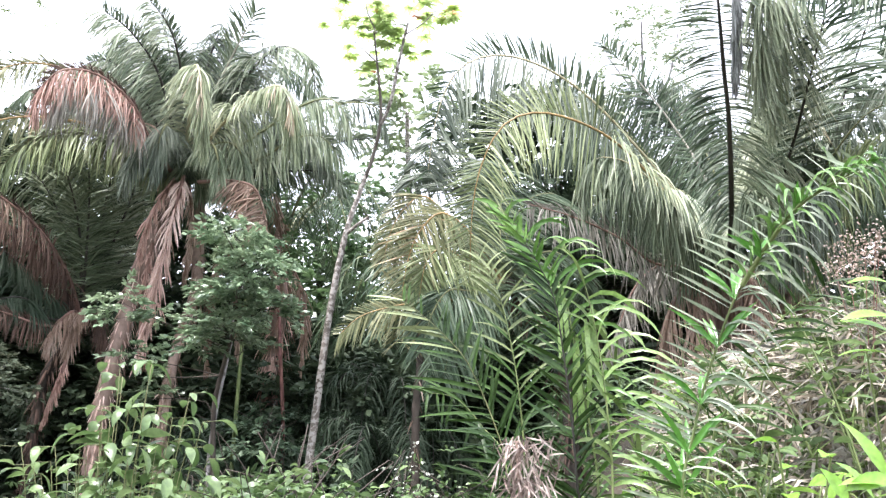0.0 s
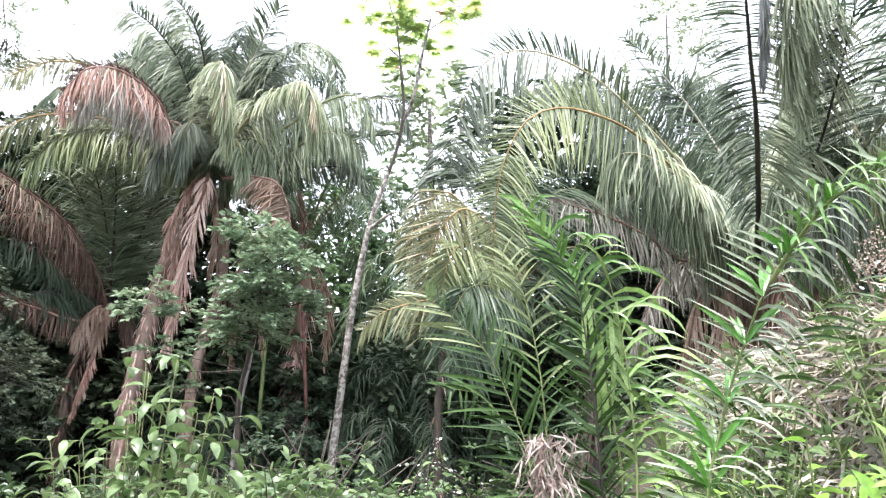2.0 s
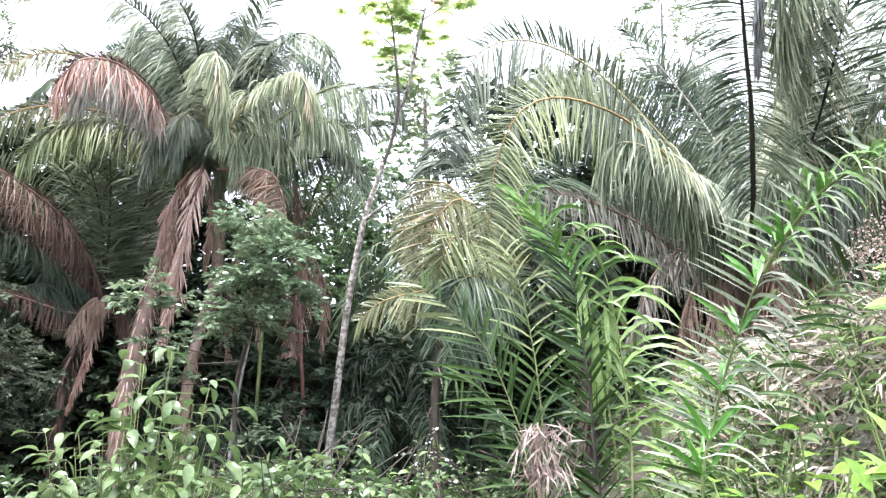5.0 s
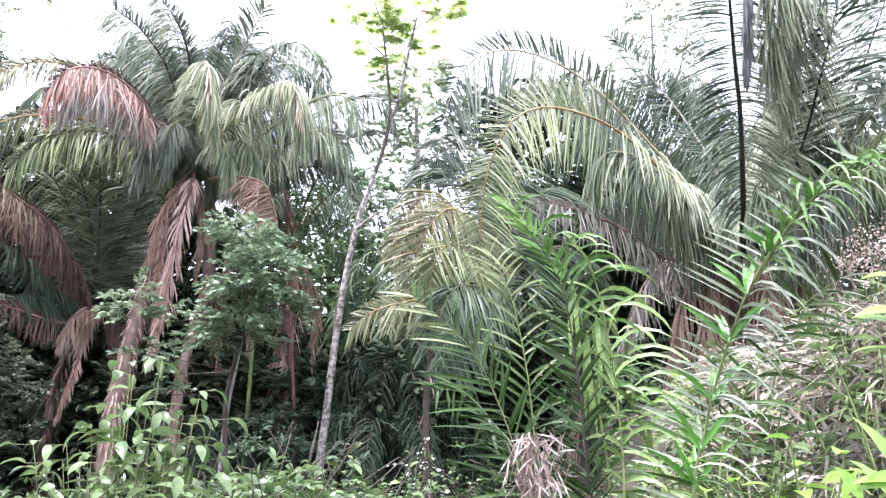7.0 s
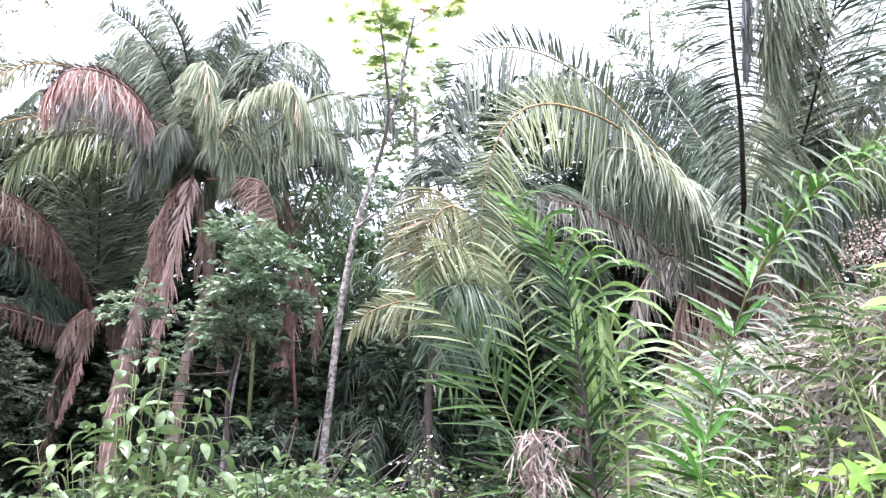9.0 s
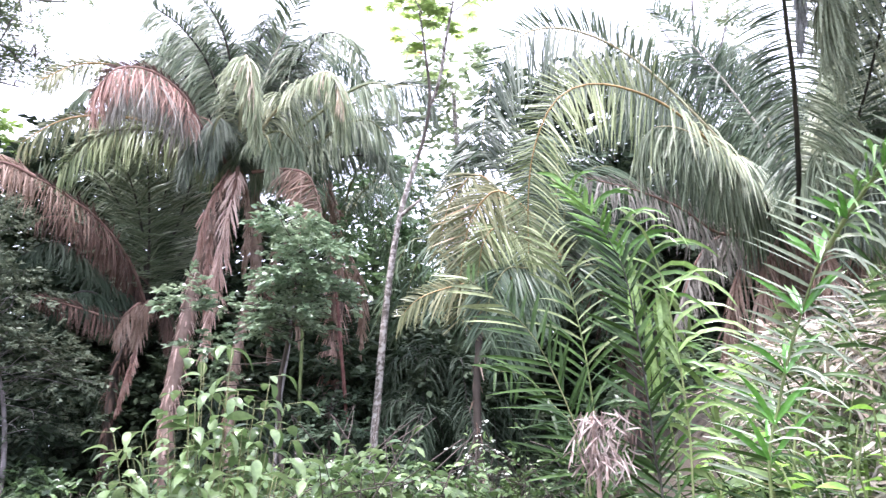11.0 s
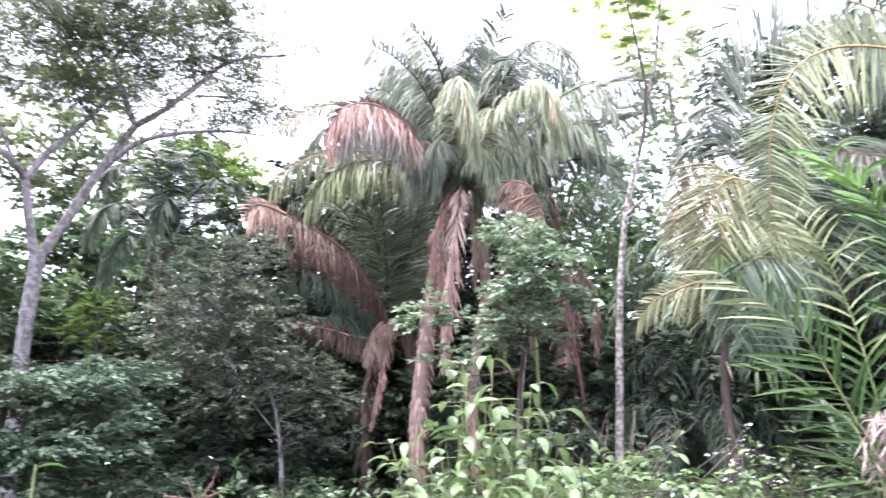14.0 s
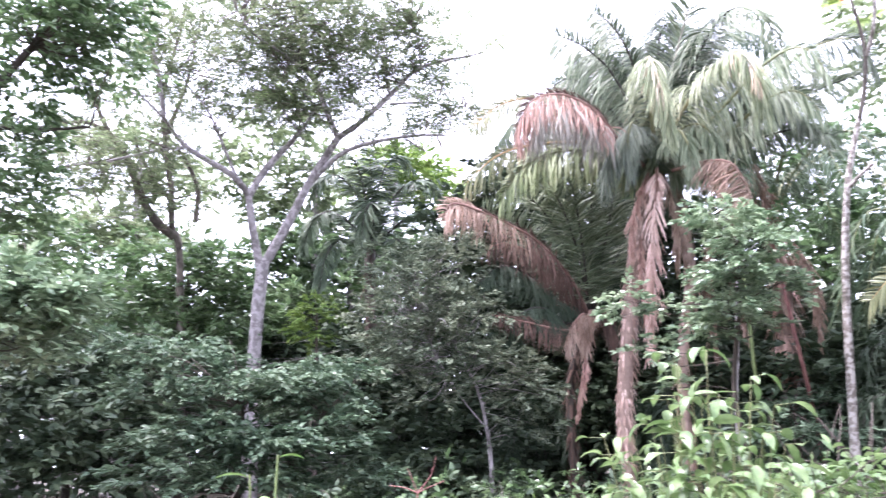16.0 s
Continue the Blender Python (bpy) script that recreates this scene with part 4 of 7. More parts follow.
# ---- broadleaf bush in front of the palm trunks ----
tree("small_tree", foot((-4.58, 16.36, 2.25)), [([foot((-4.58, 16.36, 2.25)), (-4.78, 16.29, 2.47), (-4.59, 16.05, 3.50), (-4.27, 15.67, 4.50), (-4.12, 15.28, 5.49)], (0.07, 0.055, 0.045, 0.03))],
     [((-4.23, 15.10, 6.05), (0.63, 0.7, 0.34), 42), ((-3.77, 15.08, 5.38), (0.67, 0.7, 0.42), 59), ((-4.09, 14.92, 4.82), (0.76, 0.7, 0.42), 68), ((-4.28, 15.01, 4.04), (0.63, 0.6, 0.42), 51), ((-3.53, 15.55, 4.48), (0.50, 0.6, 0.42), 34), ((-4.85, 15.08, 3.83), (0.34, 0.4, 0.25), 15), ((-6.37, 14.95, 4.43), (0.21, 0.35, 0.59), 18), ((-6.10, 15.20, 3.62), (0.21, 0.35, 0.34), 10), ((-5.68, 15.23, 4.42), (0.17, 0.3, 0.34), 8), ((-5.85, 15.37, 2.97), (0.21, 0.3, 0.50), 11)],
     TREE_FRESH, BARK_DARK, "leafy small tree with glossy green leaves beside palm trunks", m=20, long=0.16, wide=0.078, reach=0.42, flat=0.45, level=0.2, inner=0.3)
tree("bush", foot((-4.28, 19.02, 2.08)), [([foot((-4.28, 19.02, 2.08)), (-4.29, 19.01, 2.35)], (0.06, 0.03))],
     [((-4.62, 18.93, 2.42), (0.75, 0.6, 0.22), 40), ((-3.89, 20.41, 2.69), (0.7, 0.6, 0.3), 40), ((-4.46, 21.55, 3.52), (0.6, 0.5, 0.4), 30), ((-3.86, 17.78, 1.81), (1.1, 0.8, 0.4), 60)],
     TREE_BLUE, BARK_DARK, "low bush with flat layers of dull green leaves", "bush", m=10, long=0.22, wide=0.09, reach=0.45, flat=0.75, level=0.1, inner=0.2)

# slender saplings in the shade behind the trunks
for base, top, lean, bark, word in (((-5.36, 18.22, 2.12), (-5.01, 17.93, 4.19), 0.1, BARK_GREY, "thin grey sapling with small leaves in palm shade"), ((-5.13, 19.32, 2.15), (-5.04, 19.14, 4.50), 0.0, STEM, "thin green-stemmed sapling in palm shade"), ((-4.08, 20.08, 2.17), (-4.20, 19.64, 4.57), 0.0, STEM_RED, "thin reddish sapling in palm shade")):
    f = foot(base)
    end = (2 * top[0] - base[0], 2 * top[1] - base[1], 2 * top[2] - base[2])
    tree("sapling", f, [([f, base, top, end], (0.06, 0.05, 0.045, 0.03))], [(end, (0.7, 0.6, 0.4), 22)], TREE, bark, word, "sapling", "saplings in the shade", m=9, long=0.2, wide=0.09, reach=0.4, flat=0.5)

# ---- trees behind: between the palms ----
tree("tree", foot((-5.13, 31.48, 4.18)), [([foot((-5.13, 31.48, 4.18)), (-5.08, 31.07, 7.35), (-5.21, 30.29, 10.52)], (0.3, 0.2, 0.12))],
     [((-5.27, 29.18, 10.66), (2.0, 1.6, 1.2), 55), ((-4.06, 30.02, 11.90), (1.6, 1.5, 0.8), 32), ((-5.52, 28.52, 9.09), (2.0, 1.6, 1.4), 85), ((-4.71, 28.06, 7.22), (2.4, 1.6, 1.4), 140), ((-3.27, 30.04, 8.54), (1.7, 1.5, 1.6), 80), ((-3.10, 30.83, 12.94), (1.2, 1.4, 1.0), 30), ((-4.16, 29.71, 9.40), (1.3, 1.3, 1.0), 45)],
     TREE, BARK_DARK, "broadleaf tree with gappy dark green crown behind palms", m=10, long=0.42, wide=0.2, reach=0.8, flat=0.4)
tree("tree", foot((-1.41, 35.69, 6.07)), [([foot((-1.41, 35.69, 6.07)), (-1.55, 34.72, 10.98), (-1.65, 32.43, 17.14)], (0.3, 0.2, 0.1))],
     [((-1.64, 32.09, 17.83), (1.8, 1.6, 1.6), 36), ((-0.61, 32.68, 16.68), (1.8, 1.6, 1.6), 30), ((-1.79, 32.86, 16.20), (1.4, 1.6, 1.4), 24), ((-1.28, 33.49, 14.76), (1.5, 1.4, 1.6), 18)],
     TREE_PALE, BARK_PALE, "tree crown behind palms, leaves coloured pale green for haze", m=10, long=0.45, wide=0.22, reach=0.8, flat=0.4)
# tree added so that dark leaf colour gives the shadow behind the palms
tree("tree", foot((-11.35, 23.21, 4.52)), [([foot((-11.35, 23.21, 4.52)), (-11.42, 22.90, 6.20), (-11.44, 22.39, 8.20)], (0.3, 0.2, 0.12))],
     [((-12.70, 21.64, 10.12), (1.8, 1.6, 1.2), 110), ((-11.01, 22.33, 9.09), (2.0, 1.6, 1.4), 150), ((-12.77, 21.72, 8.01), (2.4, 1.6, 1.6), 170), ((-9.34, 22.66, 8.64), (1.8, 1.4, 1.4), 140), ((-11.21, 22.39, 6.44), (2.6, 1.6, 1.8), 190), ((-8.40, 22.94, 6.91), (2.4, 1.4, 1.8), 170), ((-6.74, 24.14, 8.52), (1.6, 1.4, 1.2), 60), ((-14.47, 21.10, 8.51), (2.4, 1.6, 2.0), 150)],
     TREE_DARK, BARK_DARK, "added dense tree, leaves coloured dark for shade behind the palms", m=11, long=0.42, wide=0.18, reach=0.8, flat=0.3, inner=0.1)

# ---- palms on the right: long arching fronds ----
crown_r = (4.22, 10.85, 4.52)
palm_r = thing("palm_tree", foot((4.14, 11.23, 2.51)), "large palm with long arching grey-green fronds", "palm tree", "palms by the bank")
shaggy(palm_r, [palm_r.location, (4.20, 11.15, 2.99), (4.21, 10.99, 3.96), crown_r], (0.3, 0.25, 0.24, 0.24), 200, TRUNK_PALM, DEAD_BROWN, 0.8)
R = dict(n=240, wide=0.019, thick=0.028, head=15)
# fronds that close the crown behind, their colour darkened for shade between leaves
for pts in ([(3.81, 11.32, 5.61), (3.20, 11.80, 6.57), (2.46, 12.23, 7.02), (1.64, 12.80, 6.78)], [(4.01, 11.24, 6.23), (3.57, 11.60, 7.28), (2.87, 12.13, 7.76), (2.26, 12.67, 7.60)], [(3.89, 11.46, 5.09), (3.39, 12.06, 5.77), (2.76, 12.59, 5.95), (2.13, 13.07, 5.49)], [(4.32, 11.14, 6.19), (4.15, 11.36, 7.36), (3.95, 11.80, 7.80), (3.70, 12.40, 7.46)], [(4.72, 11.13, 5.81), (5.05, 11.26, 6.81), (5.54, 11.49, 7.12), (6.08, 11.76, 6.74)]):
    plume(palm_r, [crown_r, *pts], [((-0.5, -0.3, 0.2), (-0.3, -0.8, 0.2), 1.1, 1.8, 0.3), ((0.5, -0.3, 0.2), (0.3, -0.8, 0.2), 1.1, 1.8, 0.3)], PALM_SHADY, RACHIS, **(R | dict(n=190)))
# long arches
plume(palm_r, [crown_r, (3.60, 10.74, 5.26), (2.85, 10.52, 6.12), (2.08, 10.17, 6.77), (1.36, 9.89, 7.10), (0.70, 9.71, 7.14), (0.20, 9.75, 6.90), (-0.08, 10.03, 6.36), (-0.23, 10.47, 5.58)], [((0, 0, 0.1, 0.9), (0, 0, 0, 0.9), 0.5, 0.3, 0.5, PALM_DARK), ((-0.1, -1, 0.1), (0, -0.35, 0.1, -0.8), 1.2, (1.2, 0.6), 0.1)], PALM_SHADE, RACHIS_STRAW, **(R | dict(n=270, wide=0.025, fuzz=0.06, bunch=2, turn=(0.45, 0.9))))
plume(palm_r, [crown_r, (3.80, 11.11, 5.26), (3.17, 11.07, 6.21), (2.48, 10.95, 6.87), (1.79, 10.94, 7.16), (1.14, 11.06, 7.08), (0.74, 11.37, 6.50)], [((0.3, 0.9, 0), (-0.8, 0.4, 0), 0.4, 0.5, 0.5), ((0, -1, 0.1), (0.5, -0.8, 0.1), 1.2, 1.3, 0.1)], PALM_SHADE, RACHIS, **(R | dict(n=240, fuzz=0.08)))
plume(palm_r, [crown_r, (3.52, 10.35, 4.84), (2.97, 9.93, 5.28), (2.31, 9.49, 5.72), (1.70, 9.11, 5.86), (1.16, 8.87, 5.85), (0.75, 8.79, 5.63), (0.49, 8.90, 5.17), (0.37, 9.11, 4.61), (0.34, 9.45, 3.75)], [((0.3, -0.3, 0.6), (0, 0, -0.15, 0.9), (1.5, 0.62), (1.6, 0.0), 0.45, PALM_LIGHT, PALM_OLIVE), ((-0.1, -1, 0.1), (0, -0.3, 0.1, -0.8), (1.5, 0.95), (1.2, 0.6), 0.1, PALM_SILVER, PALM_OLIVE)], PALM_OLIVE, RACHIS_ORANGE, **(R | dict(n=230, wide=0.02, fuzz=0.05, fold=0.12, start=0.1, bunch=1, thick=0.026, turn=(0.34, 0.44), shift=0.42)))
plume(palm_r, [crown_r, (3.53, 10.18, 4.66), (3.06, 9.78, 5.02), (2.48, 9.47, 5.39), (2.01, 9.35, 5.42), (1.78, 9.42, 5.09)], [((0.2, 0.3, 0.4), (-0.3, -0.6, 0.3), 0.9, 2.0, 0.3), ((0, -1, 0.1), (0.1, -1, 0.1), 1.3, 1.3, 0.12)], PALM_SILVER, RACHIS_STRAW, **(R | dict(n=260, fuzz=0.1)))
plume(palm_r, [crown_r, (3.73, 10.28, 4.82), (3.36, 9.88, 5.09), (2.99, 9.66, 5.10), (2.80, 9.74, 4.73)], [((-0.4, 0.2, 0.3), (-0.3, -0.8, 0.2), 1.2, 1.9, 0.2), ((0.4, -0.5, 0.3), (0.3, -1, 0.2), 1.2, 1.5, 0.2)], PALM_SILVER, RACHIS, **(R | dict(n=190, fuzz=0.08)))
plume(palm_r, [crown_r, (3.05, 10.25, 4.20), (2.37, 9.91, 4.51), (1.71, 9.57, 4.69), (1.06, 9.31, 4.79)], [((0, 0.6, 0.2), (-0.3, 0.4, 0.1), 0.35, 0.8, 0.3), ((0.3, -0.8, 0.1), (0.1, -1, 0.1), 0.75, 1.1, 0.1)], DEAD_GREY, RACHIS_RED, label="withered grey frond", **(R | dict(n=170)))
# stiff dark leaves that rise against the sky
plume(palm_r, [crown_r, (4.01, 10.97, 5.75), (3.62, 11.14, 6.76), (3.10, 11.13, 7.55), (2.58, 11.13, 8.21)], [((-0.6, -0.3, 0.1), (-0.7, 0.2, 0), 0.6, 0.5, 0.4), ((0.6, 0.5, 0), (0.6, 0.6, 0), 0.6, 0.4, 0.4)], PALM_DARK, RACHIS_GREY, **(R | dict(n=150, wide=0.026, bunch=2)))
plume(palm_r, [crown_r, (4.16, 10.93, 5.73), (3.96, 11.12, 6.56), (3.54, 11.19, 7.18), (3.07, 11.41, 7.49)], [((-0.4, -0.8, 0.1), (-0.2, -1, 0), 0.9, 0.8, 0.3), ((0.5, 0.6, 0), (0.2, 0.8, 0), 0.55, 0.4, 0.4)], PALM_SHADE, RACHIS, **(R | dict(n=180, wide=0.024)))
# tall leaf with a thick dark stalk: stiff leaflets on one side, hanging ones on the other
plume(palm_r, [(3.60, 9.24, 3.98), (3.38, 8.47, 4.59), (3.19, 7.83, 5.23), (3.03, 7.42, 5.69), (2.84, 6.91, 6.25), (2.64, 6.47, 6.78)], [((-0.8, -0.6, 0.2), (-0.95, 0.15, 0.1), 0.72, (1.2, 0.4), 0.12, PALM_DARK), ((0.8, -0.4, 0.1), (0.7, -0.3, 0.2), 0.8, 1.2, 0.1, PALM_SILVER)], PALM_DARK, RACHIS_DARK, **(R | dict(n=260, wide=0.022, thick=0.042, start=0.14, bunch=2, fuzz=0.06)))
plume(palm_r, [(2.94, 6.51, 6.74), (2.95, 6.70, 6.30), (3.00, 6.98, 5.84), (3.03, 7.20, 5.44)], [((-0.12, -1, 0), (-0.08, -1, 0), 0.55, 0.1, 0.4), ((0.14, -1, 0), (0.06, -1, 0), 0.5, 0.1, 0.4)], GREY_FOLD, RACHIS_GREY, label="folded grey frond hanging straight down", **(R | dict(n=90, wide=0.026, bunch=1, fuzz=0.03, start=0.3)))
for pts, ln, mat in (([crown_r, (4.08, 9.02, 5.39), (3.77, 7.61, 6.07), (3.50, 6.88, 6.42), (3.31, 6.74, 6.39), (3.24, 6.91, 5.98), (3.30, 7.30, 5.24)], 0.95, PALM_PALE), ([crown_r, (4.21, 9.12, 5.28), (3.94, 7.89, 5.88), (3.72, 7.26, 6.27), (3.55, 7.08, 6.29), (3.51, 7.24, 5.85), (3.56, 7.60, 5.12)], 0.9, PALM_PALE), ([crown_r, (4.05, 9.44, 4.94), (3.89, 8.69, 5.25), (3.82, 8.40, 5.20), (3.79, 8.43, 4.86), (3.78, 8.63, 4.30)], 0.9, PALM_PALE)):
    plume(palm_r, pts, [((-0.5, -0.3, 0.3), (-0.3, -1, 0.2), ln, 1.7, 0.2), ((0.5, -0.3, 0.3), (0.3, -1, 0.2), ln, 1.7, 0.2)], mat, RACHIS, **(R | dict(n=240, fuzz=0.1, start=0.25)))
palm_q = thing("palm_tree", foot((4.91, 10.32, 2.89)), "large palm with dark arching fronds over the bank", "palm tree", "palms by the bank")
crown_q = (4.77, 10.11, 4.29)
shaggy(palm_q, [palm_q.location, (4.88, 10.24, 3.49), crown_q], (0.26, 0.22, 0.22), 120, TRUNK_PALM, DEAD_BROWN, 0.8)
Q = R | dict(head=28)
plume(palm_q, [crown_q, (4.12, 8.80, 4.71), (4.01, 7.92, 5.26), (3.93, 7.23, 5.71), (3.89, 6.77, 6.08), (3.84, 6.40, 6.45)], [((-0.9, -0.4, 0), (-0.8, 0.1, 0), 0.5, 0.8, 0.2), ((0.95, 0.15, 0), (0.9, 0.25, 0), 0.95, 0.55, 0.15)], PALM_DARK, RACHIS_DARK, **(Q | dict(n=190, wide=0.026, start=0.2, bunch=2)))
plume(palm_q, [crown_q, (4.54, 8.50, 4.95), (4.69, 8.03, 5.80), (4.76, 7.53, 6.36), (4.78, 7.13, 6.73)], [((-0.8, -0.4, 0.1), (-0.7, -0.4, 0.1), 0.7, 0.9, 0.2), ((0.9, -0.1, 0), (0.8, 0, 0), 0.9, 0.8, 0.2)], PALM_DARK, RACHIS_DARK, **(Q | dict(n=120, wide=0.024)))
plume(palm_q, [crown_q, (4.34, 8.75, 4.54), (4.46, 8.05, 4.98), (4.58, 7.51, 5.20), (4.76, 7.03, 5.15)], [((-0.2, 0.9, 0), (0.3, 0.8, 0), 0.6, 0.6, 0.3), ((0, -1, 0.1), (0, -1, 0.1), 1.0, 0.9, 0.15)], PALM_SHADE, RACHIS, **(Q | dict(n=180)))
plume(palm_q, [crown_q, (4.26, 8.65, 4.23), (4.34, 8.06, 4.51), (4.40, 7.50, 4.62), (4.62, 7.15, 4.53)], [((-0.2, 0.8, 0), (0.3, 0.8, 0), 0.5, 0.6, 0.3), ((0, -1, 0.1), (0, -1, 0.1), 1.0, 0.9, 0.15)], PALM_OLIVE, RACHIS, **(Q | dict(n=180)))
plume(palm_q, [crown_q, (4.73, 7.47, 4.79), (4.47, 6.38, 5.70), (4.10, 5.98, 5.84), (3.72, 5.89, 5.92), (3.24, 5.97, 5.84)], [((-0.4, -0.8, 0.2), (-0.2, -1, 0.2), 1.0, 1.2, 0.15), ((0.5, -0.5, 0), (0.3, -1, 0), 1.0, 1.2, 0.15, PALM_DARK)], PALM_DARK, RACHIS_DARK, **(Q | dict(n=220, wide=0.026)))
plume(palm_q, [crown_q, (4.07, 8.74, 4.26), (3.86, 8.39, 4.56), (3.56, 8.26, 4.66), (3.36, 8.34, 4.34)], [((-0.4, -0.4, 0.3), (-0.3, -1, 0.2), 0.9, 1.7, 0.2), ((0.4, -0.4, 0.3), (0.3, -1, 0.2), 0.9, 1.7, 0.2)], PALM_SILVER, RACHIS, **(Q | dict(n=160)))
plume(palm_q, [crown_q, (4.12, 8.49, 4.25), (4.06, 8.06, 4.58), (4.10, 7.83, 4.49), (4.14, 7.83, 4.11)], [((-0.4, -0.4, 0.3), (-0.3, -1, 0.2), 1.0, 1.7, 0.2), ((0.4, -0.4, 0.3), (0.3, -1, 0.2), 1.0, 1.7, 0.2)], PALM_SHADE, RACHIS, **(Q | dict(n=160)))
plume(palm_q, [crown_q, (4.27, 9.08, 5.03), (4.48, 9.32, 5.91), (4.86, 9.37, 6.42), (5.41, 9.59, 6.37)], [((-0.5, -0.3, 0.2), (-0.3, -0.8, 0.2), 1.1, 1.8, 0.3), ((0.5, -0.3, 0.2), (0.3, -0.8, 0.2), 1.1, 1.8, 0.3)], PALM_DARK, RACHIS, **(Q | dict(n=160)))
for pts, m in (([crown_r, (3.64, 10.47, 4.26), (3.16, 10.33, 3.66), (2.85, 10.37, 2.59)], DEAD_BROWN), ([crown_r, (3.72, 10.26, 4.12), (3.37, 10.09, 3.46), (3.19, 10.09, 2.27)], DEAD_BROWN), ([crown_r, (3.49, 10.68, 4.48), (2.80, 10.67, 4.06), (2.33, 10.65, 3.09)], DEAD_GREY), ([crown_r, (4.13, 10.11, 4.09), (4.16, 9.80, 3.41), (4.09, 9.75, 2.39)], DEAD_BROWN)):
    plume(palm_r, pts, [((-0.5, -0.8, 0.2), (-0.3, -1, 0.1), 0.8, 1.2, 0.5), ((0.5, -0.8, 0.2), (0.3, -1, 0.1), 0.8, 1.2, 0.5)], m, RACHIS_RED, label="withered frond hanging by the trunk", **(R | dict(n=110)))

# tree added to put shade-dark colour into the gaps between arching fronds
tree("tree", foot((3.63, 18.51, 3.91)), [([foot((3.63, 18.51, 3.91)), (3.66, 18.28, 5.25), (3.54, 17.91, 6.86)], (0.25, 0.18, 0.1))],
     [((1.63, 17.77, 8.13), (1.0, 1.2, 0.8), 60), ((1.87, 17.71, 9.54), (0.9, 1.0, 0.7), 70), ((2.84, 17.49, 9.74), (0.8, 1.0, 0.6), 50), ((0.83, 18.11, 10.04), (0.7, 1.0, 0.6), 35), ((2.79, 17.96, 8.65), (1.2, 1.2, 0.9), 80), ((4.06, 17.42, 8.00), (1.4, 1.2, 1.0), 100), ((2.92, 17.53, 6.75), (1.8, 1.2, 1.2), 150), ((1.35, 18.26, 6.68), (1.2, 1.2, 1.2), 90), ((4.96, 17.10, 6.62), (1.4, 1.2, 1.0), 100), ((5.47, 17.57, 8.05), (1.0, 1.2, 0.7), 35), ((6.31, 17.12, 6.90), (1.2, 1.2, 1.0), 80), ((3.84, 17.19, 5.30), (2.2, 1.2, 1.4), 170), ((0.54, 18.76, 8.50), (0.8, 1, 0.8), 40), ((7.46, 15.65, 6.44), (2.0, 1.2, 1.3), 80), ((8.77, 14.80, 6.91), (2.0, 1.2, 1.4), 60)],
     TREE_DARK, BARK_DARK, "added dark leaf mass filling gaps behind the arching palm fronds", m=10, long=0.3, wide=0.13, reach=0.6, flat=0.3, inner=0.2)

# lower palm in the middle, its fronds curving to the white-barked tree
palm_m = thing("palm_tree", foot((1.81, 11.03, 2.34)), "mid-sized palm with yellowing arching fronds", "palm tree", "palms by the bank")
crown_m = (0.85, 10.49, 4.02)
shaggy(palm_m, [palm_m.location, (1.75, 10.98, 2.97), (1.47, 10.82, 3.60), crown_m], (0.12, 0.1, 0.1), 60, BARK_DARK, DEAD_DARK, 0.7)
M = dict(n=120, wide=0.023, thick=0.02, head=3, fuzz=0.06)
SIDES = [((-0.9, 0.1, 0.2), (-0.9, -0.3, 0.1), 0.75, 0.8, 0.6), ((0.6, -0.7, 0.2), (0.7, -0.5, 0.1), 0.8, 0.8, 0.5)]
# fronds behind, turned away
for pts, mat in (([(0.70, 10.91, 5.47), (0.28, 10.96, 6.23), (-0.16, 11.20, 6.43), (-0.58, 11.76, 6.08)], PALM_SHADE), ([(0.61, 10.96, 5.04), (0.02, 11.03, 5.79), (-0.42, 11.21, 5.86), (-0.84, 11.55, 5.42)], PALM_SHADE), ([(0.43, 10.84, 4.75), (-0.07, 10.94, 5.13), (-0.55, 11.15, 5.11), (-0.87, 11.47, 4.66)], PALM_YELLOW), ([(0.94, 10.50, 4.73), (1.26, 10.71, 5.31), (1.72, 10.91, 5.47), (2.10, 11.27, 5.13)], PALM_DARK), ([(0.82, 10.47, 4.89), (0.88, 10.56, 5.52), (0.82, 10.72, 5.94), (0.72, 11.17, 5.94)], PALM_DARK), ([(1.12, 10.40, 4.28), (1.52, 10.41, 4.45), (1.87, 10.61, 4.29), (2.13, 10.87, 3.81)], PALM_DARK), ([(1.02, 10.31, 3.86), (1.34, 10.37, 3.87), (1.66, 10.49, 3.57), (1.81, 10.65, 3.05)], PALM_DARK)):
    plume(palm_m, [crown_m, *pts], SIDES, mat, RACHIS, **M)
# yellowing fronds that arch towards the pale tree
plume(palm_m, [crown_m, (0.41, 10.34, 4.68), (0.01, 10.07, 4.91), (-0.26, 10.02, 4.71), (-0.44, 10.12, 4.38), (-0.55, 10.24, 3.85), (-0.60, 10.46, 3.18)], [((-0.8, 0.5, 0.1), (-0.9, -0.3, 0.1), 0.6, 0.25, 0.5), ((0.2, -0.9, 0.1), (0.8, -0.4, 0.1), 0.95, 0.5, 0.25)], PALM_YELLOW, RACHIS_ORANGE, **(M | dict(n=140)))
plume(palm_m, [crown_m, (0.24, 10.38, 3.76), (-0.30, 10.19, 3.68), (-0.75, 10.08, 3.58), (-1.11, 9.97, 3.43), (-1.37, 9.98, 3.19)], [((-0.2, 0.9, 0), (-0.6, 0.5, 0), 0.3, 0.4, 0.5), ((-0.1, -0.9, 0.1), (0.1, -1, 0.1), 0.6, 0.6, 0.5)], PALM_YELLOW, RACHIS_ORANGE, **(M | dict(n=110)))
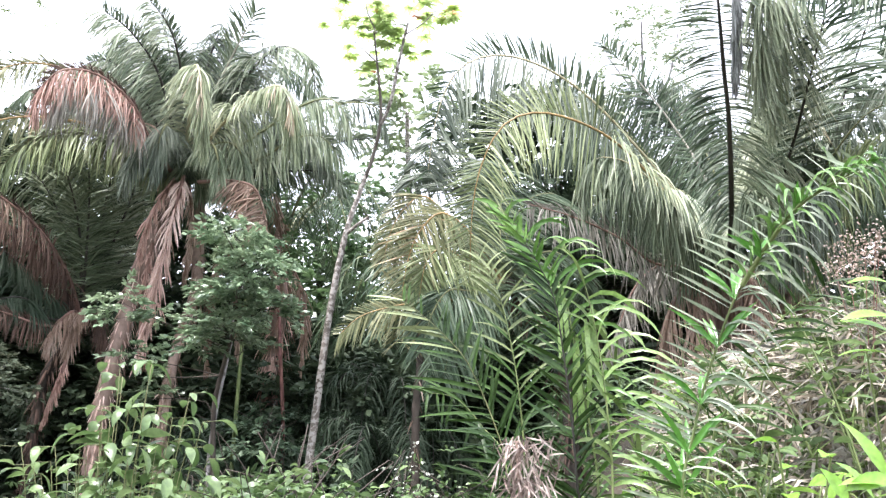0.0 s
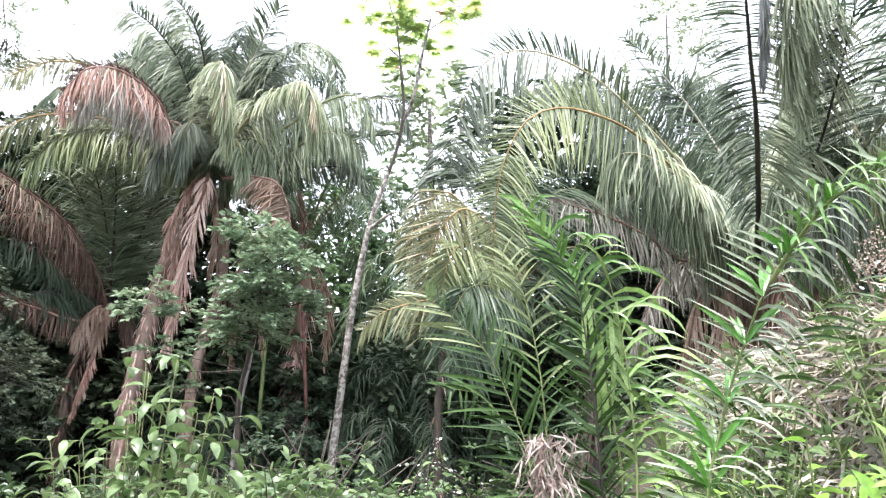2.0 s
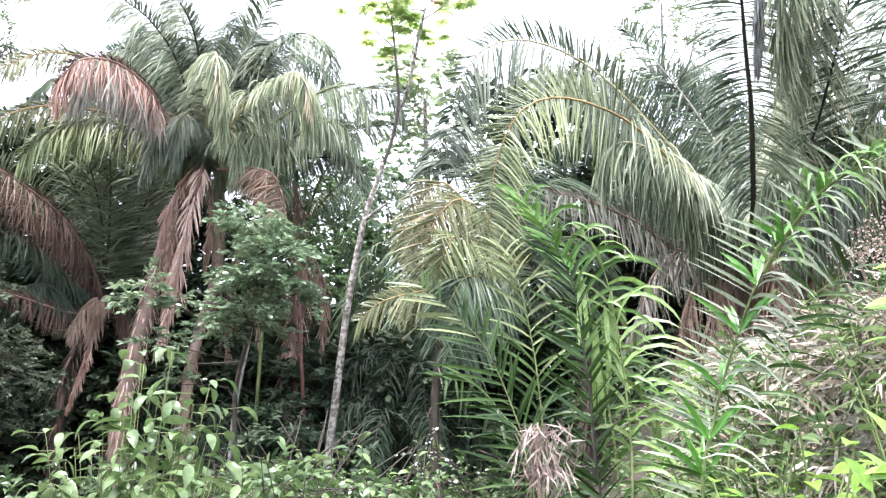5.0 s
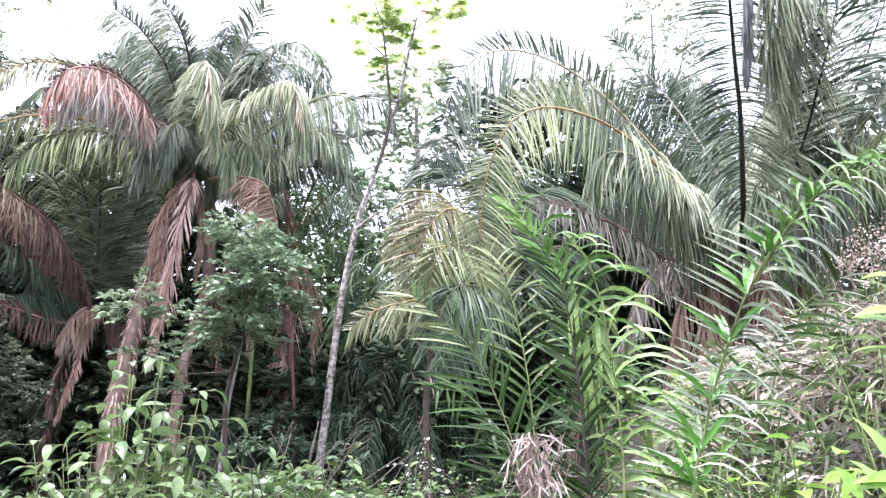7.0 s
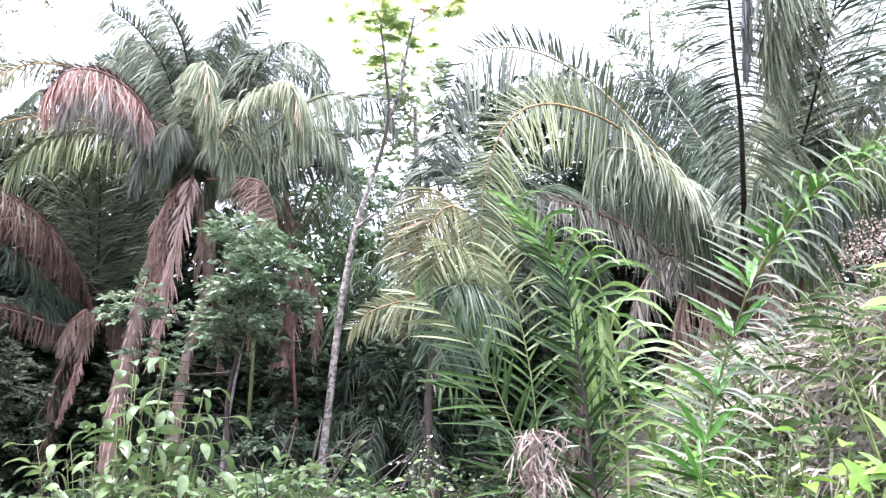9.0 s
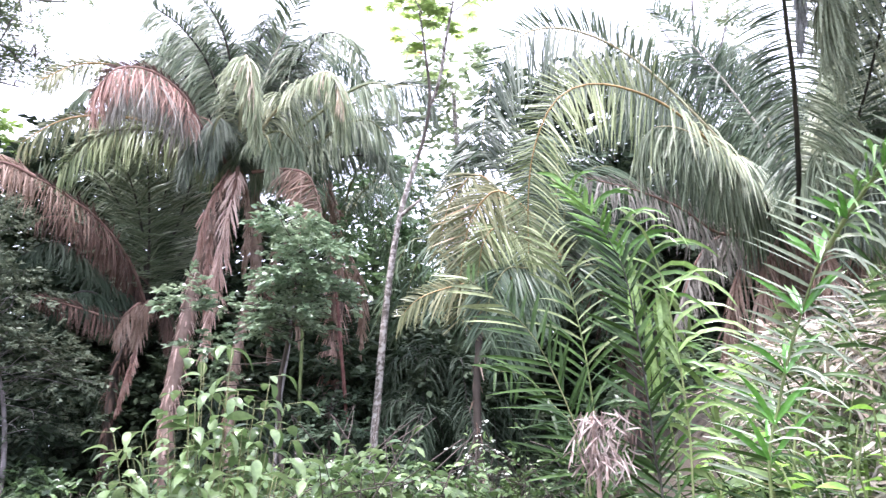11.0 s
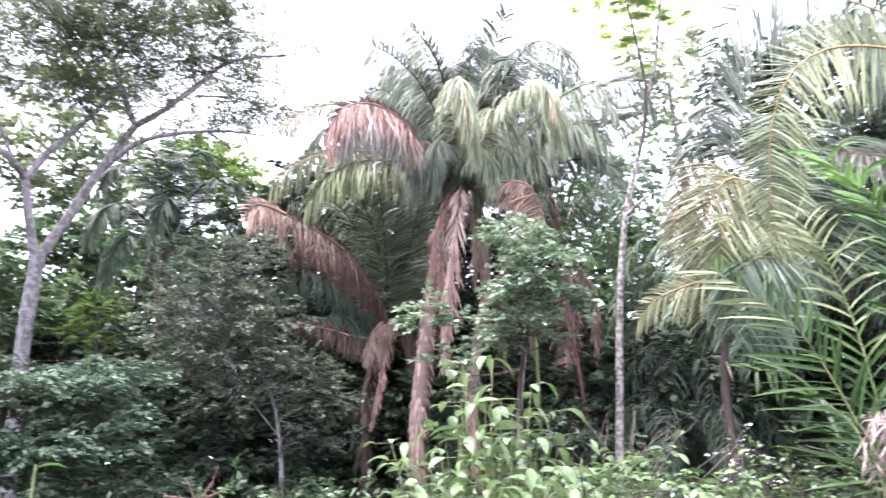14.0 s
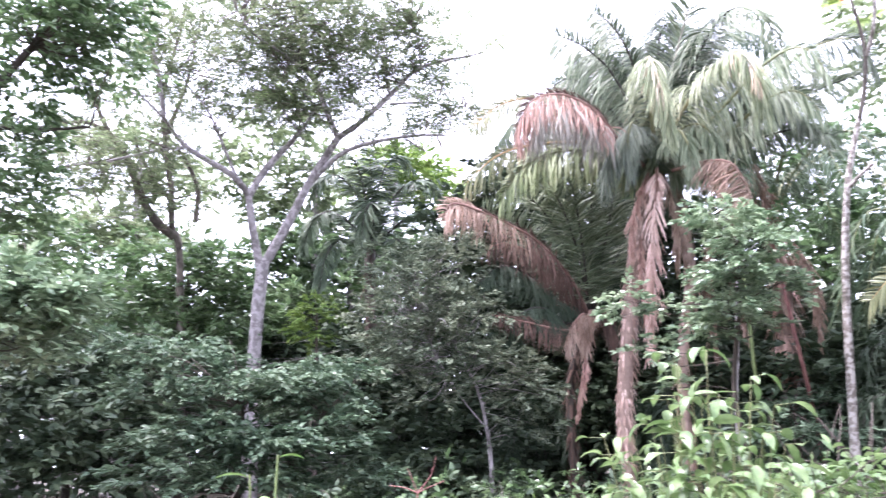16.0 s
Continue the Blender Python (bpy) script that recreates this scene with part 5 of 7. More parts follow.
plume(palm_m, [crown_m, (0.36, 10.26, 4.25), (0.01, 10.02, 4.39), (-0.22, 9.97, 4.18), (-0.33, 10.09, 3.66)], [((-0.8, 0.4, 0.1), (-0.9, -0.3, 0.1), 0.5, 0.3, 0.5), ((0.2, -0.9, 0.1), (0.8, -0.4, 0.1), 0.7, 0.5, 0.3)], PALM_OLIVE, RACHIS_ORANGE, **M)
plume(palm_m, [crown_m, (0.39, 10.15, 3.83), (0.08, 9.96, 3.79), (-0.14, 9.92, 3.47), (-0.29, 10.00, 2.96)], SIDES, PALM_DARK, RACHIS, **M)
plume(palm_m, [crown_m, (0.54, 10.18, 3.67), (0.31, 10.02, 3.45), (0.12, 9.99, 3.11), (0.00, 10.05, 2.60)], SIDES, PALM_DARK, RACHIS, **M)
plume(palm_m, [crown_m, (-0.15, 10.58, 5.27), (-0.52, 10.59, 5.19), (-0.77, 10.71, 4.80), (-0.91, 10.94, 4.26)], [((-0.8, 0.4, 0.1), (-0.9, -0.3, 0.1), 0.5, 0.3, 0.5), ((0.2, -0.9, 0.1), (0.8, -0.4, 0.1), 0.7, 0.5, 0.3)], PALM_YELLOW, RACHIS_ORANGE, **M)

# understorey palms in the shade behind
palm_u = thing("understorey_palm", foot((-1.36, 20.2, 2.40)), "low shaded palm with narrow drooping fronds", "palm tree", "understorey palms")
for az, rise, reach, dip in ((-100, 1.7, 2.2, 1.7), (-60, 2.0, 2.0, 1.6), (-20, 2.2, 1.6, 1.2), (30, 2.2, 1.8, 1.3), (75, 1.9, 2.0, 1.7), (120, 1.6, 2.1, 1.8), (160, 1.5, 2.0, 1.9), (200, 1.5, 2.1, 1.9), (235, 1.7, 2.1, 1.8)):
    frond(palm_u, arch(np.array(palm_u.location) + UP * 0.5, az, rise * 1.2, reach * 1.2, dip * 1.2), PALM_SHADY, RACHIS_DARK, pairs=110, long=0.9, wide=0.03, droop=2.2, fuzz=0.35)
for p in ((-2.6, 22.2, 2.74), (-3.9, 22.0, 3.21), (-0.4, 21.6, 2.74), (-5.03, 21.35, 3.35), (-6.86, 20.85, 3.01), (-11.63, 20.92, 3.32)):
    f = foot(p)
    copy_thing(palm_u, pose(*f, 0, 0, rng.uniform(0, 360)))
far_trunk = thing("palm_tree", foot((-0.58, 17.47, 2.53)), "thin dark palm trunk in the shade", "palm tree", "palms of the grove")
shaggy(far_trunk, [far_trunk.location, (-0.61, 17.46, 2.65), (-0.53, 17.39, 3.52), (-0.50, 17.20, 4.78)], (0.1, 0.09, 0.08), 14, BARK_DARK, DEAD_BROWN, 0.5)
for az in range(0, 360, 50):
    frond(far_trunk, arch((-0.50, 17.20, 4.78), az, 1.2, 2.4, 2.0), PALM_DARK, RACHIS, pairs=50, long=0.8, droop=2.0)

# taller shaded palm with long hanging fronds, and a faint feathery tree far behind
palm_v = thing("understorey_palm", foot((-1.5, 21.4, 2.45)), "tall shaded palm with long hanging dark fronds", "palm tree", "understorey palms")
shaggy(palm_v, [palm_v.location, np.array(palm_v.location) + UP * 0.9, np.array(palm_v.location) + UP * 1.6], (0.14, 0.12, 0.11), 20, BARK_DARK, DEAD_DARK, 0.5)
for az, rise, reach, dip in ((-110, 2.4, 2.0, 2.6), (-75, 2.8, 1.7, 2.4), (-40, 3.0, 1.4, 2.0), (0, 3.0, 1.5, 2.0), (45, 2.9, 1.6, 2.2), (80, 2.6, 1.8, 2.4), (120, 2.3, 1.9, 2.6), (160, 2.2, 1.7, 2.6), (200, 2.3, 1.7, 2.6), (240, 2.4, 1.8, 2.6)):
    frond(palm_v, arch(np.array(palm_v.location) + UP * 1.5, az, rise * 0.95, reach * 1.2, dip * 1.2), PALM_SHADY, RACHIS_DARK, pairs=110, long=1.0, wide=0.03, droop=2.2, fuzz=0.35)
tree("tree", foot((7.76, 28.76, 5.19)), [([foot((7.76, 28.76, 5.19)), (7.84, 27.66, 10.17), (7.54, 26.19, 14.14), (7.26, 24.69, 17.02)], (0.2, 0.16, 0.1, 0.03)), ([(7.59, 26.36, 13.75), (8.27, 25.55, 14.97), (8.53, 24.60, 16.50)], (0.06, 0.02)), ([(7.52, 26.01, 14.51), (6.79, 25.80, 15.33), (6.14, 25.53, 16.12)], (0.05, 0.02))],
     [((7.17, 24.76, 16.95), (0.9, 0.9, 0.8), 34), ((8.07, 25.22, 15.71), (0.8, 0.8, 0.8), 30), ((6.35, 25.59, 15.92), (0.7, 0.8, 0.6), 18), ((8.60, 24.43, 16.74), (0.7, 0.8, 0.6), 18), ((7.71, 25.88, 14.67), (0.9, 0.8, 0.7), 30), ((5.89, 26.16, 15.05), (0.7, 0.8, 0.5), 14)],
     TREE_GREY, BARK_GREY, "faint thin-leaved tree against the sky", m=14, long=0.2, wide=0.07, reach=0.6, flat=0.4, inner=0.2)

# ---- near young palms and cane ----
young = thing("young_palm", foot((0.85, 4.52, 1.43)), "young palm with glossy upright deep green fronds", "palm tree", "young palms")
Y = dict(n=32, wide=0.03, thick=0.012, head=10, single=True, fuzz=0.07, bunch=1, fold=0.14, face=0.8, start=0.28)
yb = young.location
# lower leaflets take the shade-darkened green, those near the tip the young green
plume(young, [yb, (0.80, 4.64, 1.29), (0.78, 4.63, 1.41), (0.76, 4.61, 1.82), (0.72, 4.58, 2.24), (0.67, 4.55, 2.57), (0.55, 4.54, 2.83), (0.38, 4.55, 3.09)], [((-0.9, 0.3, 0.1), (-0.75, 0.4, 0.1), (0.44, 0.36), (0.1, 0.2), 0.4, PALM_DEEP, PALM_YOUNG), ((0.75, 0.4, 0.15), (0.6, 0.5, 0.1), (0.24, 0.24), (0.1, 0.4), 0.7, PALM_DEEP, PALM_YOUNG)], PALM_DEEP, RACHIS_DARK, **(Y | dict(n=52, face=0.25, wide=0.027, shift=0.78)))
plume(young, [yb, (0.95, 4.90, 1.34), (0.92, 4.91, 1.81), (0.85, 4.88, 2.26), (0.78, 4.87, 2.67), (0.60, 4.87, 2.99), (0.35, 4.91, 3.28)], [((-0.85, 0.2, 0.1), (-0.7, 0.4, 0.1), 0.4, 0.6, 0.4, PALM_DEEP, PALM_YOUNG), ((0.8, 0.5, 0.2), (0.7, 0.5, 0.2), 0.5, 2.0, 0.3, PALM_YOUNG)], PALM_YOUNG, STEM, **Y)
# broad pale ribbons that rise, bend over and hang
for pts in ([(1.01, 4.79, 1.34), (1.01, 4.79, 1.87), (0.97, 4.79, 2.36), (0.89, 4.78, 2.76), (0.79, 4.85, 2.97)], [(1.19, 4.85, 1.34), (1.16, 4.86, 1.80), (1.10, 4.90, 2.16), (1.03, 4.91, 2.52)]):
    plume(young, [yb, *pts], [((-0.5, 0.7, 0.2), (-0.5, 0.7, 0.2), 0.35, 1.2, 0.4, GRASS), ((0.8, 0.45, 0.2), (0.7, 0.4, 0.2), 0.6, 2.1, 0.2, RIBBON)], PALM_YOUNG, STEM, **(Y | dict(n=13, start=0.5, wide=0.034, fuzz=0.14)))
# pale straps that hang straight down beside the stalk
n = 11
p = np.stack([rng.uniform(0.74, 0.98, n), rng.uniform(4.7, 4.86, n), rng.uniform(2.2, 2.72, n)], 1)
v, f = blades(p, rng.normal(0, 0.07, (n, 3)) + np.array([0.06, 0, -1]), np.array([0.2, -1, 0.2]) + rng.normal(0, 0.35, (n, 3)), rng.uniform(0.3, 0.6, n), 0.034, 0.15, 5, STRAP, 0.14)
for j in range(n):
    Shape().add((v[j], f[: len(f) // n])).make("leaflet", [RIBBON], young)
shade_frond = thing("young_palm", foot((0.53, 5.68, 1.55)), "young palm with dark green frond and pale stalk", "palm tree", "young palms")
sb = shade_frond.location
S = Y | dict(head=3, wide=0.028, thick=0.014, n=34)
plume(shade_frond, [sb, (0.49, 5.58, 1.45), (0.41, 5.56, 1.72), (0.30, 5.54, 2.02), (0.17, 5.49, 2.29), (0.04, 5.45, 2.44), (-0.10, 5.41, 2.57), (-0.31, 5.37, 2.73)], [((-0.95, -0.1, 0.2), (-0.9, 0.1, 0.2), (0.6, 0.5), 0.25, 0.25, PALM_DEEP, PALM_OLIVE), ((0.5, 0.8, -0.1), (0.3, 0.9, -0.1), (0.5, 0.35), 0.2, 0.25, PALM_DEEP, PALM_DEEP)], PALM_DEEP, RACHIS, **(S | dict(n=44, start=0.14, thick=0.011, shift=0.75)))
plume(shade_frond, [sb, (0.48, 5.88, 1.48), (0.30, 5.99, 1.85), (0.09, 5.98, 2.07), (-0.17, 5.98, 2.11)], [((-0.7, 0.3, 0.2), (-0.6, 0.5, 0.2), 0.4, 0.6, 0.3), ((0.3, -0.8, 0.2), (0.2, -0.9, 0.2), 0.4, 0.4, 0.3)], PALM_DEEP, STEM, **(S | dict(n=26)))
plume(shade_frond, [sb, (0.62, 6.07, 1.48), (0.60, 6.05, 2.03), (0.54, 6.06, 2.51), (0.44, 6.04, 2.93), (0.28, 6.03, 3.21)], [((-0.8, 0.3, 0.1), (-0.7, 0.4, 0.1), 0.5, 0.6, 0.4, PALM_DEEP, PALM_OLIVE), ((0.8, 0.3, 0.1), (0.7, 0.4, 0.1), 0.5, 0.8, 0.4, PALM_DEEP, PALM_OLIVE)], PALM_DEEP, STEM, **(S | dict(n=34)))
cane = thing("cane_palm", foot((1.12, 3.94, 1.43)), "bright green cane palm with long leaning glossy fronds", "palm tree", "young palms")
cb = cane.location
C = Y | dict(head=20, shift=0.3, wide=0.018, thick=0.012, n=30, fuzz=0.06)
plume(cane, [cb, (1.14, 3.83, 1.42), (1.19, 3.82, 1.63), (1.25, 3.76, 1.89), (1.32, 3.66, 2.14), (1.39, 3.54, 2.36), (1.48, 3.37, 2.53), (1.56, 3.18, 2.67), (1.65, 3.02, 2.72), (1.74, 2.87, 2.75)], [((-0.85, 0.25, 0.2), (-0.7, 0.6, 0.15), (0.34, 0.36), (0.2, 0.15), 0.05, PALM_DEEP, CANE_SHEEN), ((0.85, 0.2, 0.3), (0.75, 0.2, 0.3), (0.3, 0.42), (1.0, 3.0), 0.1, PALM_DEEP, CANE_SHEEN)], CANE, STEM, **(C | dict(n=62, start=0.16)))
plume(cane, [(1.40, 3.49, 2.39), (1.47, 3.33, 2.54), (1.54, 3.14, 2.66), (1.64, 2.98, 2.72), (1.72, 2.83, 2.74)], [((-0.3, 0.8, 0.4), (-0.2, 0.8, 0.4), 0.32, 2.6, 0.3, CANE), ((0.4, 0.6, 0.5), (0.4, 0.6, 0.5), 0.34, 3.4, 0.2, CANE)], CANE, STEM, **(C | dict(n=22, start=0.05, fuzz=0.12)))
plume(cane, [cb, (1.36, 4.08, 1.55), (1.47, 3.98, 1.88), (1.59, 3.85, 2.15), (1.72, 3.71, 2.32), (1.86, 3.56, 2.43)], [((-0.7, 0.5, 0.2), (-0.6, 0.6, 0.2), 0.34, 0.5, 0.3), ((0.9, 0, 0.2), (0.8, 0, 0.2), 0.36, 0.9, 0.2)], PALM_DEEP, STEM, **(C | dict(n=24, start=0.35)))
# tufts of upright leaves along the cane
for p, n, ln in (((1.24, 3.74, 1.86), 6, 0.26), ((1.31, 3.64, 2.12), 6, 0.28), ((1.37, 3.52, 2.33), 5, 0.26), ((1.18, 3.80, 1.63), 7, 0.3), ((1.45, 3.37, 2.49), 4, 0.2), ((1.54, 3.18, 2.64), 4, 0.16), ((1.15, 3.83, 1.45), 7, 0.3)):
    a = rng.uniform(0, 6.28, n)
    aim = np.stack([np.cos(a) * 0.75, np.sin(a) * 0.5, np.full(n, 1.0)], 1)
    v, f = blades(np.repeat([p], n, 0), aim, np.stack([a * 0 - 0.2, a * 0 - 1, np.cos(a) * 0.4], 1), ln * rng.uniform(0.7, 1.15, n), 0.027, 0.7, 5, OVATE, 0.18)
    for j in range(n):
        Shape().add((v[j], f[: len(f) // n])).make("leaflet", [TUFT], cane)

# withered leaf bundle at the young palm's foot
dead = thing("dead_leaf_bundle", foot((0.44, 4.48, 1.44)), "withered pinkish-brown leaf bundle hanging by young palm", "dead leaves")
n = 210
top = np.array((0.46, 4.48, 1.70)) + rng.normal(0, 1, (n, 3)) * np.array([0.065, 0.045, 0.01])
top[:, 2] += rng.uniform(-0.26, 0.05, n)
aim = rng.normal(0, 0.4, (n, 3)) - UP * 0.75
Shape().add(blades(top, aim, unit(rng.normal(0, 1, (n, 3)) - np.array([0, 1.5, 0])), rng.uniform(0.06, 0.2, n), 0.0105, rng.uniform(-1.2, 1.6, n), 5)).make("withered_blade", [leaf_mat("withered_leaf", (0.05, 0.036, 0.03), (0.2, 0.15, 0.13), (0.48, 0.41, 0.37), 0.7, 0.15, 0.2, 12)], dead)
Shape().add(tube(spline([dead.location, (0.43, 4.48, 1.50), (0.42, 4.48, 1.71)], 8), (0.022, 0.018, 0.012), 7, 0.1)).make("stalk", [TRUNK_PALM], dead)


# ---- grasses ----
def tufts(name, spots, per, long, wide, droop, mats, weights, label, spread=0.12, lean=0.55, k=4):
    """Many tufts of bent blades as one mesh."""
    g = Shape()
    spots = np.array(spots)
    for mi, share in enumerate(weights):
        pick = rng.choice(len(spots), int(len(spots) * share))
        n = len(pick) * per
        base = np.repeat(spots[pick], per, 0) + rng.normal(0, spread, (n, 3)) * np.array([1, 1, 0.1])
        aim = rng.normal(0, lean, (n, 3)) * np.array([1, 1, 0.2]) + UP
        g.add(blades(base, aim, unit(rng.normal(0, 1, (n, 3))), long * rng.uniform(0.45, 1.2, n), wide * rng.uniform(0.6, 1.3, n), droop * rng.uniform(0.4, 1.5, n), k), mi)
    return tagged(g.make(name, mats), label, "grass", kind="stuff")


def scatter(n, x0, x1, y0, y1, keep=lambda x, y: np.ones(len(x), bool)):
    x, y = rng.uniform(x0, x1, n), rng.uniform(y0, y1, n)
    ok = keep(x, y)
    return np.stack([x[ok], y[ok], ground_z(x[ok], y[ok])], 1)


bank = scatter(3700, 0.8, 7.0, 3.0, 8.5, lambda x, y: (x > 0.33 * y) & (x < 0.75 * y + 0.6))
tufts("dry_grass", bank, 9, 0.66, 0.022, 2.4, [STRAW, GRASS, DEAD_GREY], (0.95, 0.42, 0.65), "dry straw and green grass blades on the bank", 0.12, 0.9, 3)
# leafy undergrowth that hides the forest floor
def undergrowth(name, spots, mats, weights, label, long=0.13, wide=0.055, size=0.35):
    g = Shape()
    for mi, share in enumerate(weights):
        pick = spots[rng.random(len(spots)) < share]
        for s in pick:
            r = size * rng.uniform(0.6, 1.4)
            clump(g, s + UP * r * 0.7, (r, r, r * 1.1), 9, 7, long, wide, 0.22, 0.45, 0.3, -0.3, 0.6, mi, 3, 0.9)
    return tagged(g.make(name, mats), label, "undergrowth", kind="stuff")


undergrowth("undergrowth", scatter(420, -12, 2.2, 4.2, 12, lambda x, y: (np.abs(x + 0.15 * y) < 1.0 * y) & (rng.random(len(x)) < 1.2 - 0.05 * y)), [SHRUB_LOW, SHRUB, TREE], (0.6, 0.22, 0.25), "low leafy green undergrowth covering the forest floor", 0.1, 0.045)
undergrowth("undergrowth", scatter(360, -22, 8, 11, 22, lambda x, y: np.abs(x + 0.2 * y) < 1.0 * y), [TREE, TREE_DARK], (0.6, 0.6), "shaded leafy undergrowth under the palms", 0.2, 0.085, 0.6)
undergrowth("undergrowth", scatter(95, 0.8, 7, 2.8, 8.5, lambda x, y: (x > 0.24 * y) & (x < 0.75 * y + 0.4)), [SHRUB_LOW, SHRUB, LIME_LEAF, SEED], (0.3, 0.45, 0.22, 0.12), "mixed green and withered leaves on the bank", 0.12, 0.045, 0.28)
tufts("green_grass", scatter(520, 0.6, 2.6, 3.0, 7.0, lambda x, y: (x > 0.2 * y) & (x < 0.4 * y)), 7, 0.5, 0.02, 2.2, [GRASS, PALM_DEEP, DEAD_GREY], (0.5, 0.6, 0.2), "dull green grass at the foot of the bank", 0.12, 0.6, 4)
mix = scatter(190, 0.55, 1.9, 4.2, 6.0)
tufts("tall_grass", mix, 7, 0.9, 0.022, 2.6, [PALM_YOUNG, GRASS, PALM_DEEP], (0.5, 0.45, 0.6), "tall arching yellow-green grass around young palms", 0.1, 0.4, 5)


# ---- herbs on the bank ----
def herb(name, at, height, leaves, long, wide, mat, label, stem=STEM, droop=0.9, spread=0.5, group="", single=True, lean=(0, 0), stems=1, fold=0.12):
    """A stemmed plant with single leaves set alternately along each stem."""
    ob = thing(name, at, label, "plant", group)
    b0 = np.array(at)
    for s in range(stems):
        a0 = rng.uniform(0, 6.28)
        tip = b0 + np.array([lean[0] + math.cos(a0) * spread * (0.4 if stems == 1 else 1), lean[1] + math.sin(a0) * spread * (0.4 if stems == 1 else 1), height * rng.uniform(0.75, 1.05)])
        c = spline([b0, b0 * 0.5 + tip * 0.5 + UP * 0.12 * height, tip], 14)
        st = Shape().add(tube(c, (0.009, 0.004), 6)).make("stem", [stem], ob)
        f = np.linspace(0.3, 1, leaves) * 12.9
        i = f.astype(int)
        p = c[i] + (c[np.minimum(i + 1, 13)] - c[i]) * (f - i)[:, None]
        a = np.arange(leaves) * 2.4 + a0
        aim = np.stack([np.cos(a), np.sin(a), np.full(leaves, 0.35)], 1)
        v, fc = blades(p, aim, np.repeat([UP], leaves, 0) + rng.normal(0, 0.25, (leaves, 3)), long * rng.uniform(0.65, 1.1, leaves), wide * rng.uniform(0.8, 1.1, leaves), droop * rng.uniform(0.6, 1.5, leaves), 6, OVATE, fold)
        per = len(fc) // leaves
        if single:
            for j in range(leaves):
                Shape().add((v[j], fc[:per])).make("leaf", [mat], st)
        else:
            Shape().add((v, fc)).make("leaves", [mat], st)
    return ob


for p, h, mat, word in (((1.53, 3.91, 1.64), 0.9, LIME_LEAF, "lime-green"), ((1.52, 3.48, 1.54), 0.8, LIME_LEAF, "lime-green"), ((2.19, 4.46, 2.16), 1.0, SHRUB, "pale green"), ((2.37, 4.55, 2.44), 1.0, SHRUB_LOW, "mid-green"), ((2.21, 3.97, 2.33), 1.1, SHRUB, "pale green"), ((1.66, 3.20, 1.63), 0.8, SHRUB, "pale green"), ((1.69, 4.58, 1.97), 0.8, SHRUB_LOW, "mid-green"), ((1.34, 3.98, 1.53), 0.7, SHRUB_LOW, "mid-green"), ((1.37, 3.43, 1.50), 0.6, LIME_LEAF, "lime-green"), ((1.59, 3.23, 1.52), 0.6, LIME_LEAF, "lime-green"), ((1.98, 5.19, 2.32), 1.0, SHRUB_LOW, "mid-green"), ((2.39, 5.22, 2.41), 1.0, SHRUB, "pale green")):
    f = foot(p)
    hh = max(0.35, p[2] - f[2] + 0.1)
    herb("herb", f, hh, 11, 0.16, 0.065, mat, word + " broad-leaved herb among dry grass on the bank", stems=3, spread=0.35, group="herbs on the bank")
edge = thing("broadleaf_plant", foot((1.29, 2.25, 1.50)), "bright lime broad-leaved plant at the edge of the bank", "plant")
for p, ax, ln in (((1.36, 2.29, 2.02), (-1, 0.1, 0.22), 0.16), ((1.36, 2.30, 1.97), (-0.8, 0.1, 0.5), 0.15), ((1.35, 2.32, 1.91), (-1, 0, 0.25), 0.16), ((1.46, 2.44, 2.16), (-1, 0.1, 0.3), 0.16), ((1.17, 2.09, 1.55), (-0.5, 0, 1), 0.17), ((1.19, 2.08, 1.55), (-1, 0, 0.1), 0.15), ((1.17, 2.09, 1.53), (-1, -0.1, 0.35), 0.14), ((1.18, 2.20, 1.50), (-0.6, -0.2, 0.8), 0.15), ((1.17, 2.32, 1.48), (-0.5, 0, 1), 0.13), ((1.21, 2.52, 1.47), (0.3, -0.3, 1), 0.12)):
    st = Shape().add(tube(spline([edge.location, np.array(edge.location) * 0.4 + np.array(p) * 0.6 + UP * 0.05, p], 10), (0.01, 0.004), 6)).make("stem", [STEM], edge)
    v, f = blades(np.array([p]), np.array([ax]), np.array([[0, -0.6, 1.0]]) + rng.normal(0, 0.3, (1, 3)), ln * rng.uniform(0.8, 1.15), 0.044, 0.7, 6, OVATE, 0.12)
    Shape().add((v[0], f)).make("leaf", [LIME_LEAF], st)

# dry flower heads on the bank
seed = thing("dry_flower_stalk", foot((2.63, 4.79, 2.20)), "dry beige flower heads on thin stalks above grass", "plant")
for q in ((2.61, 4.56, 2.86), (2.57, 4.71, 2.80), (2.62, 4.45, 2.76), (2.56, 4.84, 2.79), (2.66, 4.51, 2.92)):
    st = Shape().add(tube(spline([seed.location, np.array(seed.location) * 0.5 + np.array(q) * 0.5, q], 8), (0.003, 0.002), 5)).make("stem", [STEM_RED], seed)
    n = 170
    c = np.array(q) + rng.normal(0, 1, (n, 3)) * np.array([0.11, 0.08, 0.055])
    Shape().add(blades(c, rng.normal(0, 1, (n, 3)), unit(rng.normal(0, 1, (n, 3))), 0.017, 0.013, 0.1, 2, OVATE)).make("flower_head", [SEED], st)["kind"] = "stuff"

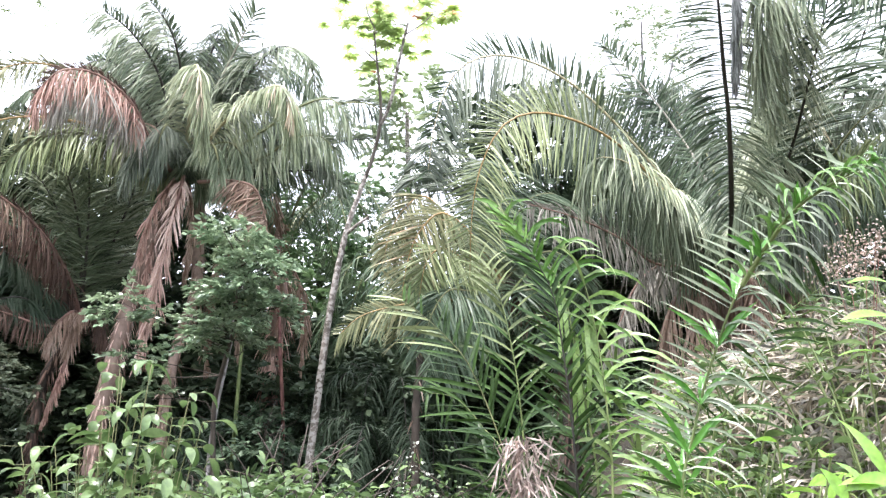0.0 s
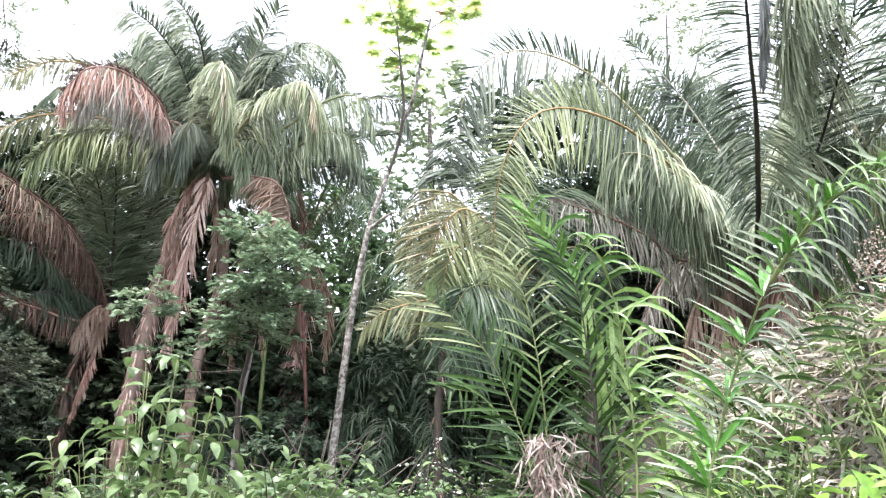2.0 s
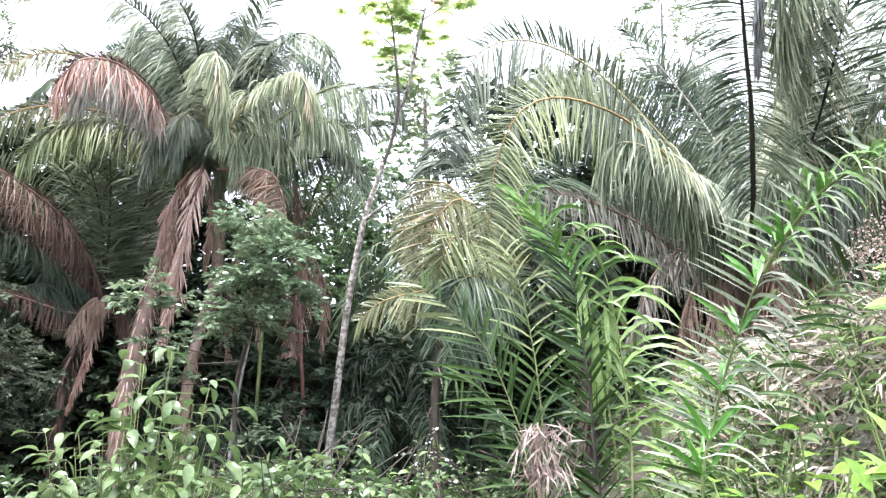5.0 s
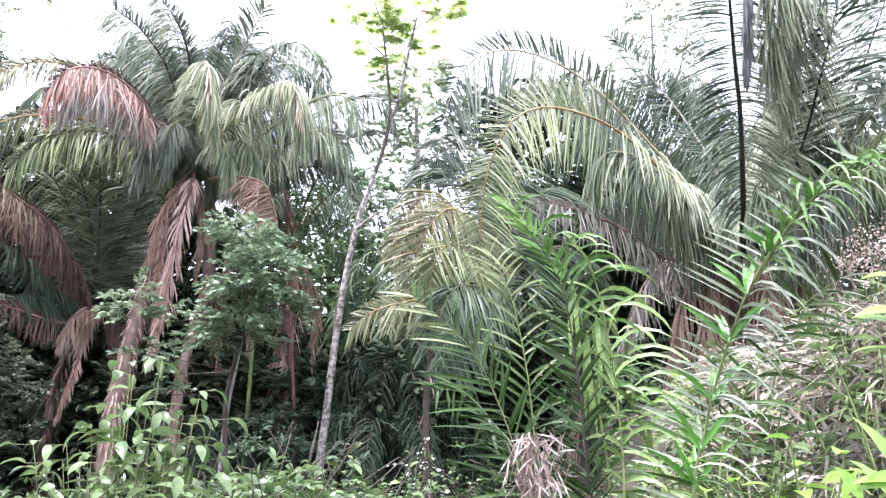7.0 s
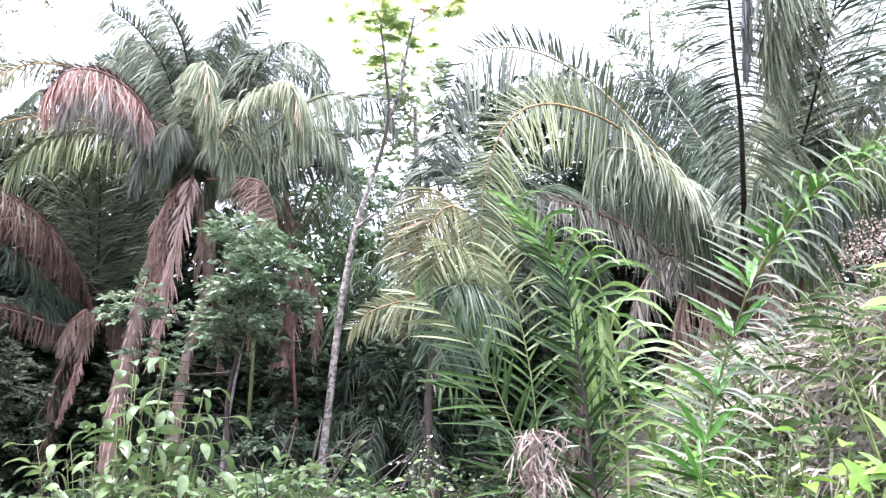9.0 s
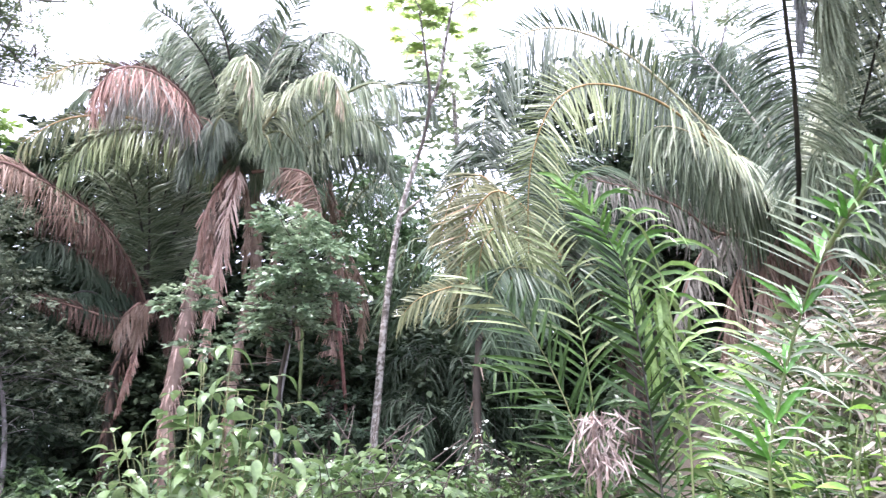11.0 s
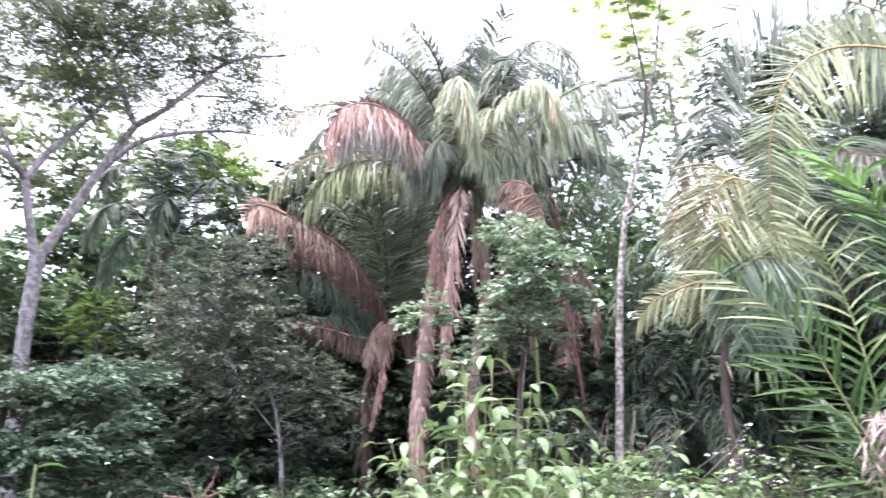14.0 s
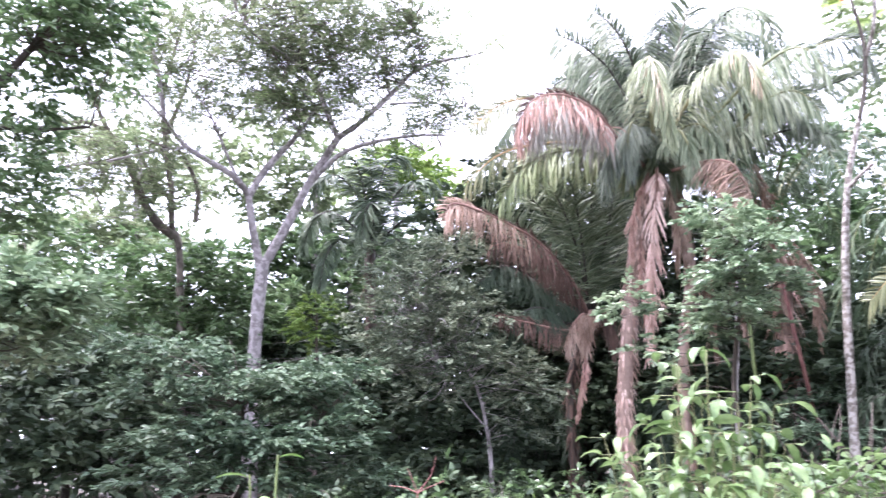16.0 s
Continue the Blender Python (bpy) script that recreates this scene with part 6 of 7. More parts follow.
# ---- foreground shrub with drooping leaves ----
shrub = thing("shrub", foot((-1.19, 2.86, 1.21)), "shrub with large drooping pale green leaves", "shrub")
sf = np.array(shrub.location)
tips = [(-1.10, 2.89, 1.97), (-0.97, 2.99, 1.87), (-1.23, 2.96, 1.93), (-1.23, 2.81, 1.79), (-1.01, 2.93, 1.74), (-1.34, 2.72, 1.66), (-1.37, 2.65, 1.60), (-0.89, 3.02, 1.62), (-0.92, 2.86, 1.66), (-1.05, 2.72, 1.70), (-1.21, 2.61, 1.63), (-1.10, 2.60, 1.59), (-0.98, 2.69, 1.59), (-0.88, 2.76, 1.50), (-1.31, 2.62, 1.52), (-1.04, 2.56, 1.51), (-1.17, 2.57, 1.51), (-0.94, 2.64, 1.49), (-1.16, 2.88, 1.79), (-1.11, 3.01, 1.63), (-1.42, 3.01, 1.58), (-1.03, 3.14, 1.54), (-1.19, 2.78, 1.67), (-1.11, 2.80, 1.61), (-1.03, 3.04, 1.67), (-1.34, 2.60, 1.49), (-0.86, 2.87, 1.48), (-0.99, 2.63, 1.52), (-1.12, 2.59, 1.49), (-1.31, 2.83, 1.72), (-1.09, 2.96, 1.81)]
for q in tips:
    q = np.array(q)
    for r in range(2):
        e = q + rng.normal(0, 0.05, 3) * r
        out = unit((e - np.array((-1.1, 2.8, 1.6))) * np.array([1, 1, 0]) + rng.normal(0, 0.2, 3) * np.array([1, 1, 0]) + np.array([0, -0.1, 0]))
        c = spline([sf, sf * 0.6 + e * 0.4 + np.array([rng.normal(0, 0.05), 0.05, 0.06]), sf * 0.2 + e * 0.8 + UP * 0.02, e, e + out * 0.06 - UP * 0.01], 20)
        st = Shape().add(tube(c, (0.0045, 0.003, 0.0012), 6)).make("stem", [RACHIS], shrub)
        n = 14
        f = np.linspace(0.38, 1.0, n) * 18.9
        i = f.astype(int)
        p = c[i] + (c[i + 1] - c[i]) * (f - i)[:, None]
        a = np.arange(n) * 2.5 + rng.uniform(0, 6.28)
        aim = np.stack([np.cos(a), np.sin(a) * 0.8, rng.uniform(-0.3, 0.45, n)], 1) + out * 0.4 + rng.normal(0, 0.15, (n, 3))
        v, fc = blades(p, aim, np.repeat([UP], n, 0) + rng.normal(0, 0.35, (n, 3)), 0.118 * rng.uniform(0.35, 1.15, n), 0.04 * rng.uniform(0.65, 1.15, n), 1.7 * rng.uniform(0.1, 1.7, n), 6, OVATE, 0.16)
        per = len(fc) // n
        for k in range(n):
            Shape().add((v[k], fc[:per])).make("leaf", [SHRUB], st)

# shrubs along the bottom of the view, head high
def leafy_shrub(p, r, mat, long, wide, label, twigs=17, droop=1.2, m=7):
    f = foot(p)
    tree("low_shrub", f, [([f, (p[0], p[1], 0.5 * (p[2] + f[2])), p], (0.008, 0.005, 0.002))], [((p[0], p[1], p[2] - r * 0.3), (r, r, r), twigs), ((p[0], p[1], p[2] - r * 1.3), (r * 1.1, r, r), twigs)],
         mat, BARK_DARK, label, "shrub", "low shrubs", every=4, twig=0.003, m=m, long=long, wide=wide, reach=0.2, flat=0.4, inner=0.2, level=0.5, k=4, droop=droop)


for p, r, mat, ln, word in (((-1.00, 4.49, 1.53), 0.22, SHRUB, 0.13, "pale glossy"), ((-0.90, 4.82, 1.56), 0.24, SHRUB, 0.13, "pale glossy"), ((-0.65, 4.96, 1.54), 0.26, SHRUB, 0.12, "pale glossy"), ((-0.51, 5.17, 1.48), 0.26, SHRUB_LOW, 0.10, "mid-green"), ((-0.72, 4.54, 1.47), 0.22, SHRUB_LOW, 0.10, "mid-green"), ((-0.33, 5.59, 1.43), 0.30, SHRUB_LOW, 0.09, "mid-green"), ((-0.17, 6.20, 1.50), 0.32, SHRUB_LOW, 0.08, "small-leaved green"), ((0.07, 6.00, 1.46), 0.30, SHRUB_LOW, 0.09, "small-leaved green"), ((0.31, 5.79, 1.43), 0.28, SHRUB_LOW, 0.09, "small-leaved green"), ((-1.50, 5.81, 1.47), 0.34, TREE, 0.10, "dull green"), ((-1.61, 5.26, 1.45), 0.30, SHRUB_LOW, 0.10, "mid-green"), ((-1.15, 4.75, 1.60), 0.24, SHRUB, 0.13, "pale glossy"), ((-2.63, 4.64, 1.40), 0.22, SHRUB, 0.11, "pale glossy"), ((-2.96, 4.92, 1.31), 0.25, SHRUB_LOW, 0.10, "mid-green"), ((-3.51, 5.04, 1.28), 0.25, SHRUB_LOW, 0.10, "mid-green"), ((-4.30, 4.42, 1.27), 0.3, TREE, 0.12, "dull green"), ((-4.60, 3.35, 1.31), 0.3, TREE, 0.12, "dull green"), ((-5.92, 3.15, 1.34), 0.35, TREE, 0.12, "dull green"), ((-6.52, 3.07, 1.38), 0.4, TREE_DARK, 0.12, "dark"), ((-7.37, 3.61, 1.39), 0.5, TREE, 0.12, "dull green"), ((-6.65, 3.89, 1.36), 0.45, TREE, 0.12, "dull green"), ((-5.96, 4.03, 1.31), 0.4, TREE_DARK, 0.12, "dark"), ((-5.62, 5.23, 1.27), 0.4, TREE_DARK, 0.12, "dark"), ((-4.46, 5.59, 1.21), 0.35, TREE_DARK, 0.12, "dark")):
    leafy_shrub((p[0], p[1], p[2] - (0.3 if p[0] < -2.5 else 0.13)), r, mat, ln * 0.78, ln * 0.3, word + " leafy shrub in the undergrowth")
leafy_shrub((-0.31, 6.39, 1.56), 0.2, WHITE_LEAF, 0.04, 0.025, "shrub flecked with small whitish flowers", 5)
p = (-2.39, 1.93, 1.58)
f = foot(p)
herb("tall_herb", f, p[2] - f[2], 9, 0.13, 0.04, CANE, "thin-stemmed herb with fresh green pointed leaves", stems=3, spread=0.05, group="tall herbs")

# bare reddish twig
twig = thing("bare_twig", foot((-2.07, 2.40, 1.42)), "bare reddish branching twig among undergrowth", "plant")
w = Shape()
for q in ((-2.01, 2.44, 1.60), (-2.10, 2.38, 1.56), (-1.99, 2.46, 1.51), (-2.15, 2.33, 1.50)):
    w.add(tube(spline([(-2.07, 2.40, 1.47), np.array((-2.07, 2.40, 1.47)) * 0.5 + np.array(q) * 0.5 + rng.normal(0, 0.01, 3), q], 6), (0.003, 0.0014), 5))
w.add(tube(spline([twig.location, (-2.07, 2.39, 1.44), (-2.07, 2.40, 1.47)], 6), (0.005, 0.003), 5))
w.make("stem", [STEM_RED], twig)

# ---- left: forked grey tree with a feathery crown ----
forked = thing("forked_tree", foot((-20.14, 16.72, 2.59)), "forked grey tree with wide feathery crown", "tree")
w = Shape()
w.add(tube(spline([forked.location, (-20.08, 16.64, 4.02), (-19.81, 16.50, 6.20), (-19.44, 16.36, 7.94)], 24), (0.27, 0.24, 0.22, 0.2), 10, 0.05))
w.make("trunk", [BARK_GREY], forked)
w = Shape()
BOUGHS = (([(-19.53, 16.36, 7.66), (-19.47, 15.91, 8.91), (-19.31, 15.53, 10.06)], (0.15, 0.12)), ([(-19.31, 15.53, 10.06), (-19.13, 14.67, 10.46), (-19.35, 13.11, 10.98), (-19.18, 12.16, 11.54), (-18.86, 11.18, 11.80)], (0.12, 0.1, 0.06, 0.03)), ([(-19.28, 15.56, 10.06), (-18.90, 15.86, 10.94), (-18.03, 16.52, 12.24), (-17.59, 16.85, 13.16)], (0.13, 0.1, 0.05)), ([(-19.45, 16.38, 7.84), (-18.76, 16.67, 9.04), (-17.85, 16.91, 10.59), (-16.85, 17.15, 11.92)], (0.17, 0.15, 0.12)), ([(-17.77, 16.96, 10.62), (-16.72, 17.07, 11.25), (-15.54, 17.42, 11.50), (-14.24, 18.15, 11.62), (-13.12, 18.77, 11.48)], (0.09, 0.07, 0.05, 0.02)), ([(-16.85, 17.15, 11.92), (-16.12, 17.51, 12.44), (-15.18, 17.86, 13.21), (-14.10, 18.18, 14.01), (-12.38, 19.16, 14.35)], (0.11, 0.09, 0.06, 0.02)), ([(-16.85, 17.15, 11.92), (-16.87, 16.55, 12.83), (-16.82, 16.03, 13.63), (-17.00, 15.24, 14.38), (-16.93, 14.41, 15.39)], (0.11, 0.08, 0.05, 0.02)), ([(-16.82, 16.03, 13.63), (-16.38, 16.40, 14.56), (-16.06, 16.74, 15.33), (-15.43, 16.75, 16.37)], (0.06, 0.04, 0.02)), ([(-16.82, 16.03, 13.63), (-16.63, 14.43, 13.79), (-16.66, 13.34, 13.98), (-16.40, 12.48, 14.22)], (0.06, 0.04, 0.02)), ([(-15.18, 17.86, 13.21), (-15.33, 17.76, 14.25), (-15.60, 17.50, 15.30), (-15.42, 17.02, 16.08)], (0.05, 0.035, 0.02)), ([(-14.10, 18.18, 14.01), (-13.95, 17.86, 14.64), (-13.86, 17.46, 15.26)], (0.04, 0.02)), ([(-17.59, 16.85, 13.16), (-18.02, 16.20, 13.89), (-18.97, 15.51, 14.45), (-19.83, 14.99, 14.85)], (0.05, 0.03, 0.015)), ([(-15.26, 17.95, 12.96), (-14.09, 18.28, 12.78), (-12.69, 18.83, 12.39)], (0.04, 0.03, 0.015)), ([(-19.35, 13.11, 10.98), (-19.95, 12.35, 10.76), (-20.71, 11.38, 10.34), (-21.50, 10.13, 9.97)], (0.06, 0.04, 0.02)), ([(-18.86, 11.18, 11.80), (-19.41, 10.44, 12.04), (-20.30, 9.63, 11.83), (-20.84, 9.19, 11.14)], (0.04, 0.03, 0.015)), ([(-20.62, 11.50, 10.38), (-21.09, 11.12, 9.74), (-21.56, 10.57, 9.26)], (0.03, 0.012)), ([(-19.12, 14.90, 10.37), (-18.98, 14.30, 11.08), (-18.80, 13.45, 12.08), (-18.78, 12.58, 12.69)], (0.06, 0.045, 0.02)), ([(-18.03, 16.52, 12.24), (-18.38, 16.04, 13.10), (-18.41, 15.53, 14.17)], (0.05, 0.03, 0.015)), ([(-19.18, 12.16, 11.54), (-18.84, 11.65, 12.71), (-18.57, 11.11, 13.66), (-18.28, 10.57, 14.56)], (0.07, 0.05, 0.03)), ([(-18.88, 11.72, 12.56), (-18.41, 12.27, 13.19), (-18.06, 12.36, 14.05)], (0.05, 0.02)))
wood = np.concatenate([spline(pts, 8 * len(pts)) for pts, radii in BOUGHS])
for pts, radii in BOUGHS:
    Shape().add(tube(spline(pts, 8 * len(pts)), radii, 7, 0.08)).make("limb", [BARK_GREY], forked)
g, tw = Shape(), Shape()


def feathers(g, tw, c, radii, n, wood, per=34, reach=0.9, long=0.13, wide=0.04):
    """Flat sprays of tiny leaves on thin twigs, in level layers."""
    pos = np.array(c) + rng.normal(0, 0.5, (n, 3)) * np.array(radii)
    ang = rng.uniform(0, 6.28, n)
    axis = np.stack([np.cos(ang), np.sin(ang), rng.normal(0.05, 0.15, n)], 1)
    g.add(sprigs(pos, axis, per, long, wide, reach, 0.75, 0.3, 2, OVATE, 0, 0.15))
    limbs(tw, wood, pos, 0.028, 0.006, 6, bend=0.35)
    for p, a in zip(pos[::3], axis[::3]):
        tw.add(tube(np.array([p - a * 0.5, p, p + a * reach - UP * 0.1]), (0.012, 0.006), 3))


for c, r, n in (((-17.00, 14.73, 14.96), (2.2, 2, 0.7), 60), ((-16.06, 15.29, 15.47), (2.5, 2, 0.6), 70), ((-15.53, 16.86, 15.19), (2.2, 2, 0.8), 65), ((-14.22, 17.05, 15.41), (2.0, 2, 0.6), 45), ((-13.82, 18.29, 14.17), (1.8, 1.6, 0.6), 36), ((-13.13, 18.52, 12.41), (1.5, 1.6, 0.5), 26), ((-15.05, 17.99, 11.99), (1.6, 1.6, 0.5), 26), ((-16.13, 17.52, 13.58), (1.8, 1.6, 0.7), 36), ((-17.19, 15.92, 14.33), (2.0, 1.6, 0.7), 50), ((-17.51, 14.06, 14.04), (2.0, 1.6, 0.8), 50), ((-19.08, 15.16, 13.61), (1.8, 1.6, 0.8), 36), ((-18.25, 16.44, 13.21), (1.5, 1.5, 0.6), 26), ((-18.75, 12.99, 12.27), (2.2, 1.6, 0.8), 40), ((-18.55, 11.80, 13.04), (2.0, 1.6, 0.8), 40), ((-18.03, 12.12, 14.31), (2.2, 1.6, 0.9), 50), ((-19.73, 11.82, 10.85), (1.8, 1.6, 0.8), 26), ((-12.34, 18.81, 14.90), (1.2, 1.2, 0.5), 8), ((-20.94, 11.39, 9.77), (1.8, 1.6, 0.8), 24), ((-21.01, 10.46, 10.76), (1.8, 1.6, 0.8), 24), ((-15.01, 15.23, 16.64), (3.5, 2, 1.0), 60), ((-17.17, 13.21, 16.27), (3, 2, 1.0), 50), ((-16.81, 15.03, 13.82), (2.0, 1.6, 0.7), 40), ((-15.98, 16.42, 13.77), (1.8, 1.6, 0.6), 36), ((-15.01, 17.40, 14.47), (1.8, 1.6, 0.6), 36), ((-14.44, 18.78, 13.79), (1.6, 1.5, 0.5), 28), ((-16.54, 15.98, 12.27), (1.8, 1.6, 0.6), 30), ((-14.32, 19.61, 12.56), (1.4, 1.5, 0.4), 20), ((-17.18, 14.78, 12.52), (1.8, 1.6, 0.6), 30)):
    feathers(g, tw, c, r, int(n * 1.8), wood, long=0.145, wide=0.047)
g.make("crown", [TREE_GREY], forked)
tagged(tw.make("twig", [BARK_MID], forked), kind="stuff")

# second slender tree behind it
second = thing("forked_tree", foot((-23.77, 16.79, 3.91)), "thin dark-limbed tree with sparse crown behind", "tree")
STEMS = (([second.location, (-22.26, 15.14, 8.09), (-22.20, 14.72, 9.19), (-21.74, 14.23, 10.57), (-21.38, 13.66, 11.91), (-20.96, 13.20, 13.04), (-20.53, 12.40, 14.39), (-20.28, 11.72, 14.99)], (0.26, 0.2, 0.15, 0.14, 0.12, 0.1, 0.07, 0.04)), ([(-22.20, 14.80, 9.01), (-22.29, 14.00, 9.54), (-22.16, 13.28, 10.41), (-21.93, 12.59, 11.32), (-21.83, 11.90, 11.84), (-21.54, 11.08, 12.80)], (0.17, 0.15, 0.13, 0.11, 0.08, 0.04)), ([(-21.85, 14.29, 10.21), (-21.90, 13.83, 10.50), (-21.76, 13.20, 11.17), (-21.75, 12.85, 11.65)], (0.09, 0.07, 0.05)), ([(-21.38, 13.66, 11.91), (-21.07, 13.77, 12.88), (-20.71, 13.88, 13.84), (-20.31, 13.85, 14.95)], (0.09, 0.06, 0.03)), ([(-20.96, 13.20, 13.04), (-20.40, 13.00, 13.99), (-19.75, 12.86, 14.92), (-19.15, 12.62, 15.79)], (0.08, 0.06, 0.03)), ([(-21.95, 15.42, 9.60), (-21.66, 15.25, 10.62), (-21.54, 14.76, 11.38), (-21.53, 14.15, 12.01)], (0.1, 0.08, 0.05)), ([(-21.83, 11.90, 11.84), (-21.92, 11.02, 11.85), (-22.26, 10.19, 11.47), (-22.41, 9.46, 11.32)], (0.07, 0.05, 0.03)), ([(-22.07, 12.61, 10.97), (-22.37, 11.57, 10.74), (-22.67, 10.78, 10.39), (-22.73, 10.32, 10.18)], (0.06, 0.05, 0.03)))
for i, (pts, radii) in enumerate(STEMS):
    Shape().add(tube(spline(pts, 8 * len(pts)), radii, 7, 0.08)).make("limb" if i else "trunk", [BARK_MID], second)
g, tw = Shape(), Shape()
wood = np.concatenate([spline(pts, 8 * len(pts))[len(pts) * 3 :] for pts, radii in STEMS])
for c, r, n in (((-20.31, 11.97, 14.72), (2.4, 1.6, 1.2), 60), ((-19.70, 13.07, 15.00), (2.0, 1.6, 1.2), 45), ((-21.47, 11.80, 12.67), (2.2, 1.6, 0.9), 40), ((-22.33, 10.77, 11.23), (2.6, 1.6, 0.9), 50), ((-22.26, 11.89, 10.61), (2.2, 1.6, 0.8), 40), ((-21.73, 13.06, 11.42), (2.2, 1.6, 0.7), 40), ((-21.29, 14.41, 12.14), (1.8, 1.6, 0.8), 36), ((-22.79, 10.27, 10.09), (2.2, 1.6, 0.9), 40), ((-20.79, 13.75, 13.40), (1.8, 1.4, 0.8), 30), ((-22.23, 12.80, 10.00), (2.6, 1.6, 0.8), 50), ((-21.79, 14.07, 9.74), (2.4, 1.6, 0.8), 50)):
    feathers(g, tw, c, r, int(n * 0.6), wood, long=0.17, wide=0.06)
g.make("crown", [TREE_GREY], second)
tagged(tw.make("twig", [BARK_MID], second), kind="stuff")

# rounded dark tree in front of the shaded palm
tree("rounded_tree", foot((-11.12, 16.79, 0.86)), [([foot((-11.12, 16.79, 0.86)), (-11.09, 16.82, 1.26), (-11.15, 16.78, 2.23), (-11.29, 16.62, 3.22), (-11.94, 16.47, 4.59)], (0.065, 0.055, 0.04, 0.02)), ([(-11.15, 16.78, 2.23), (-11.81, 16.24, 3.38), (-12.65, 15.94, 5.22)], (0.018, 0.012))],
     [((-12.34, 16.07, 6.12), (1.5, 1.3, 0.9), 190), ((-12.70, 15.52, 5.17), (1.4, 1.3, 1.0), 170), ((-11.40, 16.25, 5.10), (1.2, 1.2, 0.9), 150), ((-11.97, 15.76, 4.23), (1.7, 1.3, 0.9), 170), ((-10.73, 16.46, 3.60), (1.2, 1.0, 0.7), 110), ((-9.95, 16.75, 3.14), (0.8, 0.8, 0.7), 60), ((-13.03, 15.21, 3.99), (1.0, 1.0, 0.9), 80), ((-12.07, 16.51, 7.03), (1.1, 1.0, 0.5), 90), ((-12.06, 15.59, 3.08), (1.0, 0.9, 0.5), 45), ((-10.24, 16.87, 2.19), (0.7, 0.7, 0.6), 35), ((-13.47, 15.52, 6.68), (0.8, 0.8, 0.6), 50)],
     TREE_MID, BARK_GREY, "rounded small-leaved dark green tree with pale trunk", m=20, long=0.125, wide=0.062, reach=0.4, flat=0.35, inner=0.35, level=0.5)
# layered bushes
tree("layered_bush", foot((-12.60, 10.14, 0.74)), [([foot((-12.60, 10.14, 0.74)), (-12.64, 10.12, 1.57), (-12.57, 10.15, 2.65)], (0.12, 0.08, 0.05)), ([foot((-12.60, 10.14, 0.74)), (-11.93, 10.94, 1.54), (-11.45, 11.39, 2.63)], (0.09, 0.06, 0.04))],
     [((-13.99, 9.79, 3.65), (1.3, 1.0, 0.5), 90), ((-12.63, 10.05, 2.87), (1.4, 1.0, 0.45), 100), ((-11.91, 10.88, 2.97), (1.2, 1.0, 0.4), 80), ((-12.12, 12.04, 3.41), (1.0, 1.0, 0.4), 60), ((-12.75, 9.14, 2.11), (1.3, 1.0, 0.4), 90), ((-11.83, 9.85, 1.87), (1.4, 1.0, 0.45), 100), ((-11.27, 10.90, 1.96), (1.2, 1.0, 0.5), 80), ((-11.85, 9.50, 1.28), (1.5, 1.0, 0.5), 90), ((-13.98, 9.04, 2.92), (1.0, 1.0, 0.5), 60), ((-12.05, 11.49, 2.67), (1.2, 0.8, 0.4), 60), ((-12.66, 8.41, 1.32), (1.2, 1, 0.5), 50), ((-11.14, 11.73, 1.19), (0.9, 0.9, 0.4), 35), ((-15.36, 9.46, 3.99), (1.2, 1, 0.5), 60)],
     TREE_BLUE, BARK_DARK, "broad bush with flat layers of green leaves", "bush", m=20, long=0.165, wide=0.08, reach=0.5, flat=0.6, level=0.12, inner=0.2, low=-0.3)
tree("bush", foot((-17.24, 16.71, 4.50)), [([foot((-17.24, 16.71, 4.50)), (-17.21, 16.68, 4.84), (-17.11, 16.55, 5.86)], (0.1, 0.06, 0.04))],
     [((-17.11, 16.55, 5.86), (0.75, 0.7, 0.7), 60), ((-17.17, 16.34, 5.24), (0.5, 0.6, 0.4), 24)], TREE_LIME, BARK_DARK, "small yellow-green bush standing out of dark foliage", "bush", m=10, long=0.22, wide=0.1, reach=0.3, flat=0.5)
# mass of foliage on the left
tree("tree", foot((-23.78, 16.93, 1.98)), [([foot((-23.78, 16.93, 1.98)), (-23.77, 16.79, 3.91), (-23.48, 16.32, 7.47)], (0.2, 0.15, 0.1))],
     [((-23.48, 16.32, 7.47), (2.27, 1.5, 1.26), 143), ((-24.32, 15.36, 6.63), (1.89, 1.5, 1.13), 91), ((-22.76, 17.54, 6.71), (1.89, 1.5, 1.26), 130), ((-23.15, 17.22, 8.62), (1.76, 1.4, 0.88), 91), ((-24.40, 16.14, 9.06), (1.76, 1.4, 0.76), 78), ((-22.20, 19.21, 6.00), (1.64, 1.4, 1.01), 104), ((-22.65, 16.32, 5.55), (2.52, 1.4, 1.13), 156), ((-22.23, 20.33, 7.45), (1.26, 1.2, 0.76), 52), ((-26.69, 14.95, 7.72), (1.76, 1.4, 1.51), 52)],
     TREE, BARK_DARK, "dense dark green tree foliage behind forked tree", m=10, long=0.34, wide=0.14, reach=0.65, flat=0.5, inner=0.3)
tree("tree", foot((-12.22, 4.92, 2.61)), [([foot((-12.22, 4.92, 2.61)), (-12.08, 4.67, 4.20), (-11.81, 4.21, 5.73), (-11.27, 3.94, 7.22)], (0.22, 0.16, 0.12, 0.06))],
     [((-11.39, 5.17, 3.84), (0.8, 0.8, 0.45), 150), ((-11.21, 5.46, 4.03), (0.45, 0.6, 0.3), 70), ((-11.37, 5.13, 3.43), (0.6, 0.6, 0.4), 90), ((-11.40, 5.42, 3.06), (0.25, 0.4, 0.25), 24), ((-11.52, 4.73, 4.12), (0.6, 0.6, 0.5), 60)], TREE_FRESH, BARK_DARK, "low leafy branches of light green tree", m=10, long=0.2, wide=0.085, reach=0.4, flat=0.6, inner=0.2, level=0.2)
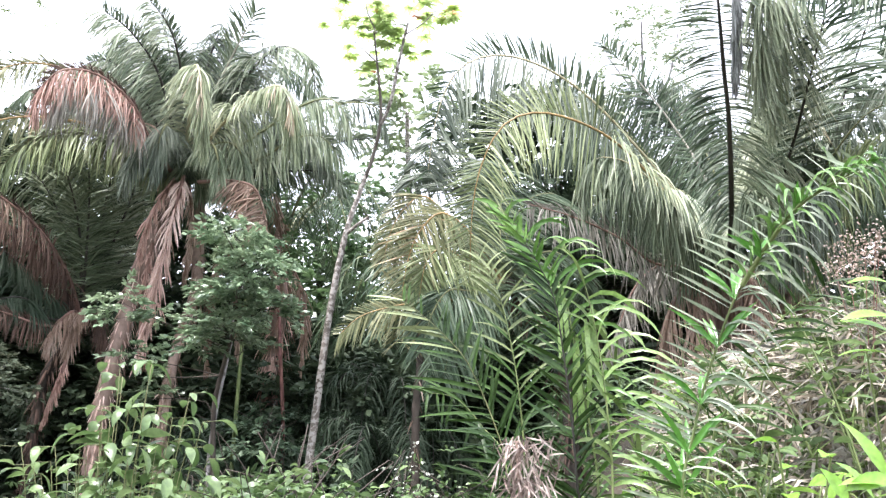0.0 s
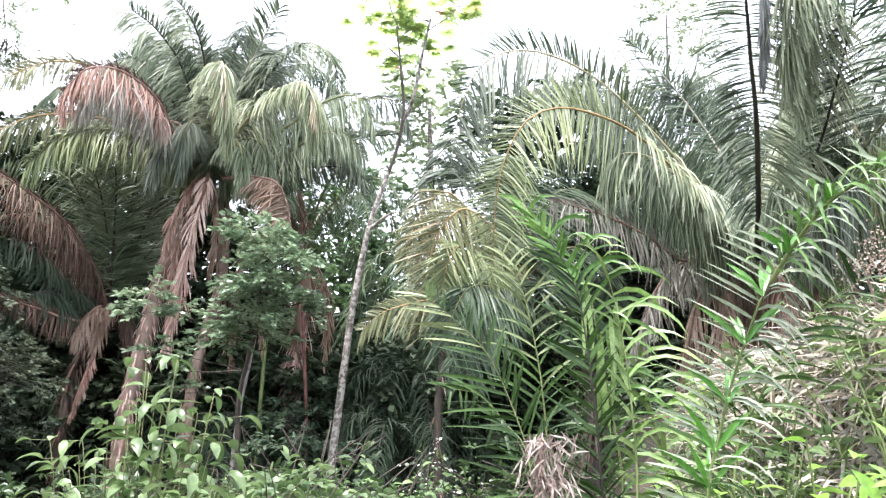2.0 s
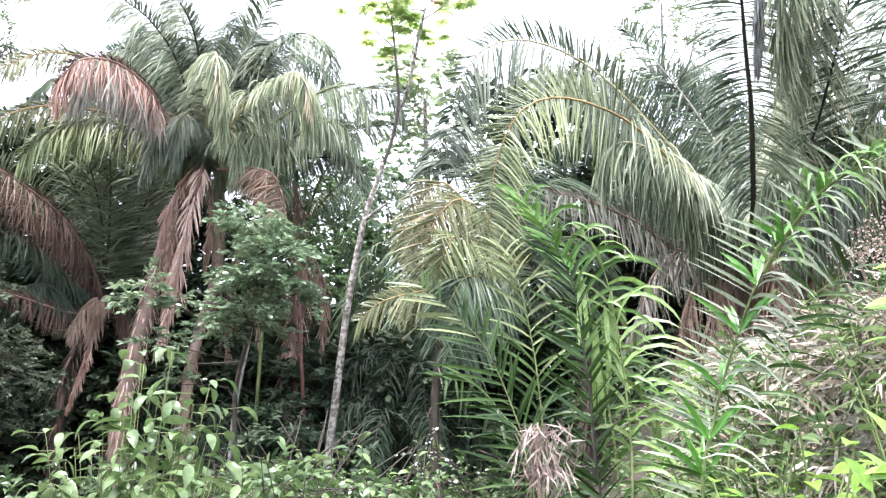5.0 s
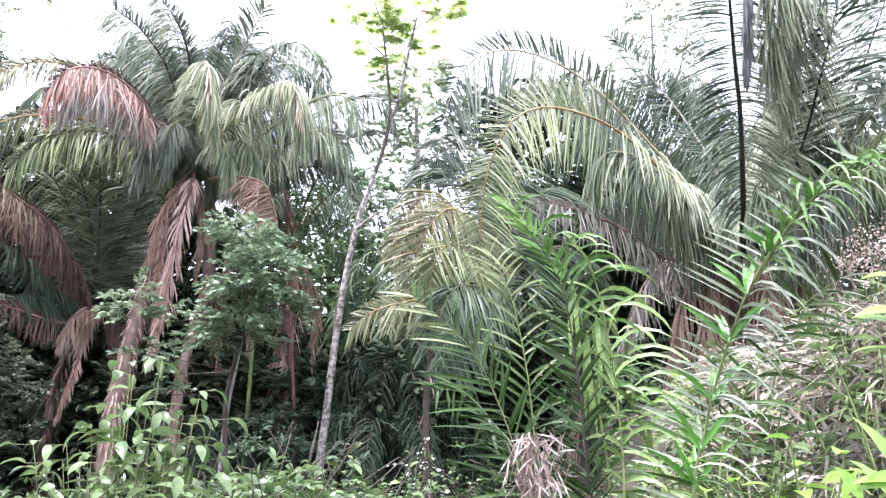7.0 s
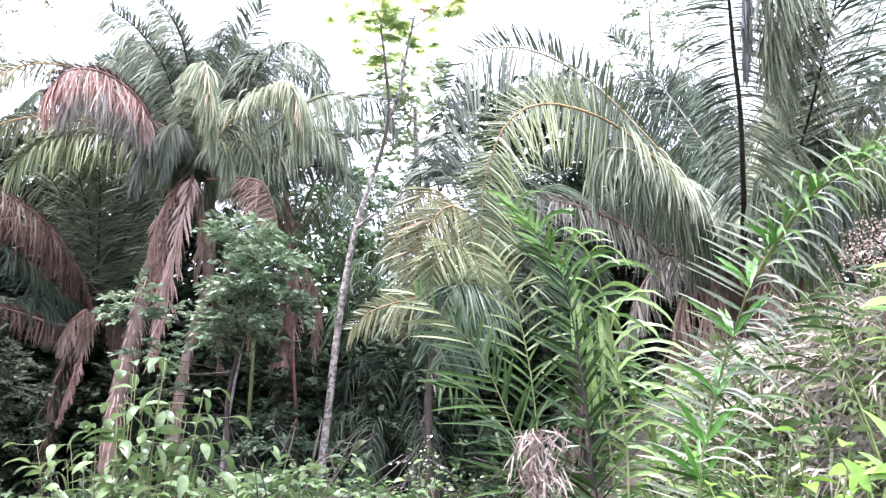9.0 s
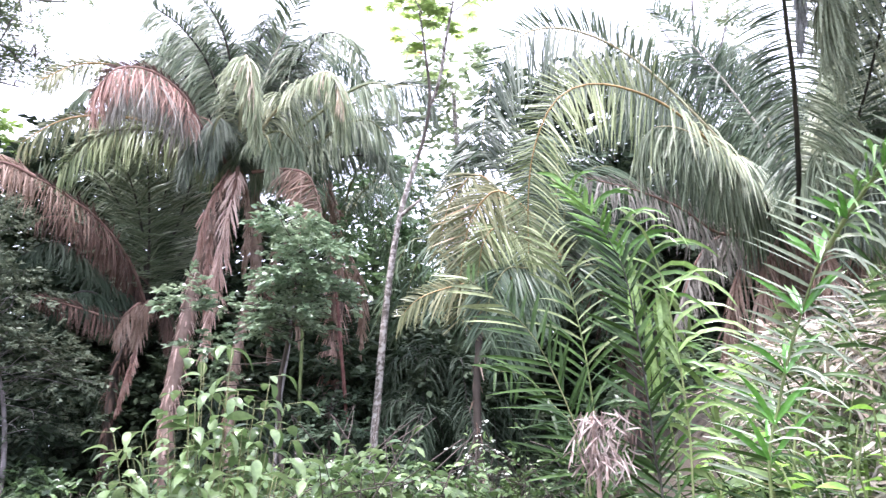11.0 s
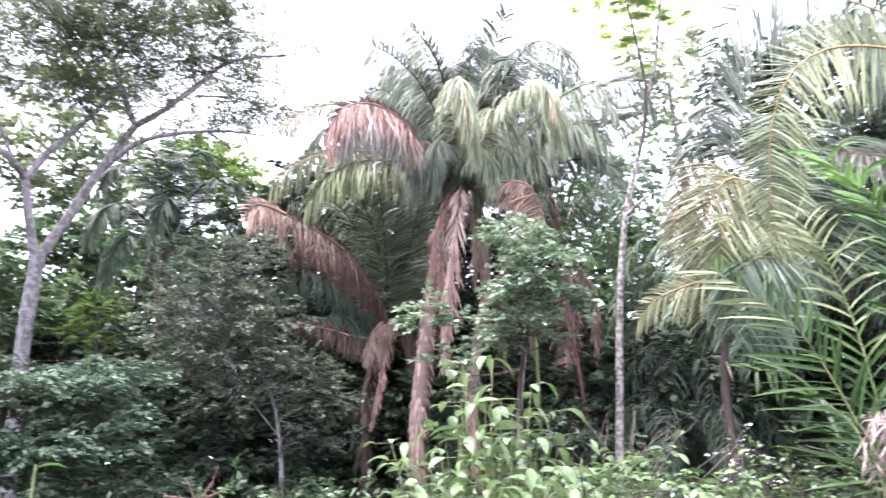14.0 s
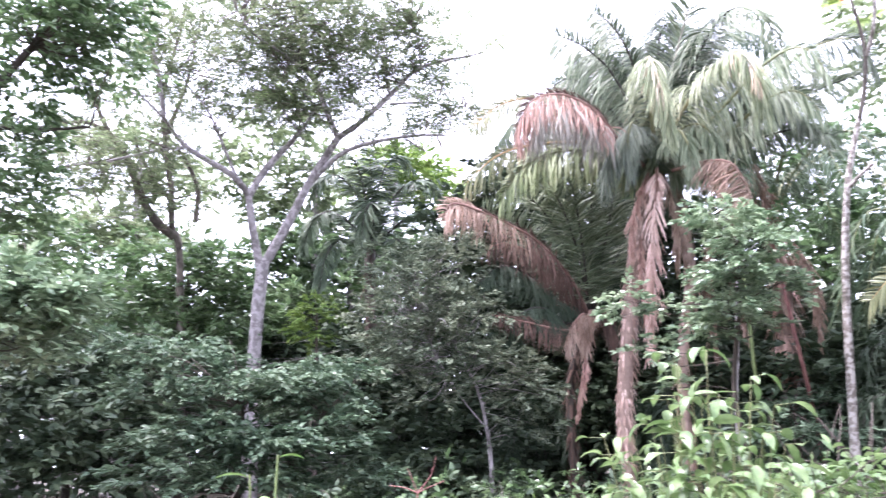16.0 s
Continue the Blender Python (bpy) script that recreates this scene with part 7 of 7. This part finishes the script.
tree("tree", foot((-14.28, 4.82, 3.64)), [([foot((-14.28, 4.82, 3.64)), (-13.92, 4.76, 5.44), (-13.21, 4.92, 7.29), (-12.46, 5.34, 8.46)], (0.25, 0.2, 0.14, 0.06)), ([(-13.33, 4.82, 7.09), (-12.93, 5.72, 7.18), (-12.48, 6.46, 7.36)], (0.05, 0.02))],
     [((-12.49, 5.36, 8.38), (1.1, 1, 0.8), 120), ((-11.99, 5.94, 8.78), (1.0, 1, 0.7), 100), ((-12.08, 6.54, 8.53), (0.6, 0.8, 0.5), 40), ((-12.90, 5.37, 7.57), (0.7, 0.8, 0.6), 60), ((-11.65, 6.12, 9.17), (0.7, 0.8, 0.6), 60), ((-12.08, 5.36, 9.07), (1.2, 1, 0.7), 110), ((-13.25, 5.46, 6.67), (0.7, 0.8, 0.9), 110), ((-13.51, 5.48, 5.92), (0.7, 0.8, 0.8), 90), ((-14.43, 6.23, 5.56), (1.0, 0.9, 0.8), 120), ((-14.99, 7.34, 5.78), (0.7, 0.8, 0.5), 40), ((-12.69, 6.50, 8.15), (0.6, 0.6, 0.4), 24)], TREE, BARK_DARK, "leafy dark green branches overhanging from a tall tree", m=9, long=0.17, wide=0.085, reach=0.35, flat=0.4, inner=0.3)
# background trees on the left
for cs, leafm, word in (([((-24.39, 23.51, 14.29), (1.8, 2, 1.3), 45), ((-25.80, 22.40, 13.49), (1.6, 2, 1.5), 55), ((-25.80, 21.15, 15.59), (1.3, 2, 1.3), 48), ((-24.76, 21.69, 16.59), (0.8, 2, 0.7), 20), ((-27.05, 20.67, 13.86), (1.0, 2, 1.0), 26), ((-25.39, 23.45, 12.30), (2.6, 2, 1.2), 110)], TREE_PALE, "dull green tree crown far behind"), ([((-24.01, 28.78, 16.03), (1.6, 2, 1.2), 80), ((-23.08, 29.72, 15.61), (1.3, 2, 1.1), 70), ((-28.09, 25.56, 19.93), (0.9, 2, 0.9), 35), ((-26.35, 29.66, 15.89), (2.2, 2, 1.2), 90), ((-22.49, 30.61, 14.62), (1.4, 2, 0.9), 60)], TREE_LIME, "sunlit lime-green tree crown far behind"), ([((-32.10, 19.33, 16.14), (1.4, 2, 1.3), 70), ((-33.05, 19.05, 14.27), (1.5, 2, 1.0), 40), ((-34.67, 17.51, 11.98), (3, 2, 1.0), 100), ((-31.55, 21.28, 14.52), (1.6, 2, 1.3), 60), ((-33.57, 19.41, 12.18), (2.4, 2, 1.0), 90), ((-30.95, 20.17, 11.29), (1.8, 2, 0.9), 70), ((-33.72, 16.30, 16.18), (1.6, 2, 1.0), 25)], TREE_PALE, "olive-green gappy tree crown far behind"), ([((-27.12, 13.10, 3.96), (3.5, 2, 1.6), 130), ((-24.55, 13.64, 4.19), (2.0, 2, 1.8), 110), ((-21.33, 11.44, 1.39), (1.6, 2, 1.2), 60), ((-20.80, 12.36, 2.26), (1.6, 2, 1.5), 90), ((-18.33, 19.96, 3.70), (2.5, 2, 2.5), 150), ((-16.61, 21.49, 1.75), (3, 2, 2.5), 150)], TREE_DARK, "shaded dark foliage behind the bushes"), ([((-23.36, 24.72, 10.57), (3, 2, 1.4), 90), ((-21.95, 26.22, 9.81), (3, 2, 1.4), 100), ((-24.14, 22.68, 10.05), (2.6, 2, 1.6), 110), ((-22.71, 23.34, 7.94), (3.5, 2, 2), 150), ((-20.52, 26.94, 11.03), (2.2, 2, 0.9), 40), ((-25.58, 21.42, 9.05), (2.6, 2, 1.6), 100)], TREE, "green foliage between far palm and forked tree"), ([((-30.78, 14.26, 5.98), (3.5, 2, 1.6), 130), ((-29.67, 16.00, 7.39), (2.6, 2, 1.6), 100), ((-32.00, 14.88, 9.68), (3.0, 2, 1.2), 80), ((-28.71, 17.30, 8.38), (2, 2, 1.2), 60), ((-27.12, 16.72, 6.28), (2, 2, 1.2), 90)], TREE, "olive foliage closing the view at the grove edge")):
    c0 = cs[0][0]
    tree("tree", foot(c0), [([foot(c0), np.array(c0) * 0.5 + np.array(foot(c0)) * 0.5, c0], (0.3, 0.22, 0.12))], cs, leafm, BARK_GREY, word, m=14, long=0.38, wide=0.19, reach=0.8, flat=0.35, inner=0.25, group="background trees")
# far palm on the left
crown_f = (-19.11, 21.29, 9.47)
palm_f = thing("palm_tree", foot(crown_f), "distant dark palm with drooping fanned fronds", "palm tree", "palms of the grove")
shaggy(palm_f, [palm_f.location, np.array(palm_f.location) * 0.4 + np.array(crown_f) * 0.6, crown_f], (0.22, 0.2, 0.2), 100, BARK_DARK, DEAD_DARK)
for pts in ([(-18.97, 20.64, 10.99), (-19.17, 19.76, 11.82), (-19.56, 19.12, 11.73), (-20.03, 18.96, 10.80)], [(-18.71, 20.62, 10.93), (-18.52, 19.90, 12.16), (-18.68, 19.24, 12.56), (-18.95, 18.94, 12.09)], [(-18.68, 20.90, 11.00), (-18.38, 20.48, 12.41), (-18.24, 20.10, 13.05)], [(-18.63, 21.07, 11.03), (-18.15, 21.03, 12.28), (-17.61, 21.23, 12.78), (-17.32, 21.72, 12.28)], [(-18.51, 21.36, 10.62), (-17.66, 21.61, 11.64), (-16.87, 22.02, 11.79), (-16.52, 22.60, 11.07)], [(-18.25, 21.45, 9.91), (-17.28, 21.63, 10.42), (-16.62, 21.98, 10.15), (-16.43, 22.38, 9.09)], [(-19.25, 20.48, 10.11), (-19.56, 19.58, 10.52), (-19.99, 19.05, 10.04), (-20.37, 18.97, 8.91)], [(-19.08, 20.62, 9.44), (-19.40, 19.89, 9.46), (-19.77, 19.53, 8.69), (-20.03, 19.53, 7.46)], [(-18.51, 20.77, 10.03), (-18.02, 20.22, 10.68), (-18.08, 19.83, 10.16), (-18.33, 19.89, 8.72)], [(-18.31, 21.18, 9.41), (-17.64, 21.20, 9.40), (-17.26, 21.39, 8.61), (-17.25, 21.51, 7.36)]):
    plume(palm_f, [crown_f, *pts], [((-0.8, 0.1, 0.2), (-0.5, -0.6, 0.2), 0.95, 0.9, 0.7), ((0.8, 0.1, 0.2), (0.5, -0.6, 0.2), 0.95, 0.9, 0.7)], PALM_DARK, RACHIS_DARK, n=130, wide=0.05, thick=0.05, head=-37)

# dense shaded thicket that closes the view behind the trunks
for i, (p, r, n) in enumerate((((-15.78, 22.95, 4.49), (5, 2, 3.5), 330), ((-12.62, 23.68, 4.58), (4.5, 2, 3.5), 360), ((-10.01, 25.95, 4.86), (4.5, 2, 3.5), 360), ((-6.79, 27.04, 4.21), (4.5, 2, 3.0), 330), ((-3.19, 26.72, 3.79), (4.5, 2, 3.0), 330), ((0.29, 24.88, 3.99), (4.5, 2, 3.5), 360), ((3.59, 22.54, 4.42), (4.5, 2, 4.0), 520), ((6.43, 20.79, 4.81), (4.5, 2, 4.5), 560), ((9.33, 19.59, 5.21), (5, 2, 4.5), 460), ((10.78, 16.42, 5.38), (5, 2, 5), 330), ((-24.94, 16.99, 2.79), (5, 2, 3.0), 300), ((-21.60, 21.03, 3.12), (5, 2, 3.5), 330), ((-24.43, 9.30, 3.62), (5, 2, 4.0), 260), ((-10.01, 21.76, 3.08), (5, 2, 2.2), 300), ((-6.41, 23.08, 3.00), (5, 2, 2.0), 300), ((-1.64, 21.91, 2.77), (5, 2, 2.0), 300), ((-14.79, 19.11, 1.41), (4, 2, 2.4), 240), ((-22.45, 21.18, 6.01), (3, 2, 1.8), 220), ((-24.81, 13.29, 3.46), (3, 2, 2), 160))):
    tree("thicket", foot(p), [([foot(p), p], (0.15, 0.06))], [(p, r, int(n * 1.25))], TREE_DARK, BARK_DARK, "deeply shaded thicket, leaf colour darkened for shade", "bush", "thicket behind the palms", m=17, long=0.36, wide=0.16, reach=0.9, flat=0.3, inner=0.1, low=-0.9, every=25)

# far woods behind everything; arc behind the viewpoint added unseen, to shape reflected light
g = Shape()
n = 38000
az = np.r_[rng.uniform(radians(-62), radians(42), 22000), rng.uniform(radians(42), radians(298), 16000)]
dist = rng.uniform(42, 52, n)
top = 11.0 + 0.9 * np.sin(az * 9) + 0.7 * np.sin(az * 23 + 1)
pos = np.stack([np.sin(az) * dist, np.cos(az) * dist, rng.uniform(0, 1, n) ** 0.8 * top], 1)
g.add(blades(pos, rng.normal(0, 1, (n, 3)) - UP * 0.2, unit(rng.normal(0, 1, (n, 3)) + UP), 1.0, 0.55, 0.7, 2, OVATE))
tagged(g.make("far_woods", [TREE_DARK]), "dark continuous woods closing the distance, with added unseen arc behind", "woods", kind="stuff")
